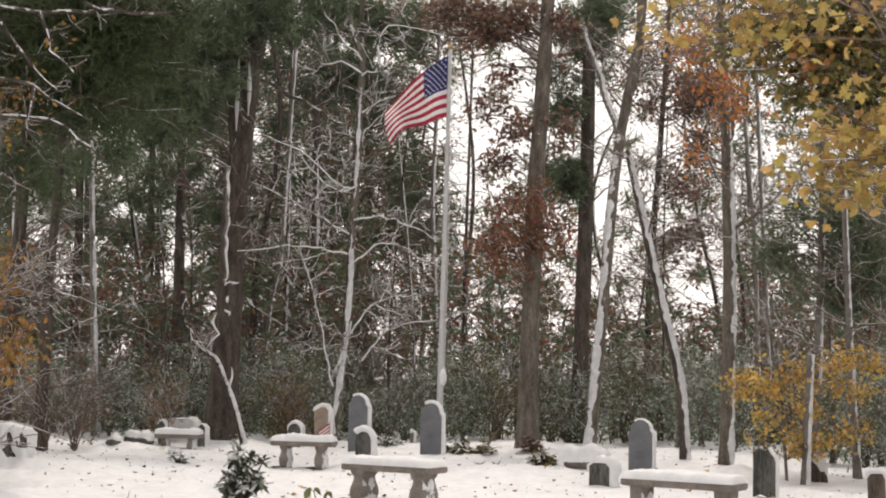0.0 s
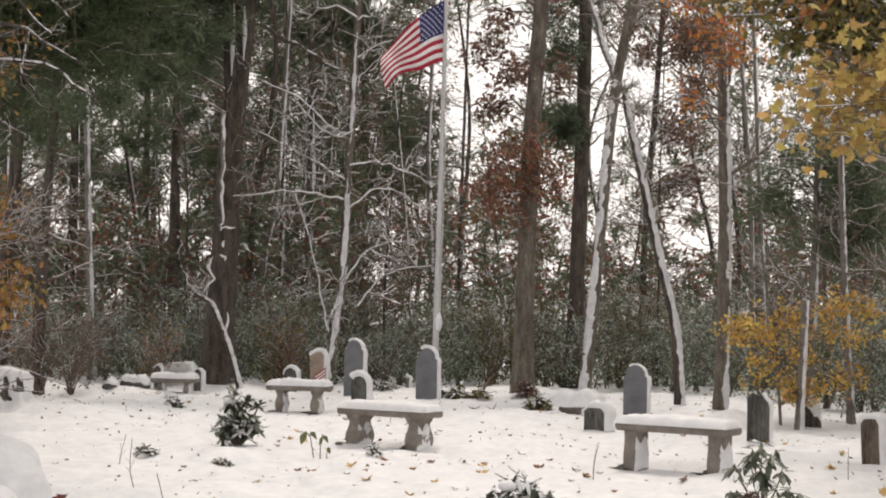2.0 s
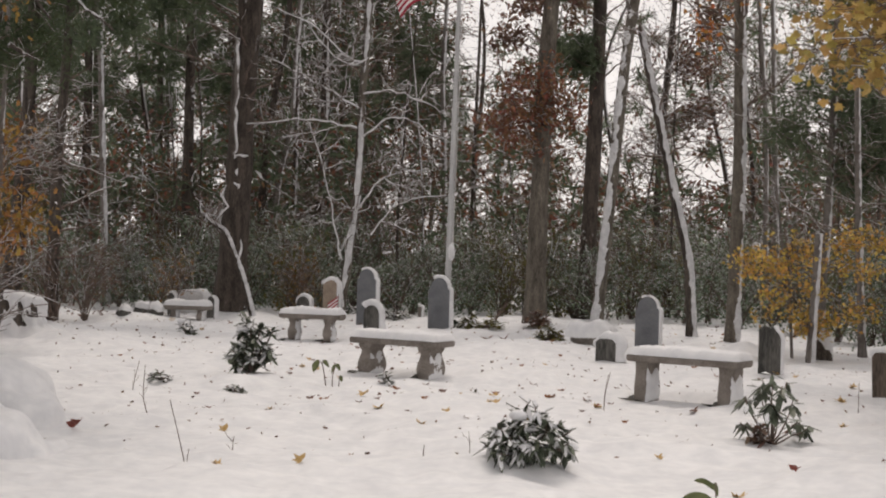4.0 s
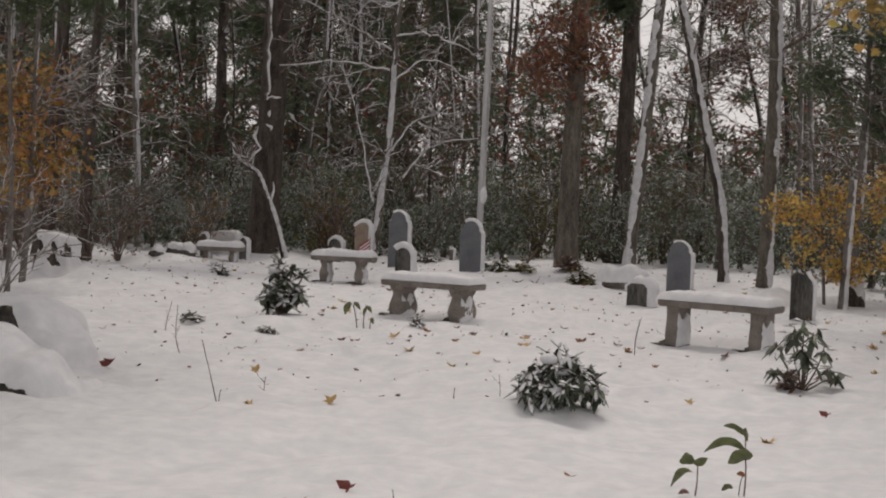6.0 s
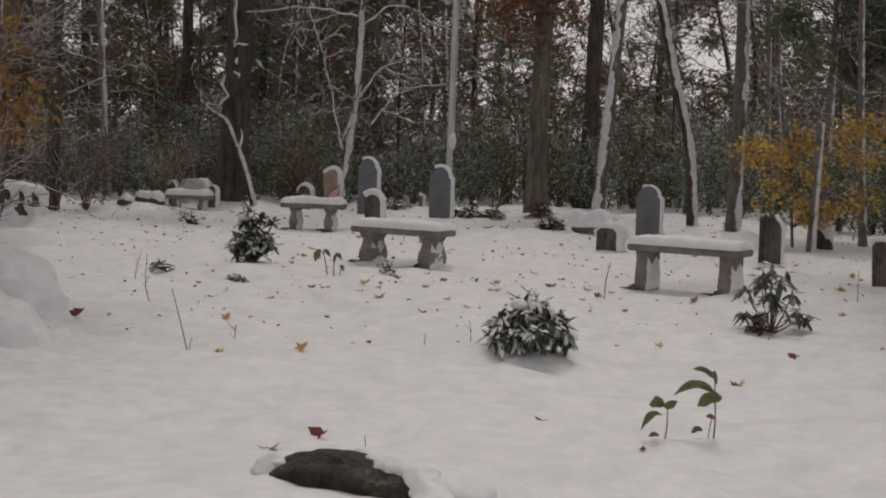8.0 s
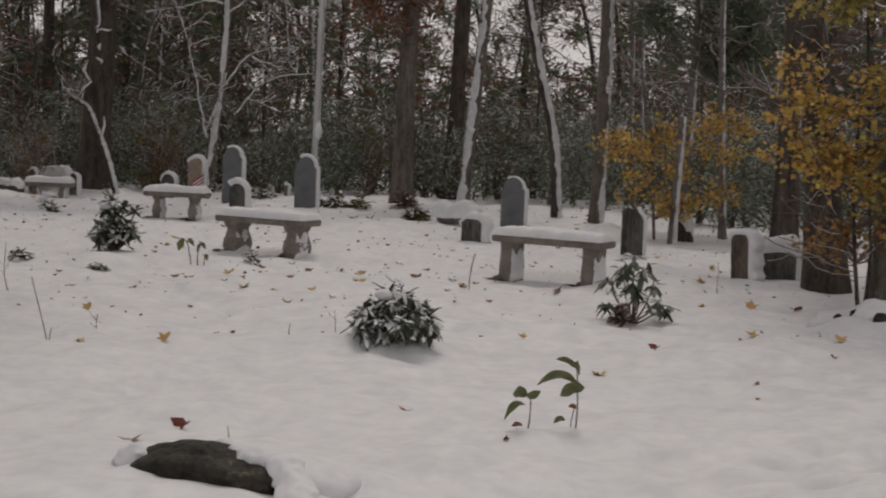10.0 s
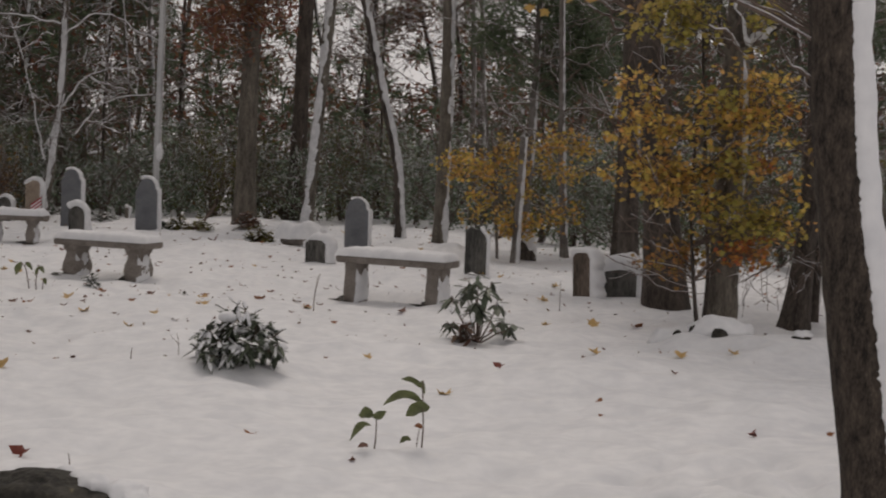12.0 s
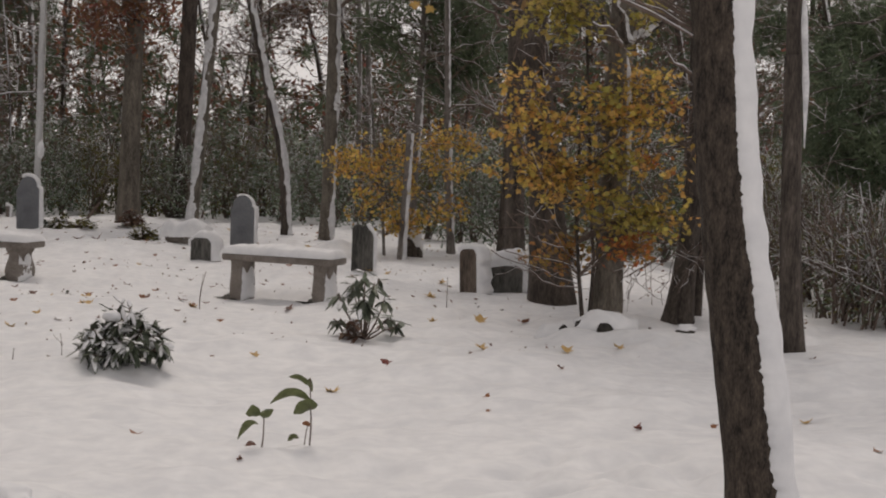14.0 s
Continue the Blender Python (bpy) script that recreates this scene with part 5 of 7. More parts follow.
def outline_round(w, h):
    r = w / 2
    return [(-r, 0)] + [(-r * math.cos(a), h - r + r * math.sin(a)) for a in np.linspace(0, math.pi, 15)] + [(r, 0)]


def outline_flat(w, h, slope=0.0):
    return [(-w / 2, 0), (-w / 2, h * 0.6), (-w / 2, h - 0.04 - slope), (-w / 2 + 0.05, h - slope), (0, h + 0.005), (w / 2 - 0.05, h), (w / 2, h - 0.05), (w / 2, h * 0.6), (w / 2, 0)]


def slab(parent, name, outline, depth, material, rng, rough=0.004, label=""):
    n = len(outline)
    ys_ = [-depth / 2, -depth / 2 + 0.012, depth / 2 - 0.012, depth / 2]
    cx = sum(p[0] for p in outline) / n
    V = []
    for j, y in enumerate(ys_):
        s = 0.975 if j in (0, 3) else 1.0
        V += [(cx + (x - cx) * s + rng.normal() * rough, y + rng.normal() * rough * 0.5, z * (0.99 if j in (0, 3) else 1.0) - (0.25 if z == 0 else 0)) for x, z in outline]
    F = [tuple(range(n))[::-1], tuple(range(3 * n, 4 * n))]
    for j in range(3):
        F += [(j * n + i, j * n + (i + 1) % n, (j + 1) * n + (i + 1) % n, (j + 1) * n + i) for i in range(n)]
    return part(name, V, F, material, parent, label)


def snow_band(parent, outline, depth, rng, first=2, top=0.045, right=0.03, y_over=0.012, label="snow on the top and one side", ragged=0.25):
    """A rounded band of snow along an outline, from the point number first to the right foot."""
    p = np.asarray(outline[first:], float)
    q = [p[0]]
    for a, b in zip(p[:-1], p[1:]):
        m = max(1, int(np.hypot(*(b - a)) / 0.03))
        q += [a + (b - a) * s for s in np.linspace(0, 1, m + 1)[1:]]
    p = np.array(q)
    t = unit(np.gradient(p, axis=0))
    nrm = np.stack([-t[:, 1], t[:, 0]], 1)
    th = np.where(nrm[:, 1] > 0.3, top * np.clip(nrm[:, 1] + 0.25, 0, 1), right * np.clip(nrm[:, 0] + 0.1, 0, 1))
    th = np.convolve(np.pad(th, 3, "edge"), np.ones(7) / 7, "valid") * (1 + ragged * np.convolve(rng.normal(size=len(p) + 6), np.ones(7) / 3, "valid"))
    th = np.maximum(th, 0.002)
    n = len(p)
    sec = [(-0.5, 0.0), (-0.56, 0.35), (-0.45, 0.8), (-0.15, 1.0), (0.2, 1.0), (0.45, 0.8), (0.56, 0.35), (0.5, 0.0)]
    V = np.concatenate([np.stack([p[:, 0] + nrm[:, 0] * (th * f - 0.004), np.full(n, s * depth + math.copysign(y_over, s) * f), p[:, 1] + nrm[:, 1] * (th * f - 0.004)], 1) for s, f in sec])
    i = np.arange(len(sec) * n).reshape(len(sec), n)
    F = np.stack([i[:-1, :-1], i[:-1, 1:], i[1:, 1:], i[1:, :-1]], -1).reshape(-1, 4)
    part("snow", V, F, SNOW, parent, label, smooth=True)


def headstone(x, y, turn, w, h, depth, material, label, shape=outline_shouldered, lean=0.0, first=2, top=0.045, right=0.03, seed=0, border=False, ragged=0.25):
    rng = np.random.default_rng(400 + seed)
    g = set_at("headstone", x, y, turn, label, "headstone", "headstones", lean)
    o = shape(w, h)
    slab(g, "slab", o, depth, material, rng)
    if border:
        for z, ww in ((0.72, 0.34), (0.62, 0.5), (0.53, 0.42), (0.44, 0.5), (0.35, 0.3)):
            bm = bmesh.new()
            bmesh.ops.create_cube(bm, size=1, matrix=Matrix.Translation((-0.01, -depth / 2 - 0.001, h * z)) @ Matrix.Diagonal((w * ww, 0.004, 0.016, 1)))
            bm_part("inscription_line", bm, CARVED, g)
    snow_band(g, o, depth, rng, first, top, right, ragged=ragged)
    return g


TURN = -24
headstone(-1.24, 25.10, TURN, 0.33, 0.86, 0.10, GRANITE, "grey slate headstone with an arched, shouldered top", seed=1, border=True, first=9, top=0.032, right=0.026)
headstone(-0.14, 24.75, TURN, 0.35, 0.76, 0.10, GRANITE, "grey slate headstone with an arched, shouldered top beside the pole", seed=2, border=True, first=9, top=0.032, right=0.026)
headstone(-2.32, 26.57, TURN, 0.24, 0.38, 0.10, DARK_STONE, "small dark round-topped headstone", outline_round, seed=4, first=1, top=0.05)
headstone(-1.89, 26.52, TURN, 0.25, 0.62, 0.10, TAN_STONE, "tan headstone with a nearly flat top", lambda w, h: outline_flat(w, h, 0.03), seed=5, top=0.05, right=0.05)
headstone(-4.42, 26.53, TURN, 0.13, 0.36, 0.10, DARK_STONE, "small dark upright stone behind a seat", lambda w, h: outline_flat(w, h), seed=6, top=0.04)
headstone(-4.13, 26.72, TURN, 0.50, 0.33, 0.14, FROSTED, "low wide stone plastered with snow", lambda w, h: outline_flat(w, h), seed=7, top=0.07, right=0.04)
headstone(-3.75, 26.30, TURN, 0.13, 0.34, 0.10, DARK_STONE, "narrow dark upright stone with snow down its side", lambda w, h: outline_flat(w, h), seed=8, top=0.03, right=0.03)
headstone(-0.48, 27.72, TURN, 0.07, 0.19, 0.07, CONCRETE, "little marker post with a snow cap", lambda w, h: outline_flat(w, h) if w > 0.1 else [(-w / 2, 0), (-w / 2, h), (w / 2, h), (w / 2, 0)], seed=9, first=1, top=0.05, right=0.01)
headstone(2.61, 21.85, TURN, 0.33, 0.74, 0.10, GRANITE, "grey slate headstone with an arched top behind a stone seat", seed=10, border=True, first=9, top=0.032, right=0.026)
headstone(3.55, 18.35, TURN - 2, 0.26, 0.53, 0.10, DARK_STONE, "weathered dark headstone with a broken top", lambda w, h: [(-w / 2, 0), (-w / 2, h * 0.6), (-w / 2, h - 0.05), (-w * 0.3, h - 0.005), (0, h - 0.03), (w * 0.15, h), (w * 0.3, h - 0.06), (w * 0.42, h - 0.09), (w / 2, h - 0.15), (w / 2, h * 0.5), (w / 2, 0)], seed=11, first=5, top=0.03, right=0.02)
headstone(4.14, 15.69, -68, 0.28, 0.46, 0.12, BROWN_STONE, "brown leaning headstone seen nearly edge on", lambda w, h: outline_flat(w, h), lean=-4, seed=12, top=0.05, right=0.08, ragged=0.6)
headstone(4.62, 16.18, -30, 0.38, 0.27, 0.20, DARK_STONE, "low dark broken stone with snow heaped on it", lambda w, h: outline_flat(w, h, 0.02), seed=13, top=0.10, right=0.03, first=2, ragged=0.5)


def bench(x, y, turn, length, label, seed, height=0.40, depth=0.36, curved=True, big=1.0, apart=0.29):
    """A stone seat: slab on two waisted legs, with snow on the slab and on one face of each leg."""
    rng = np.random.default_rng(500 + seed)
    g = set_at("stone_bench", x, y, turn, label, "bench", "stone benches")
    bm = bmesh.new()
    bmesh.ops.create_cube(bm, size=1, matrix=Matrix.Translation((0, 0, height - 0.035)) @ Matrix.Diagonal((length, depth, 0.07, 1)))
    bmesh.ops.bevel(bm, geom=bm.edges[:], offset=0.012, segments=2, affect="EDGES")
    bm_part("seat", bm, CONCRETE, g)
    n, k = 40, 13
    u, v = np.meshgrid(np.linspace(-1, 1, n), np.linspace(-1, 1, k))
    edge = np.clip((1 - np.abs(u) ** 14) * (1 - np.abs(v) ** 5), 0, 1) ** 0.5
    V = np.stack([u * (length / 2 + 0.012 * edge), v * (depth / 2 + 0.012), height - 0.006 + edge * (0.082 + 0.014 * np.sin(u * 5 + seed) * np.cos(v * 2) + 0.006 * rng.normal(size=u.shape))], -1)
    i = np.arange(n * k).reshape(k, n)
    part("snow", V.reshape(-1, 3), np.stack([i[:-1, :-1], i[:-1, 1:], i[1:, 1:], i[1:, :-1]], -1).reshape(-1, 4), SNOW, g, "even layer of snow on the seat", smooth=True)
    for s in (-1, 1):
        cx = s * length * apart
        zs = np.linspace(-0.15, height - 0.068, 14)
        f = np.clip(zs / (height - 0.07), 0, 1)
        wide = big * ((0.30 * (1 + 0.13 * np.sin(f * 6.28 - 0.3) + 0.16 * (f > 0.86))) if curved else np.full(14, 0.26))
        thick = big * (0.165 * (1 + 0.2 * np.sin(f * 6.28 - 0.3) + 0.2 * (f > 0.86)) if curved else 0.16 * (1 + 0.08 * np.sin(f * 6.28)))
        ring = []
        for w_, t_, z in zip(wide, thick, zs):
            a = np.linspace(0, 2 * math.pi, 20, endpoint=False)
            c, d = np.cos(a), np.sin(a)
            ring.append(np.stack([cx + np.sign(c) * np.abs(c) ** 0.4 * t_ / 2, np.sign(d) * np.abs(d) ** 0.4 * w_ / 2, np.full(20, z)], 1))
        i = np.arange(14 * 20).reshape(14, 20)
        leg = part("leg", np.concatenate(ring), np.stack([i[:-1], np.roll(i, -1, 1)[:-1], np.roll(i, -1, 1)[1:], i[1:]], -1).reshape(-1, 4), CONCRETE, g, smooth=True)
        # a dark ragged patch on the ground at the left of the leg's foot
        a = np.linspace(0, 2 * math.pi, 25)[:-1]
        rr = big * (1 + 0.25 * np.sin(a * 3 + seed) + 0.12 * rng.normal(size=24))
        px, py = cx - 0.09 * big + np.cos(a) * 0.12 * rr, -0.06 + np.sin(a) * 0.15 * rr
        M = np.array(g.matrix_basis)
        wx, wy = M[0, 0] * px + M[0, 1] * py + x, M[1, 0] * px + M[1, 1] * py + y
        edge_z = gz(wx, wy) - M[2, 3] + 0.008
        part("dark_patch", np.stack([np.append(px, cx - 0.09 * big), np.append(py, -0.06), np.append(edge_z, edge_z.mean() + 0.004)], 1), np.array([(24, i, (i + 1) % 24) for i in range(24)]), ROCK, leg, "dark ragged patch on the ground left of the leg")
        m = 12
        u, v = np.meshgrid(np.linspace(-1, 1, m), np.linspace(0, 1, m))
        ed = np.clip((1 - np.abs(u) ** 3) * (1 - np.abs(2 * v - 1) ** 4), 0, 1) ** 0.5
        V = np.stack([cx + 0.066 * big + ed * 0.04 * (1 - 0.5 * v) + rng.normal(size=u.shape) * 0.004, -0.02 + u * (0.135 - 0.02 * v) * big, -0.02 + v * (height * 0.6 + 0.06 * rng.random()) + 0.03 * np.sin(u * 4) * v], -1)
        i = np.arange(m * m).reshape(m, m)
        part("snow", V.reshape(-1, 3), np.stack([i[:-1, :-1], i[:-1, 1:], i[1:, 1:], i[1:, :-1]], -1).reshape(-1, 4), SNOW, leg, smooth=True)
    return g


bench(-0.49, 17.35, -31, 1.09, "grey-tan stone bench on waisted legs, seat heaped with snow", 1, apart=0.335)
bench(2.20, 15.22, -34, 1.12, "tan stone bench with straight legs and a thick snow layer", 2, 0.42, 0.34, False, apart=0.375)
bench(-1.86, 22.60, -14, 0.86, "dark grey stone bench before two small headstones", 3, 0.35, 0.32, big=0.75)
bench(-4.04, 25.70, -10, 0.72, "small stone bench deep in the clearing", 4, 0.215, 0.24, big=0.6)


def fallen_slab():
    rng = np.random.default_rng(520)
    g = set_at("low_stone_seat", 1.96, 22.75, -28, "low broken stone seat buried under thick snow", "bench")
    bm = bmesh.new()
    bmesh.ops.create_cube(bm, size=1, matrix=Matrix.Translation((0, 0, 0.11)) @ Matrix.Diagonal((0.56, 0.26, 0.20, 1)))
    bmesh.ops.bevel(bm, geom=bm.edges[:], offset=0.03, segments=2, affect="EDGES")
    bm_part("seat", bm, CONCRETE, g)
    n, k = 36, 13
    u, v = np.meshgrid(np.linspace(-1, 1, n), np.linspace(-1, 1, k))
    e = np.clip((1 - np.abs(u) ** 6) * (1 - np.abs(v) ** 4), 0, 1) ** 0.5
    V = np.stack([u * 0.35, v * 0.19, 0.10 + e * (0.22 + 0.03 * np.sin(u * 6)) + rng.normal(size=u.shape) * 0.006], -1)
    i = np.arange(n * k).reshape(k, n)
    part("snow", V.reshape(-1, 3), np.stack([i[:-1, :-1], i[:-1, 1:], i[1:, 1:], i[1:, :-1]], -1).reshape(-1, 4), SNOW, g, "thick snow", smooth=True)


fallen_slab()


def lump_mesh(r, seed, rough=0.25, sub=3, flat=1.0):
    bm = bmesh.new()
    bmesh.ops.create_icosphere(bm, subdivisions=sub, radius=1)
    for v in bm.verts:
        d = 1 + rough * noise.noise(v.co * 1.6 + Vector((seed * 7.1, 0, 0))) + rough * 0.4 * noise.noise(v.co * 4.2 + Vector((0, seed * 3.3, 0)))
        v.co = Vector((v.co.x * r[0], v.co.y * r[1], v.co.z * r[2])) * d
        if v.co.z < 0:
            v.co.z *= flat
    return bm


def snowy_rock(name, x, y, r, label, category, seed, stone=DARK_STONE, cap=0.08, cover=0.25, lift=0.0, turn=0.0):
    """A stone or stump with a cap of snow that leaves its lower front bare."""
    g = empty(name, pose(x, y, float(gz(x, y)) + lift, 0, 0, turn), label, category)
    bare = 0.86 if cover < -1 else 1.0
    bm_part("stone" if stone is not BARK else "wood", lump_mesh((r[0] * bare, r[1] * bare, r[2] * bare), seed), stone, g, smooth=True)
    bm = lump_mesh(r, seed)
    for v in bm.verts:
        z = v.co.z / r[2]
        n1 = noise.noise(v.co * (2.2 / max(r)) + Vector((seed, 3, 1)))
        f = min(1, max(0, (z - cover - 0.3 * n1 + 0.35 * v.co.x / r[0]) / 0.3))
        f = f * f * (3 - 2 * f)
        v.co = v.co * (0.86 + 0.14 * f + 0.35 * f * cap / max(r)) + Vector((0, 0, cap * f * (0.75 + 0.4 * n1)))
    bm_part("snow", bm, SNOW, g, "rounded cap of snow", smooth=True)
    return g


headstone(-1.08, 23.67, TURN, 0.25, 0.38, 0.14, DARK_STONE, "small rounded marker stone under a heavy snow cap", outline_round, seed=3, first=4, top=0.08, right=0.05)
headstone(1.91, 19.95, TURN, 0.26, 0.27, 0.18, DARK_STONE, "dark squat block stone with snow on its top", lambda w, h: outline_flat(w, h), seed=14, first=1, top=0.10, right=0.07, ragged=0.5)
snowy_rock("tree_stump", 4.71, 21.00, (0.13, 0.12, 0.30), "small dark stump under a pointed snow cap", "stump", 2, BARK, cap=0.08, cover=0.42)


def snowed_boulders():
    """Boulders under one thick blanket of snow, with bare rock in the clefts."""
    lumps_of = [(-3.92, 12.75, 0.84, 0.52, 0.44, 7.0), (-3.27, 12.40, 0.37, 0.36, 0.24, 3.0), (-4.35, 13.45, 0.6, 0.5, 0.34, 4.0),
                (-3.62, 11.20, 0.58, 0.46, 0.44, 4.5), (-3.12, 11.10, 0.42, 0.38, 0.29, 3.2), (-2.80, 11.12, 0.21, 0.26, 0.12, 3.0)]
    cx, cy = -3.37, 12.07
    g = empty("boulder", pose(cx, cy, float(gz(cx, cy))), "snow-buried boulders with bare rock in the clefts", "boulder")
    u, v = np.meshgrid(np.arange(-1.2, 1.3, 0.025), np.arange(-1.7, 3.0, 0.03))
    x, y = u + cx, v + cy
    wx = 0.035 * np.sin(x * 9 + y * 4) + 0.02 * np.sin(x * 21 - y * 13)
    wy = 0.05 * np.sin(y * 7 - x * 5) + 0.02 * np.sin(y * 17 + x * 19)
    tot = np.zeros_like(u)
    for bx, by, rx, ry, h, p in lumps_of:
        q = (np.abs((x + wx - bx) / rx) ** 3.6 + np.abs((y + wy - by) / ry) ** 3.6) ** (1 / 3.6)
        tot = tot + (h * np.clip(1 - q ** p, 0, 1) ** 0.40) ** 5
    z = tot ** (1 / 5)
    V = np.stack([u, v, gz(x, y) - gz(cx, cy) + z - 0.02], -1)
    i = np.arange(u.size).reshape(u.shape)
    part("snow", V.reshape(-1, 3), np.stack([i[:-1, :-1], i[:-1, 1:], i[1:, 1:], i[1:, :-1]], -1).reshape(-1, 4), SNOW, g, "deep smooth blanket of snow", smooth=True)
    for px, py, r, dz, sd in ((-3.13, 10.68, (0.085, 0.06, 0.05), 0.0, 18), (-2.97, 10.70, (0.07, 0.06, 0.04), 0.0, 19), (-2.88, 10.76, (0.05, 0.05, 0.03), 0.0, 23), (-3.38, 11.72, (0.10, 0.10, 0.16), 0.30, 20)):
        bm = lump_mesh(r, sd, 0.55)
        bmesh.ops.translate(bm, verts=bm.verts[:], vec=(px - cx, py - cy, float(gz(px, py) - gz(cx, cy)) + dz))
        bm_part("stone", bm, ROCK, g, "bare dark rock", smooth=True)


snowed_boulders()
snowy_rock("boulder", 4.13, 12.62, (0.26, 0.16, 0.13), "low rock under a thick blanket of snow", "boulder", 5, ROCK, cap=0.06, cover=-0.75)
snowy_rock("boulder", 4.36, 12.40, (0.24, 0.15, 0.12), "low rock under a thick blanket of snow", "boulder", 16, ROCK, cap=0.06, cover=-0.7)
# three small dark lumps added as stand-ins for gaps under the snow
snowy_rock("rock", 4.03, 12.45, (0.035, 0.03, 0.04), "dark rock lump standing in for a gap under the snow", "stone", 21, ROCK, cap=0.005, cover=0.9)
snowy_rock("rock", 4.14, 12.40, (0.03, 0.03, 0.07), "dark rock lump standing in for a gap under the snow", "stone", 24, ROCK, cap=0.005, cover=0.9)
snowy_rock("rock", 4.28, 12.20, (0.065, 0.04, 0.065), "dark rock lump standing in for a gap under the snow", "stone", 22, ROCK, cap=0.005, cover=0.9)
snowy_rock("rock", 4.84, 11.93, (0.08, 0.06, 0.03), "rock just showing in a hollow of the snow", "stone", 6, ROCK, cap=0.03, cover=0.2)
snowy_rock("rock", -4.97, 25.37, (0.12, 0.1, 0.1), "small rock under snow at the far edge", "stone", 7, cap=0.05)
snowy_rock("rock", -4.77, 25.81, (0.14, 0.1, 0.12), "small rock under snow at the far edge", "stone", 8, cap=0.06)
snowy_rock("rock", -4.53, 25.65, (0.12, 0.1, 0.12), "small rock under snow at the far edge", "stone", 9, cap=0.06)


def stump():
    rng = np.random.default_rng(530)
    x, y = -5.40, 20.88
    g = empty("tree_stump", pose(x, y, float(gz(x, y)) - 0.1), "broad old tree stump plastered with snow", "stump")
    k, n = 30, 12
    a = np.linspace(0, 2 * np.pi, k, endpoint=False)
    zs = np.linspace(-0.1, 0.56, n)
    wob = 1 + 0.10 * np.sin(a * 3 + 1) + 0.06 * np.sin(a * 7)
    V = np.stack([np.stack([np.cos(a) * wob * (0.235 + 0.12 * math.exp(-(z + 0.1) * 5)), np.sin(a) * wob * (0.225 + 0.11 * math.exp(-(z + 0.1) * 5)), np.full(k, z) - 0.06 * np.cos(a) * (z > 0.3)], 1) for z in zs])
    i = np.arange(n * k).reshape(n, k)
    F = [tuple(q) for q in np.stack([i[:-1], np.roll(i, -1, 1)[:-1], np.roll(i, -1, 1)[1:], i[1:]], -1).reshape(-1, 4).tolist()] + [tuple(i[-1].tolist())]
    part("wood", V.reshape(-1, 3), F, BARK, g, smooth=False)
    # snow on the top and down the front, spreading at the foot
    a = np.radians(np.linspace(-124, 75, 44))
    wob = 1 + 0.10 * np.sin(a * 3 + 1) + 0.06 * np.sin(a * 7)
    rows = [(0.0, 0.605), (0.6, 0.605), (0.95, 0.60), (1.06, 0.59), (1.09, 0.565), (1.05, 0.53), (1.03, 0.47), (1.04, 0.41), (1.05, 0.35), (1.08, 0.28), (1.16, 0.20), (1.36, 0.12), (1.7, 0.07), (2.3, 0.035), (3.0, 0.02)]
    V = []
    for f, z in rows:
        n1 = np.array([noise.noise(Vector((q * 2.6, z * 6, 5.0))) + 0.5 * noise.noise(Vector((q * 6, z * 13, 9.0))) for q in a])
        rr = 0.235 * wob * f * (1 + (0.34 * n1 + 0.03) * (0.14 < z < 0.54))
        V.append(np.stack([np.cos(a) * rr, np.sin(a) * rr, z - 0.06 * np.cos(a) * min(f, 1) * (z > 0.3) + 0.02 * n1 * (z < 0.5)], 1))
    for q in V[-4:]:
        q[:, 2] += gz(q[:, 0] + x, q[:, 1] + y) - gz(x, y) + (0.05 if q is not V[-1] else 0.0)
    i = np.arange(len(rows) * 44).reshape(len(rows), 44)
    part("snow", np.concatenate(V), np.stack([i[:-1, :-1], i[1:, :-1], i[1:, 1:], i[:-1, 1:]], -1).reshape(-1, 4), SNOW, g, "snow plastered over the top and front", smooth=True)


stump()


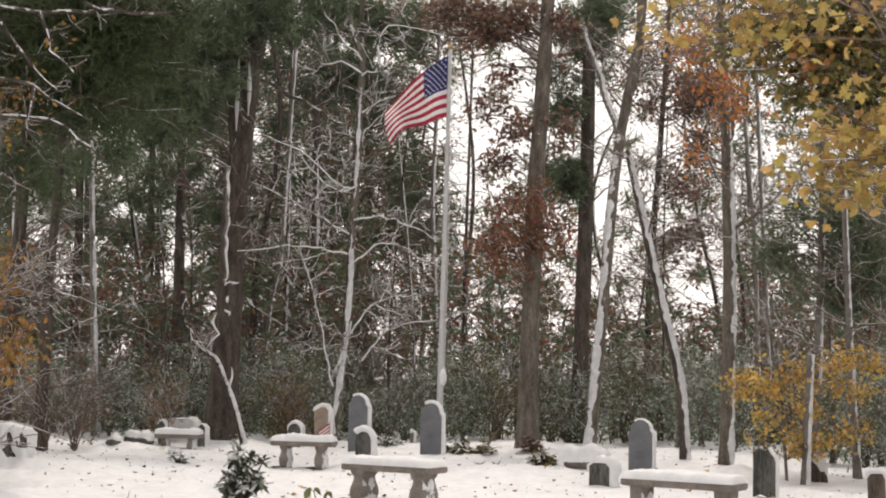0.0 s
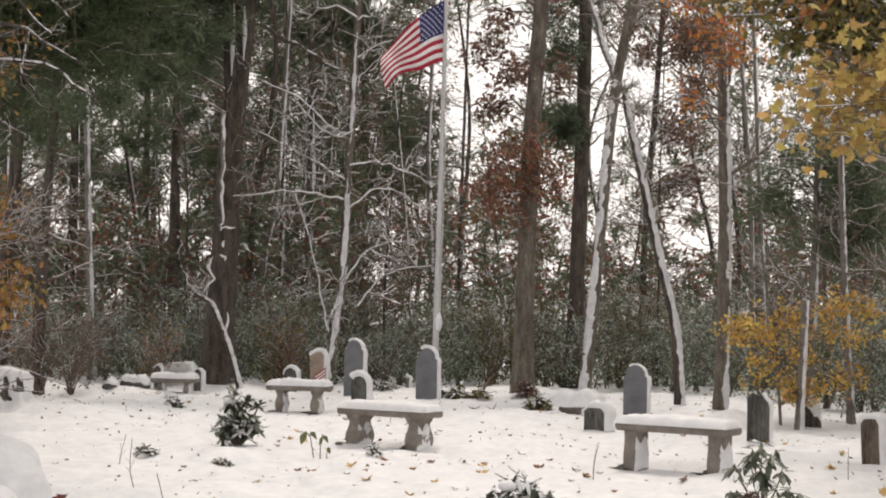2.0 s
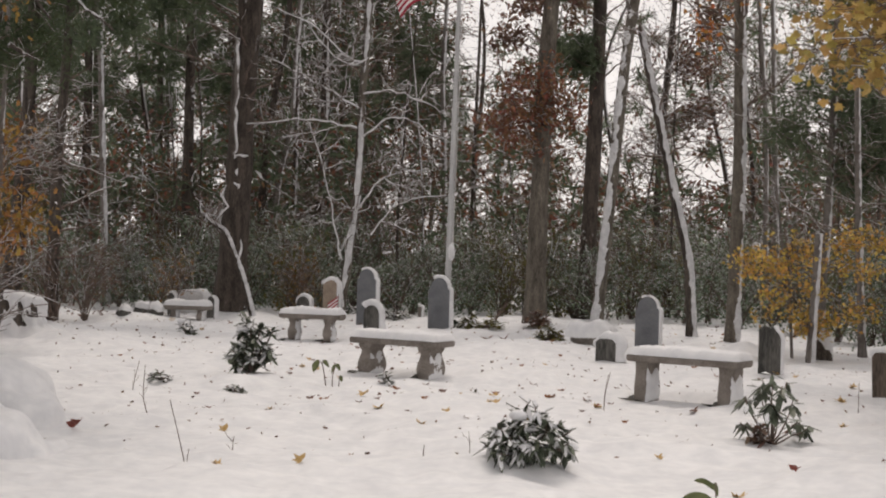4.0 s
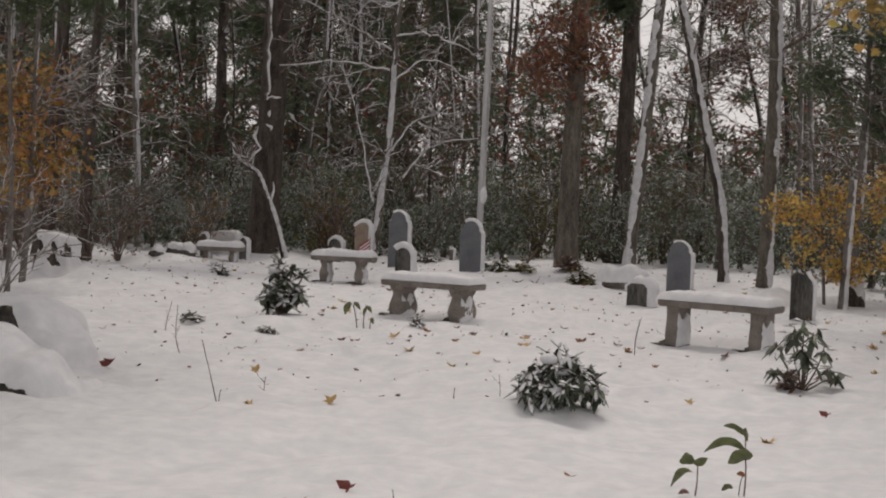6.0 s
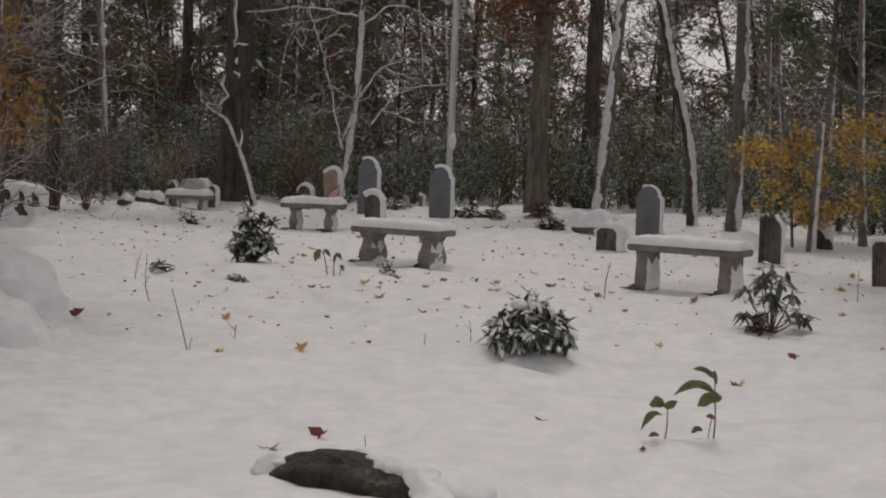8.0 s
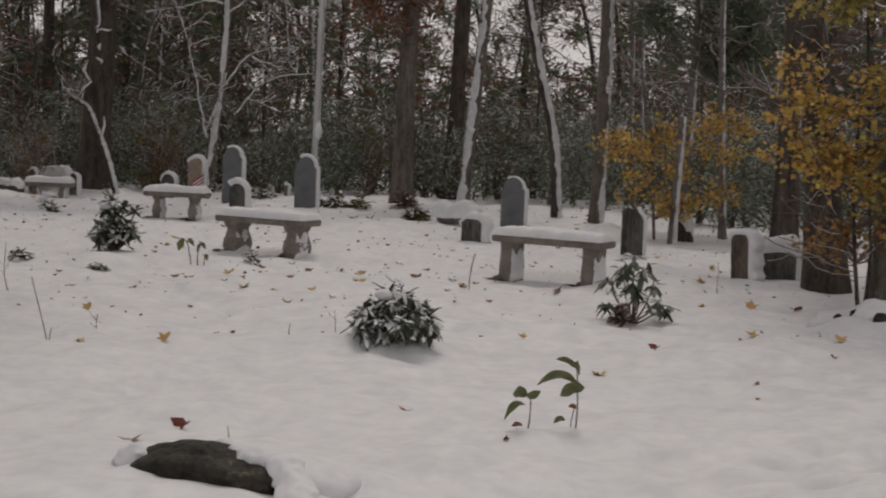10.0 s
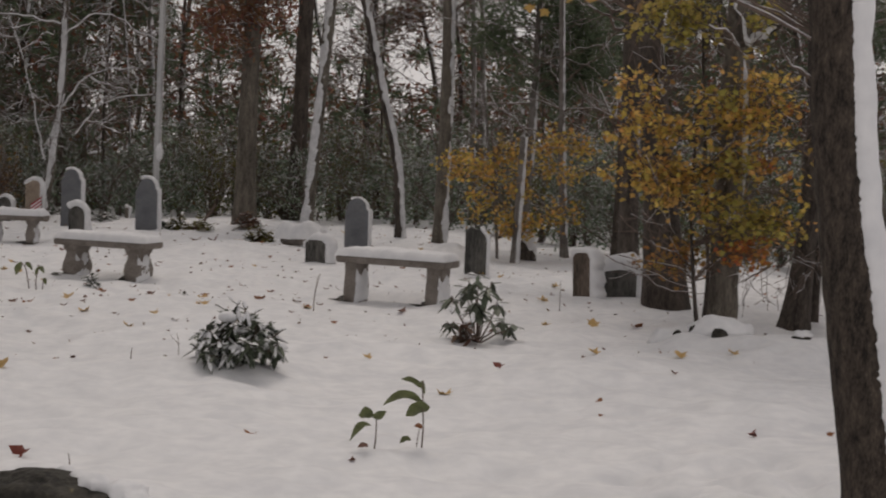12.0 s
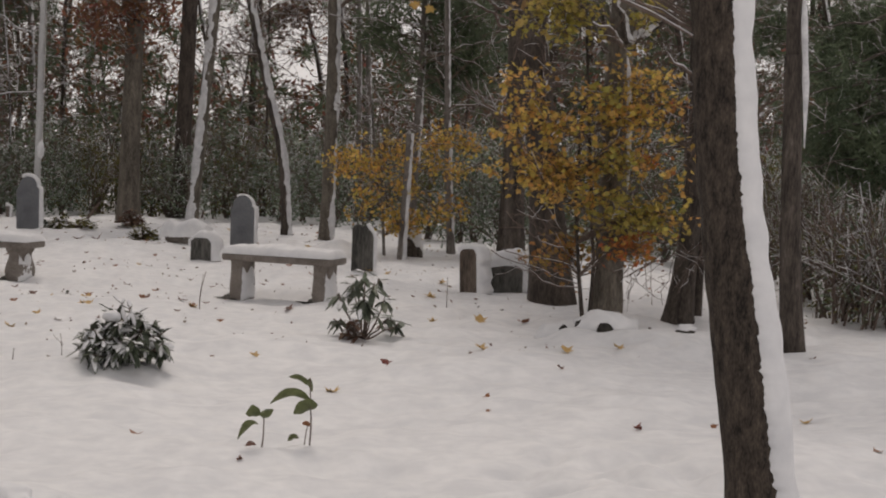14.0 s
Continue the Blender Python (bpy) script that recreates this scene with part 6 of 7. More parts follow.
def burrow_rock():
    """A dark wet rock that shows through a gap in the snow."""
    x, y = HOLE
    g = empty("exposed_rock", pose(x, y, float(gz(x, y)) - 0.02, 0, 0, -32), "dark wet rock showing through a gap in the snow", "rock")
    bm = lump_mesh((0.415, 0.17, 0.13), 26, 0.16, 5)
    bmesh.ops.translate(bm, verts=bm.verts[:], vec=(-0.03, 0, 0))
    for v in bm.verts:
        if v.co.z > 0.0:
            v.co.z *= 1.0 - 0.25 * max(0.0, v.co.x) / 0.44
        v.co += v.co.normalized() * 0.012 * (noise.noise(v.co * 9) + 0.7 * noise.noise(v.co * 21) + 0.35 * noise.noise(v.co * 47))
    bm_part("stone", bm, ROCK, g, smooth=True)
    bm = lump_mesh((0.46, 0.24, 0.10), 41, 0.15)
    bmesh.ops.translate(bm, verts=bm.verts[:], vec=(0.08, 0.24, -0.04))
    bm_part("snow", bm, SNOW, g, "snow bank behind the rock", smooth=True)
    # puffs of snow that hang over the rock's rim and close it in at both ends
    rng = np.random.default_rng(540)
    line = smooth_line([(-0.47, 0.0, 0.0), (-0.38, 0.03, 0.03), (-0.24, 0.11, 0.06), (-0.10, 0.10, 0.095), (0.03, 0.06, 0.11), (0.15, 0.02, 0.10), (0.26, 0.0, 0.075), (0.36, -0.02, 0.04), (0.43, -0.05, 0.0), (0.45, -0.09, -0.04)], 30)
    wide = np.interp(np.linspace(0, 1, 30), [0, 0.1, 0.22, 0.4, 0.6, 0.8, 1], [0.07, 0.055, 0.03, 0.032, 0.05, 0.07, 0.07])
    bm = bmesh.new()
    for q, (c, r) in enumerate(zip(line, wide)):
        puff = lump_mesh((r * rng.uniform(0.85, 1.35), r * rng.uniform(0.9, 1.4), r * rng.uniform(0.55, 0.9)), 50 + q, 0.45, 3)
        bmesh.ops.translate(puff, verts=puff.verts[:], vec=c + rng.normal(size=3) * (0.012, 0.012, 0.008))
        me = bpy.data.meshes.new("puff")
        puff.to_mesh(me)
        puff.free()
        bm.from_mesh(me)
        bpy.data.meshes.remove(me)
    lip = bm_part("snow", bm, SNOW, g, "lip of snow over the rock", smooth=True)
    blend = lip.modifiers.new("blend", "REMESH")
    blend.mode, blend.voxel_size, blend.use_smooth_shade = "VOXEL", 0.013, True


burrow_rock()


def flagpole():
    base, tip = [(-0.05, 25.40, -0.10), (0.05, 25.40, 6.19)]
    x, y = base[0], base[1]
    g = empty("flagpole", pose(x, y, float(gz(x, y))), "tall pale metal flagpole flying a flag", "flagpole")
    b = np.array([x, y, float(gz(x, y))])
    P = np.linspace(np.array(base) - b, np.array(tip) - b, 12)[None]
    part("pole", *tubes(P, np.linspace(0.052, 0.028, 12)[None], 16), METAL, g, smooth=True)
    top = Vector(P[0, -1])
    bm = bmesh.new()
    bmesh.ops.create_uvsphere(bm, u_segments=12, v_segments=8, radius=0.045, matrix=Matrix.Translation(top + Vector((0, 0, 0.03))))
    bm_part("finial", bm, GILT, g, "gilt ball")
    lump = lump_mesh((0.05, 0.05, 0.14), 31, 0.3)
    bmesh.ops.translate(lump, verts=lump.verts[:], vec=Vector(P[0, 0].tolist()).lerp(top, 0.20) + Vector((0.035, -0.02, 0)))
    bm_part("snow", lump, SNOW, g, "lump of snow on the halyard cleat", smooth=True)
    rope = np.stack([P[0, 2:-1] + np.array([0.055, -0.03, 0])])
    part("halyard", *tubes(rope, np.full((1, rope.shape[1]), 0.005), 4), WHITE_PAINT, g)
    # the cloth hangs from the top and streams to one side, drooping at its end
    nu, L, Hh = 60, 1.35, 0.95
    dz = (tip[2] - base[2])
    hoist = [np.array(P[0, -1]) + (np.array(P[0, 0]) - np.array(P[0, -1])) * s for s in ((0.10) / dz, (0.10 + Hh) / dz)]

    def cloth(u, v):
        e = hoist[0] * (1 - v) + hoist[1] * v
        run = L * u
        x_ = -0.03 - run * 0.69 * (1 - 0.06 * v) - 0.03 * math.sin(u * 7 + v * 3) * u
        z_ = -run * (0.66 - 0.36 * v) * (0.55 + 0.45 * u)
        y_ = 0.20 * math.sin(u * 9.5 + v * 3.5) * (0.2 + u) - 0.15 * u
        z_ += 0.05 * math.sin(u * 9 + 1 + 1.5 * v) * u
        return e + np.array([x_, y_, z_])

    def sheet(u0, u1, v0, v1, nu_, nv_, lift=0.0):
        V = [cloth(u, v) + np.array([0, -lift, 0]) for v in np.linspace(v0, v1, nv_) for u in np.linspace(u0, u1, nu_)]
        i = np.arange(nu_ * nv_).reshape(nv_, nu_)
        return np.array(V), np.stack([i[:-1, :-1], i[:-1, 1:], i[1:, 1:], i[1:, :-1]], -1).reshape(-1, 4)

    flag = part("flag", *sheet(0, 1, 0, 1, 2, 2), WHITE_PAINT, g, "cloth flag with stripes and a starred canton")
    flag.data.clear_geometry()
    V, F = sheet(0, 0.4, 0, 7 / 13, 24, 9)
    flag.data.from_pydata([tuple(map(float, v)) for v in V], [], [tuple(q) for q in F.tolist()])
    flag.data.materials.clear()
    flag.data.materials.append(BLUE_CLOTH)
    flag.data.polygons.foreach_set("use_smooth", np.ones(len(flag.data.polygons), dtype=bool))
    for s in range(13):
        u0 = 0.4 if s < 7 else 0.0
        part("stripe", *sheet(u0, 1, s / 13, (s + 1) / 13, int(nu * (1 - u0)), 3), RED_CLOTH if s % 2 == 0 else WHITE_PAINT, flag, smooth=True)
    for row in range(9):
        for c in range(6 if row % 2 == 0 else 5):
            u, v = (0.035 + 0.066 * c + (0.033 if row % 2 else 0)), (row + 1) / 10 * 7 / 13
            for lift in (0.006, -0.006):
                q = cloth(u, v) + np.array([0, -lift, 0])
                a = np.linspace(0, 2 * np.pi, 11)[:-1] + np.pi / 2
                r = np.where(np.arange(10) % 2 == 0, 0.019, 0.008)
                ring = np.stack([q[0] + np.cos(a) * r, np.full(10, q[1]), q[2] + np.sin(a) * r], 1)
                part("star", np.vstack([q[None], ring]), np.array([(0, i + 1, (i + 1) % 10 + 1) for i in range(10)]), WHITE_PAINT, flag)


flagpole()


def small_flag(x, y):
    g = set_at("small_flag", x, y, 0, "little striped flag on a stick beside a headstone", "flag")
    part("stick", *tubes(np.array([[(0, 0, -0.05), (0, 0, 0.2), (0, 0, 0.45)]], float), np.full((1, 3), 0.005), 6), TWIG, g)
    n = 8
    for s in range(7):
        u = np.linspace(0, 1, n)
        V = np.concatenate([np.stack([-u * 0.16 - 0.004, 0.012 * np.sin(u * 6), 0.42 - u * 0.12 - (s + d) * 0.026], 1) for d in (0, 1)])
        part("stripe", V, np.stack([np.arange(n - 1), np.arange(1, n), np.arange(n + 1, 2 * n), np.arange(n, 2 * n - 1)], 1), RED_CLOTH if s % 2 == 0 else WHITE_PAINT, g)


small_flag(-1.74, 26.00)

# ---- plants in the snow ----
def leafy_bush(x, y, h, r, stems, leaves, size, label, seed, snow=0.3, shape=LONG, leaf=DEEP_GREEN, up=0.7, name="evergreen_bush", heap=0.0, hang=(-0.9, 0.5), broad=0.16, ragged=0.6):
    """Whorls of long leaves at the ends of short stems, with snow lying on them."""
    rng = np.random.default_rng(600 + seed)
    g = empty(name, pose(x, y, float(gz(x, y))), label, "bush")
    d = unit(np.stack([rng.normal(size=stems) * r, rng.normal(size=stems) * r, rng.uniform(0.3, 1.0, stems) * h * up * 1.4], 1))
    ext = np.sqrt(1 / ((d[:, 0] ** 2 + d[:, 1] ** 2) / r ** 2 + d[:, 2] ** 2 / h ** 2)) * rng.uniform(ragged, 1.0, stems)
    tip = d * ext[:, None]
    s = np.linspace(0, 1, 5)[None, :, None]
    P = tip[:, None] * s ** np.array([0.9, 0.9, 1.2]) + rng.normal(size=(stems, 5, 3)) * 0.006
    part("twigwork", *tubes(P, np.linspace(0.008, 0.004, 5)[None].repeat(stems, 0), 5), TWIG, g)
    V, F, SV, SF = [], [], [], []
    o = 0
    for i in range(stems):
        m = leaves
        a = rng.uniform(0, 2 * np.pi) + np.arange(m) * 2.4
        droop = rng.uniform(*hang, m)
        way = unit(np.stack([np.cos(a), np.sin(a), droop], 1) + d[i] * 0.3)
        L = size * rng.uniform(0.65, 1.15, m)
        side = unit(np.cross(way, (0, 0, 1.0))) * (L * broad)[:, None]
        nrm = np.cross(side, way)
        b = tip[i] - d[i] * rng.uniform(0, 0.06, m)[:, None]
        for q in range(m):
            w0 = way[q] * L[q]
            dn = np.array([0, 0, -0.18 * L[q]])
            pts = [b[q], b[q] + w0 * 0.35 + side[q] * 1.25 + dn * 0.1, b[q] + w0 * 0.78 + side[q] + dn * 0.55, b[q] + w0 + dn, b[q] + w0 * 0.78 - side[q] + dn * 0.55, b[q] + w0 * 0.35 - side[q] * 1.25 + dn * 0.1, b[q] + w0 * 0.55 + dn * 0.6]
            V += pts
            F += [(o + 6, o + e, o + (e + 1) % 6) for e in range(6)]
            if rng.random() < snow:
                up_ = np.array([0, 0, 0.006])
                k = len(SV)
                c = b[q] + w0 * 0.55 + dn * 0.45
                SV += [c + (p - c) * 0.85 + up_ for p in pts[:6]] + [c + np.array([0, 0, 0.02])]
                SF += [(k + 6, k + e, k + (e + 1) % 6) for e in range(6)]
            o += 7
    part("foliage", V, np.array(F), leaf, g)
    if SV:
        part("snow_dusting", SV, np.array(SF), SNOW, g, "snow lying on the leaves")
    for q in range(int(heap)):
        bm = lump_mesh((0.06, 0.05, 0.035) if q == 0 else (0.03 + 0.03 * rng.random(), 0.035, 0.022), seed * 9 + q, 0.35, 2)
        c = tip[rng.integers(stems)] if q else np.array([-0.08, -0.08, h * 0.78])
        bmesh.ops.translate(bm, verts=bm.verts[:], vec=Vector(c.tolist()) * 0.95)
        bm_part("snow", bm, SNOW, g, "pillow of snow on the bush", smooth=True)
    return g


leafy_bush(0.54, 10.85, 0.38, 0.31, 86, 10, 0.105, "round evergreen bush with snow-laden leaves", 1, 0.6, heap=13, hang=(-2.4, 0.9), broad=0.135)
leafy_bush(-1.99, 16.70, 0.60, 0.30, 48, 9, 0.125, "upright evergreen bush with dark leaves", 2, 0.38, heap=4, ragged=0.4, up=0.85, hang=(-1.2, 0.8), broad=0.17)
leafy_bush(2.46, 12.56, 0.60, 0.36, 17, 7, 0.14, "open broad-leaved bush with drooping leaves", 3, 0.12, up=0.95, hang=(-1.7, 0.1), broad=0.14, ragged=0.72)
leafy_bush(2.38, 12.50, 0.16, 0.13, 9, 6, 0.10, "low reddish leaves at the foot of the bush", 17, 0.1, leaf=MAROON)
leafy_bush(-1.99, 15.57, 0.10, 0.11, 8, 5, 0.09, "small half-buried evergreen sprig", 4, 0.3)
leafy_bush(-2.82, 16.41, 0.12, 0.16, 10, 5, 0.09, "low leafy sprig in the snow", 5, 0.4)
leafy_bush(-3.58, 22.78, 0.25, 0.13, 14, 6, 0.10, "small bush before a stone bench", 6, 0.45, heap=1)
leafy_bush(-0.59, 16.32, 0.13, 0.09, 7, 6, 0.09, "green sprig by the bench leg", 7, 0.4)
leafy_bush(2.74, 12.87, 0.10, 0.06, 5, 5, 0.07, "tiny green sprig dusted with snow", 8, 0.6)
leafy_bush(0.49, 25.31, 0.24, 0.40, 40, 8, 0.12, "low green bush at the wood's edge", 9, 0.3, leaf=OLIVE)
leafy_bush(0.10, 25.78, 0.24, 0.30, 30, 8, 0.12, "low green bush at the wood's edge", 10, 0.35)
leafy_bush(1.40, 23.34, 0.26, 0.24, 24, 7, 0.12, "dry reddish low bush by the woods", 11, 0.2, leaf=OLIVE)
leafy_bush(1.36, 25.53, 0.26, 0.24, 24, 7, 0.12, "dry reddish low bush by the woods", 12, 0.2, leaf=MAROON)
leafy_bush(-1.63, 28.36, 0.22, 0.22, 22, 6, 0.10, "pale snow-covered low bush", 13, 0.8)
leafy_bush(-0.88, 27.47, 0.22, 0.3, 26, 6, 0.10, "pale snow-covered low bush", 14, 0.7)
leafy_bush(-3.55, 27.44, 0.2, 0.4, 30, 6, 0.10, "pale snow-covered low bush", 15, 0.7)
leafy_bush(0.27, 15.76, 0.12, 0.1, 8, 5, 0.08, "small sprig in the snow", 16, 0.6)


def seedling(x, y, stems, leaves, label, seed):
    """Thin stems with a few broad leaves; stems and leaves in centimetres across and up from the foot."""
    rng = np.random.default_rng(700 + seed)
    g = empty("seedling", pose(x, y, float(gz(x, y))), label, "seedling")
    for line, r in stems:
        P = smooth_line([(a / 100, 0.0, b / 100 - (0.03 if b == 0 else 0)) for a, b in line], 9)[None]
        part("stem", *tubes(P, np.linspace(r, r * 0.7, 9)[None], 6), TWIG, g)
    for b, tip, arch, half, material in leaves:
        b, tip = np.array([b[0], 0, b[1]]) / 100, np.array([tip[0], rng.uniform(-3, 1), tip[1]]) / 100
        run = tip - b
        side = unit(np.cross(run, (0, 1.0, 0))) * 0.9 + np.array([0, rng.uniform(0.35, 0.65), 0.1])
        side = unit(side) * half / 100
        fold = unit(np.cross(run, side)) * half / 100
        V, F, m = [], [], 9
        for i in range(m):
            f = i / (m - 1)
            w = math.sin(math.pi * (0.03 + 0.95 * f ** 0.85)) ** 0.75
            mid = b + run * f + np.array([0, 0, arch / 100]) * 4 * f * (1 - f)
            wav = 0.18 * math.sin(f * 9 + seed)
            V += [mid - side * w - fold * (0.3 + wav) * w, mid - side * w * 0.5 - fold * 0.1 * w, mid, mid + side * w * 0.5 - fold * 0.1 * w, mid + side * w - fold * (0.3 - wav) * w]
        for i in range(m - 1):
            F += [(5 * i + q, 5 * i + q + 1, 5 * i + q + 6, 5 * i + q + 5) for q in range(4)]
        part("leaf", V, np.array(F), material, g, smooth=True)


G = FRESH_GREEN
seedling(1.33, 8.15, [([(0, 0), (0.6, 10), (0, 22), (-0.4, 34)], 0.0045), ([(-2.8, 0), (-2, 5), (-1, 10)], 0.003)],
         [((-0.5, 30), (-11.2, 34.4), 1.5, 2.1, G), ((-1.2, 33.5), (0.9, 27), 1.5, 1.7, G), ((0, 22.7), (-20, 21), 4.5, 3.0, G), ((3.6, 20.5), (-8.7, 16.5), 1.0, 4.4, G),
          ((0, 9.8), (-3.8, 11), 0.5, 1.6, BROWN_LEAF), ((-5.4, 4), (-11, 2.2), 1.0, 2.2, G)], "broad-leaved seedling standing in the snow", 1)
seedling(1.075, 8.05, [([(0, 0), (1.0, 6), (1.1, 16)], 0.0042)],
         [((-1.2, 16), (-8.2, 17.2), 1.0, 3.6, G), ((-1.2, 16), (5.6, 18.8), -0.5, 2.2, G), ((-1.0, 16), (-5.2, 20), 0.5, 1.7, G), ((-1.4, 11.5), (-11.8, 4.2), 3.5, 2.5, G), ((-2.5, 1.2), (-8, 0.6), 0.8, 1.6, MAROON)],
         "smaller broad-leaved seedling in the snow", 2)
seedling(-1.18, 16.15, [([(0, 0), (-2, 10), (-4, 20), (-8, 25)], 0.006), ([(-4, 20), (-3.5, 25), (2, 19)], 0.004), ([(6, 0), (6, 10), (9, 21)], 0.006), ([(12, 0), (12.5, 6), (13, 10)], 0.005)],
         [((-8, 25.5), (-12.5, 13), 0.5, 3.6, G), ((-4, 25), (2.5, 18), 1.5, 2.2, G), ((9, 21.5), (13.5, 15), 1.5, 2.2, G), ((9, 21.5), (5, 12), 1.0, 1.8, G), ((13, 10.5), (15.5, 4), 1.0, 2.0, G)],
         "drooping broad-leaved stems edged with snow", 3)


def stick(x, y, pts, r, label, seed, twigs=0):
    rng = np.random.default_rng(800 + seed)
    g = empty("dry_stalk", pose(x, y, float(gz(x, y))), label, "stalk", "dry stalks")
    P = smooth_line(pts, 9)[None]
    R = np.linspace(r, r * 0.6, 9)[None]
    part("stem", *tubes(P, R, 5), TWIG, g)
    if twigs:
        part("twigwork", *tubes(*sprout(P, R, twigs, 0.12, rng, n=4, rmin=0.0015), 4), TWIG, g)


stick(-1.67, 10.72, [(0, 0, -0.03), (-0.05, 0, 0.18), (-0.12, 0, 0.45)], 0.0045, "leaning dry stalk in a snow mound", 1)
stick(-1.67, 10.72, [(0, 0, -0.03), (0.0, 0, 0.06), (0.01, 0, 0.13)], 0.004, "short dry stalk poking from the snow", 2)
stick(-2.40, 13.39, [(0, 0, -0.03), (-0.05, 0, 0.16), (-0.04, 0, 0.42)], 0.0045, "dry twiggy stalk standing in snow", 3, 6)
stick(-2.89, 15.23, [(0, 0, -0.03), (0.02, 0, 0.1), (0.06, 0, 0.27)], 0.004, "dry twiggy stalk standing in snow", 4, 3)
stick(1.35, 14.33, [(0, 0, -0.03), (0.01, 0, 0.15), (0.05, 0, 0.33)], 0.0045, "dry stalk near the benches", 5)
stick(0.16, 11.26, [(0, 0, -0.03), (0.0, 0, 0.06), (-0.01, 0, 0.15)], 0.003, "short dry stalk poking from the snow", 6, 2)
stick(-0.15, 11.04, [(0, 0, -0.03), (0.0, 0, 0.03), (0.005, 0, 0.08)], 0.004, "short dry stalk poking from the snow", 7)
stick(-0.38, 7.90, [(0, 0, -0.03), (0.0, 0, 0.02), (-0.005, 0, 0.06)], 0.003, "short dry stalk poking from the snow", 8)
stick(3.54, 14.33, [(0, 0, -0.03), (0.0, 0, 0.1), (0.0, 0, 0.27)], 0.004, "thin dry stalk poking from the snow", 9)
stick(1.36, 14.41, [(0, 0, -0.03), (0.0, 0, 0.1), (0.03, 0, 0.3)], 0.003, "thin dry stalk poking from the snow", 10)
stick(-1.48, 11.52, [(0, 0, -0.03), (0.0, 0, 0.04), (0.01, 0, 0.10)], 0.003, "short dry stalk poking from the snow", 11, 4)
stick(0.73, 27.47, [(0, 0, -0.03), (0.1, 0, 0.12), (0.22, 0, 0.28)], 0.03, "broken branch end sticking up, snow on it", 12)


def brush_left(x, y):
    """Snowy twigs that reach in over the boulders."""
    rng = np.random.default_rng(820)
    g = empty("bare_shrub", pose(x, y, float(gz(x, y))), "bare shrub with thin arching snow-lined twigs", "shrub")
    P = np.stack([smooth_line([(0, 0, -0.05), (dx * 0.35, 0.1, h), (dx, 0.15, h + dz)], 9) for dx, h, dz in ((1.5, 0.55, 0.15), (1.3, 0.75, -0.2), (0.5, 0.9, 0.5), (0.2, 1.1, 0.7), (-0.3, 1.0, 0.6), (1.0, 0.5, 0.0))])
    R = np.linspace(0.009, 0.003, 9)[None].repeat(len(P), 0)
    a = sprout(P, R, 34, 0.5, rng, angle=(20, 45), n=5, rmin=0.003)
    part("twigwork", *join([tubes(P, R, 5), tubes(*a, 4)]), TWIG, g)
    part("snow_lining", *join([tubes(*shade_of_snow(*q, 0.8, rng), 4) for q in ((P, R), a)]), SNOW_CRUST, g, "snow along the twigs")


brush_left(-4.99, 16.80)


# ---- fallen leaves ----
def leaf_kind(name, shape, material, label, curl):
    v, f = shape
    v = v.copy()
    v[:, 2] += curl * (v[:, 0] ** 2 - 0.3 * v[:, 1])
    ob = part(name, v, f, material)
    return tagged(ob, label, "leaf", "fallen leaves")


KINDS = {"y": leaf_kind("fallen_leaf", MAPLE, PALE_LEAF, "yellow maple leaf lying on the snow", 1.0), "r": leaf_kind("fallen_leaf", LOBED, RED_LEAF, "curled dark red leaf on the snow", 1.6),
         "b": leaf_kind("fallen_leaf", LOBED, BROWN_LEAF, "dry brown oak leaf on the snow", 0.7), "d": leaf_kind("fallen_leaf", LOBED, MAROON, "dark curled leaf sunk in the snow", 0.9)}
used = set()
lrng = np.random.default_rng(900)


def drop_leaf(kind, x, y, size, tip=20):
    src = KINDS[kind]
    m = pose(x, y, float(gz(x, y)) - 0.004 + size * 0.26 * math.sin(radians(tip)), tip, lrng.uniform(-15, 15), lrng.uniform(0, 360) if tip < 40 else lrng.uniform(-75, 75)) @ Matrix.Scale(size * 1.05, 4)
    if kind in used:
        ob = src.copy()
        scene.collection.objects.link(ob)
        ob.matrix_basis = m
    else:
        used.add(kind)
        src.matrix_basis = m


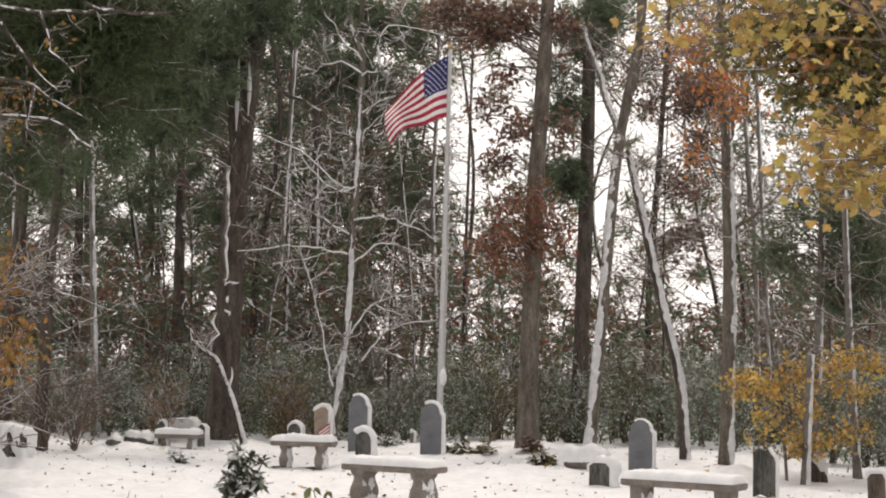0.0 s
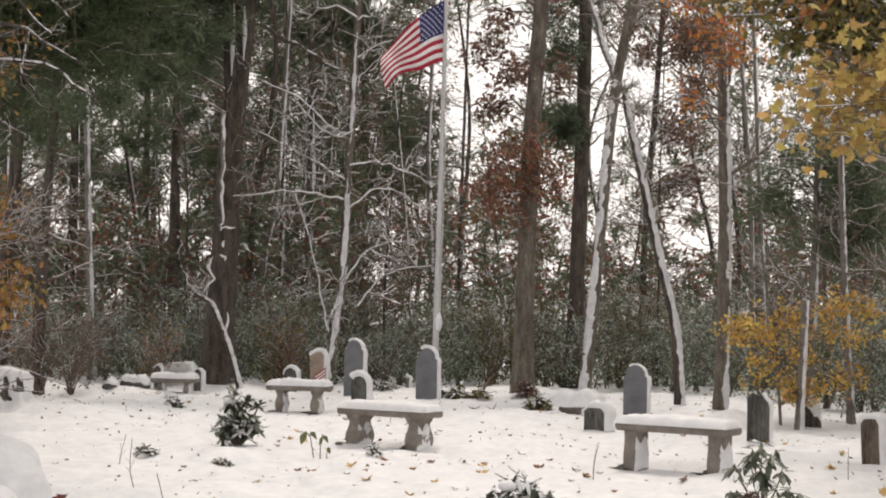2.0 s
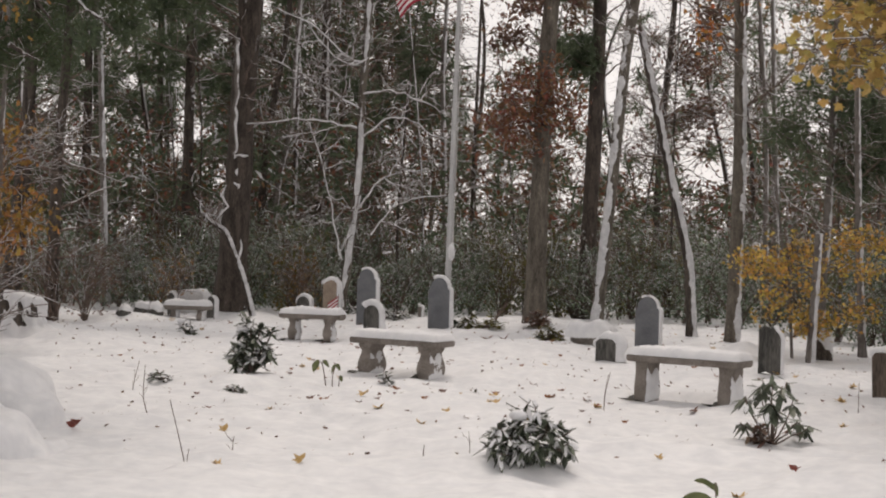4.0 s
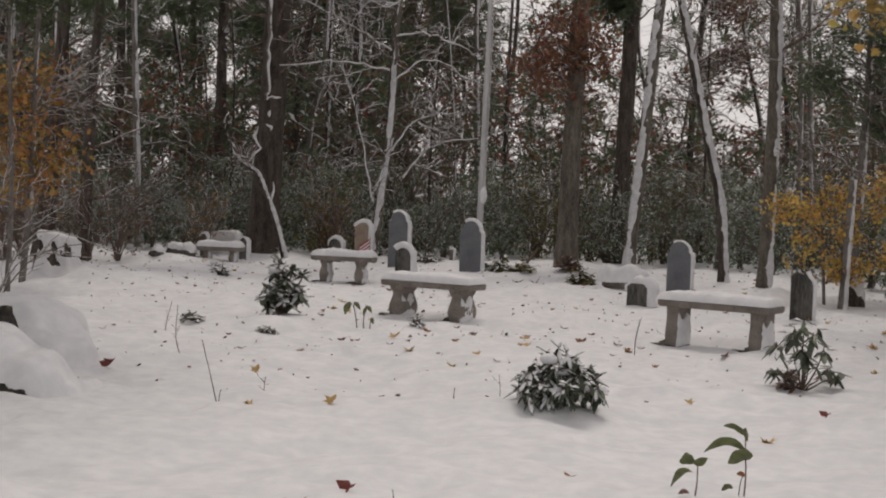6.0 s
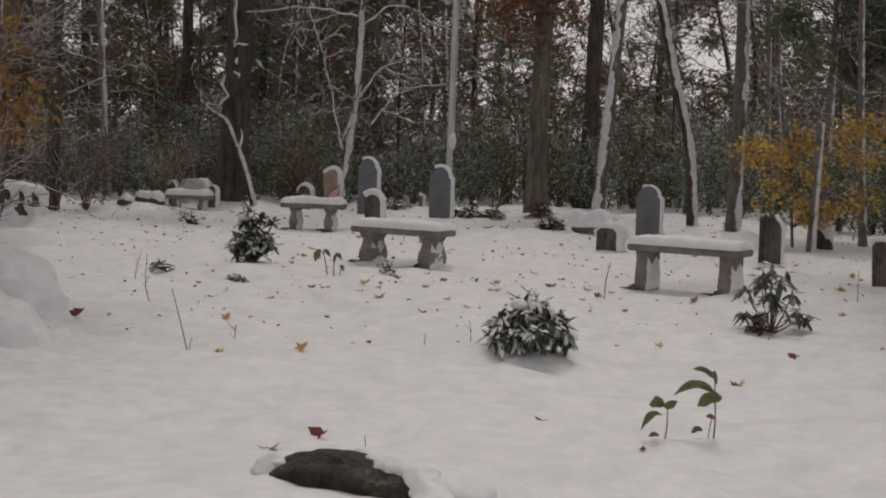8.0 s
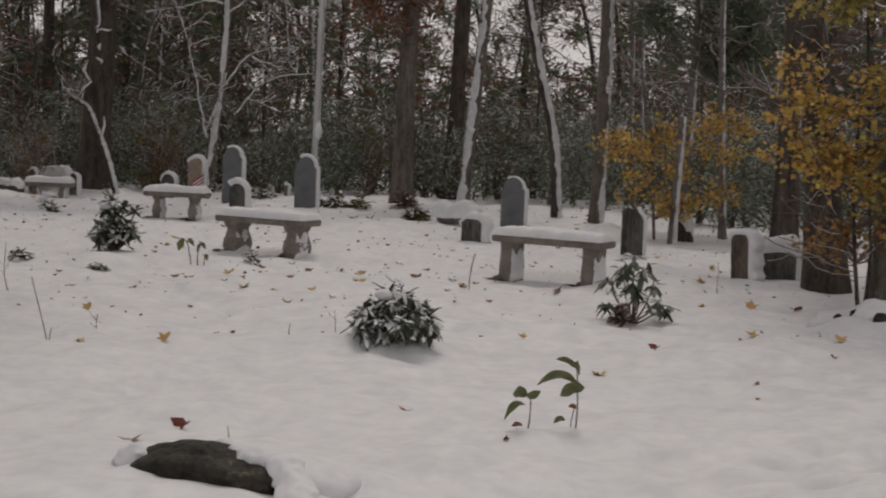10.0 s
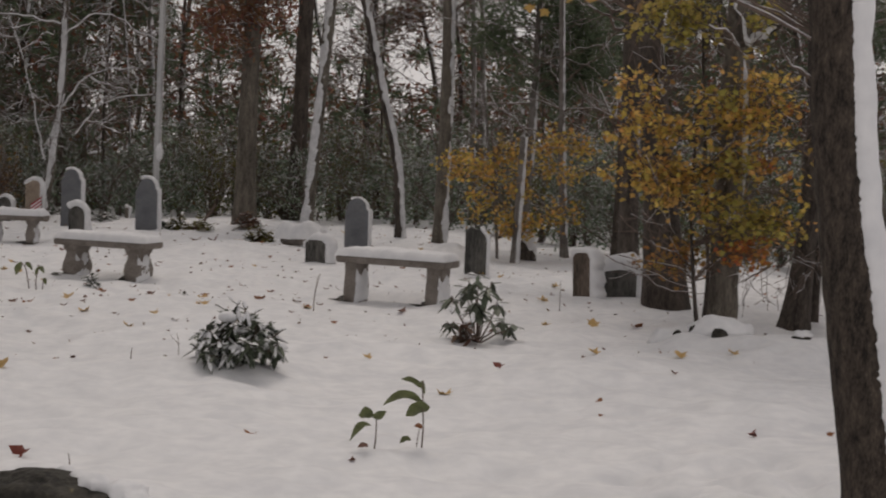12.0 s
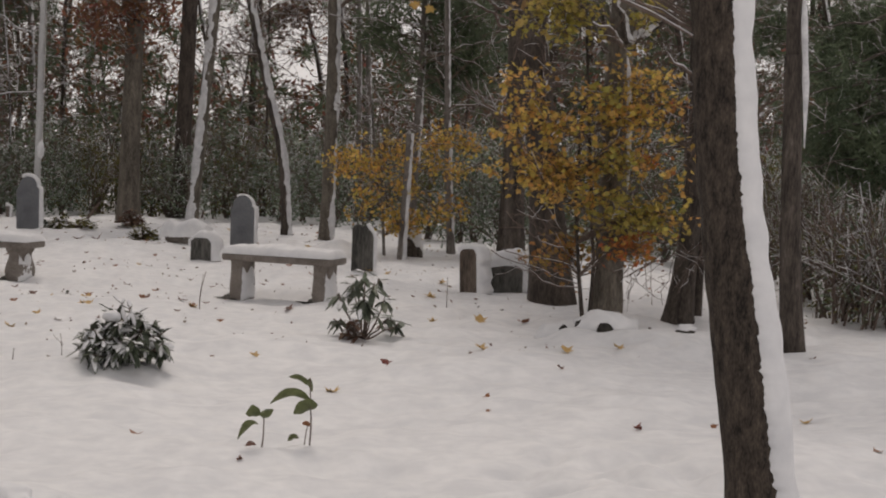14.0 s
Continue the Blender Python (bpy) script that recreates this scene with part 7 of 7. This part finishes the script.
for k, x, y, s, tip in [("r", -2.71, 12.21, 0.17, 70), ("r", -0.60, 8.00, 0.11, 65), ("b", -0.82, 7.68, 0.11, 8), ("y", -0.92, 10.54, 0.09, 60), ("y", -1.68, 12.59, 0.08, 60),
                        ("y", -0.74, 14.80, 0.11, 40), ("y", -0.58, 14.12, 0.10, 15), ("y", -0.21, 12.97, 0.09, 35), ("y", -1.50, 10.87, 0.08, 10), ("b", -0.66, 11.66, 0.08, 10),
                        ("b", 0.92, 15.18, 0.09, 60), ("y", 1.48, 11.56, 0.07, 40), ("r", 2.29, 10.84, 0.09, 60), ("y", 1.79, 10.14, 0.10, 8), ("b", 0.50, 8.54, 0.08, 10),
                        ("y", 0.42, 15.25, 0.10, 25), ("y", -0.01, 13.68, 0.08, 20), ("b", 0.51, 22.34, 0.18, 25), ("r", 0.74, 22.25, 0.14, 20), ("y", 1.30, 14.40, 0.09, 20),
                        ("r", 3.25, 8.65, 0.08, 40), ("d", 3.38, 10.49, 0.08, 40), ("y", 3.75, 11.52, 0.10, 40), ("y", 3.11, 11.52, 0.09, 40), ("y", 3.59, 13.37, 0.11, 50),
                        ("b", 2.60, 9.39, 0.05, 40), ("b", 2.68, 9.76, 0.07, 5), ("y", 3.55, 15.03, 0.12, 30), ("b", 4.04, 13.63, 0.14, 30), ("y", 4.97, 13.84, 0.09, 40),
                        ("y", 4.20, 11.65, 0.09, 30), ("b", 3.77, 8.80, 0.06, 60), ("y", 4.48, 9.06, 0.08, 15), ("b", 4.18, 7.65, 0.07, 15), ("d", 0.95, 7.88, 0.07, 10),
                        ("b", 0.44, 15.37, 0.10, 40), ("b", 1.30, 14.41, 0.10, 30), ("d", 2.15, 14.51, 0.12, 20), ("d", 5.53, 11.14, 0.06, 10)]:
    drop_leaf(k, x, y, s, tip)
for i in range(300):
    y = 13.0 + 14.0 * lrng.random() ** 0.8
    x = y * math.tan(radians(lrng.uniform(-13, 24)))
    drop_leaf("dbddbyddbd"[i % 10], x, y, lrng.uniform(0.04, 0.10), lrng.uniform(5, 50))


def litter(count):
    """Specks of leaf and bark on the snow, too small to count."""
    r = np.random.default_rng(950)
    y = 11 + 16.5 * r.random(count) ** 0.7
    x = y * np.tan(np.radians(r.uniform(-14, 27, count)))
    pos = np.stack([x, y, gz(x, y) + 0.008], 1)
    ob = part("leaf_litter", *scatter(*LOBED, pos, r.uniform(0.015, 0.055, count), r, 0.55), MAROON)
    tagged(ob, "specks of dead leaf and bark on the snow", "leaf litter", kind="stuff")


litter(1500)
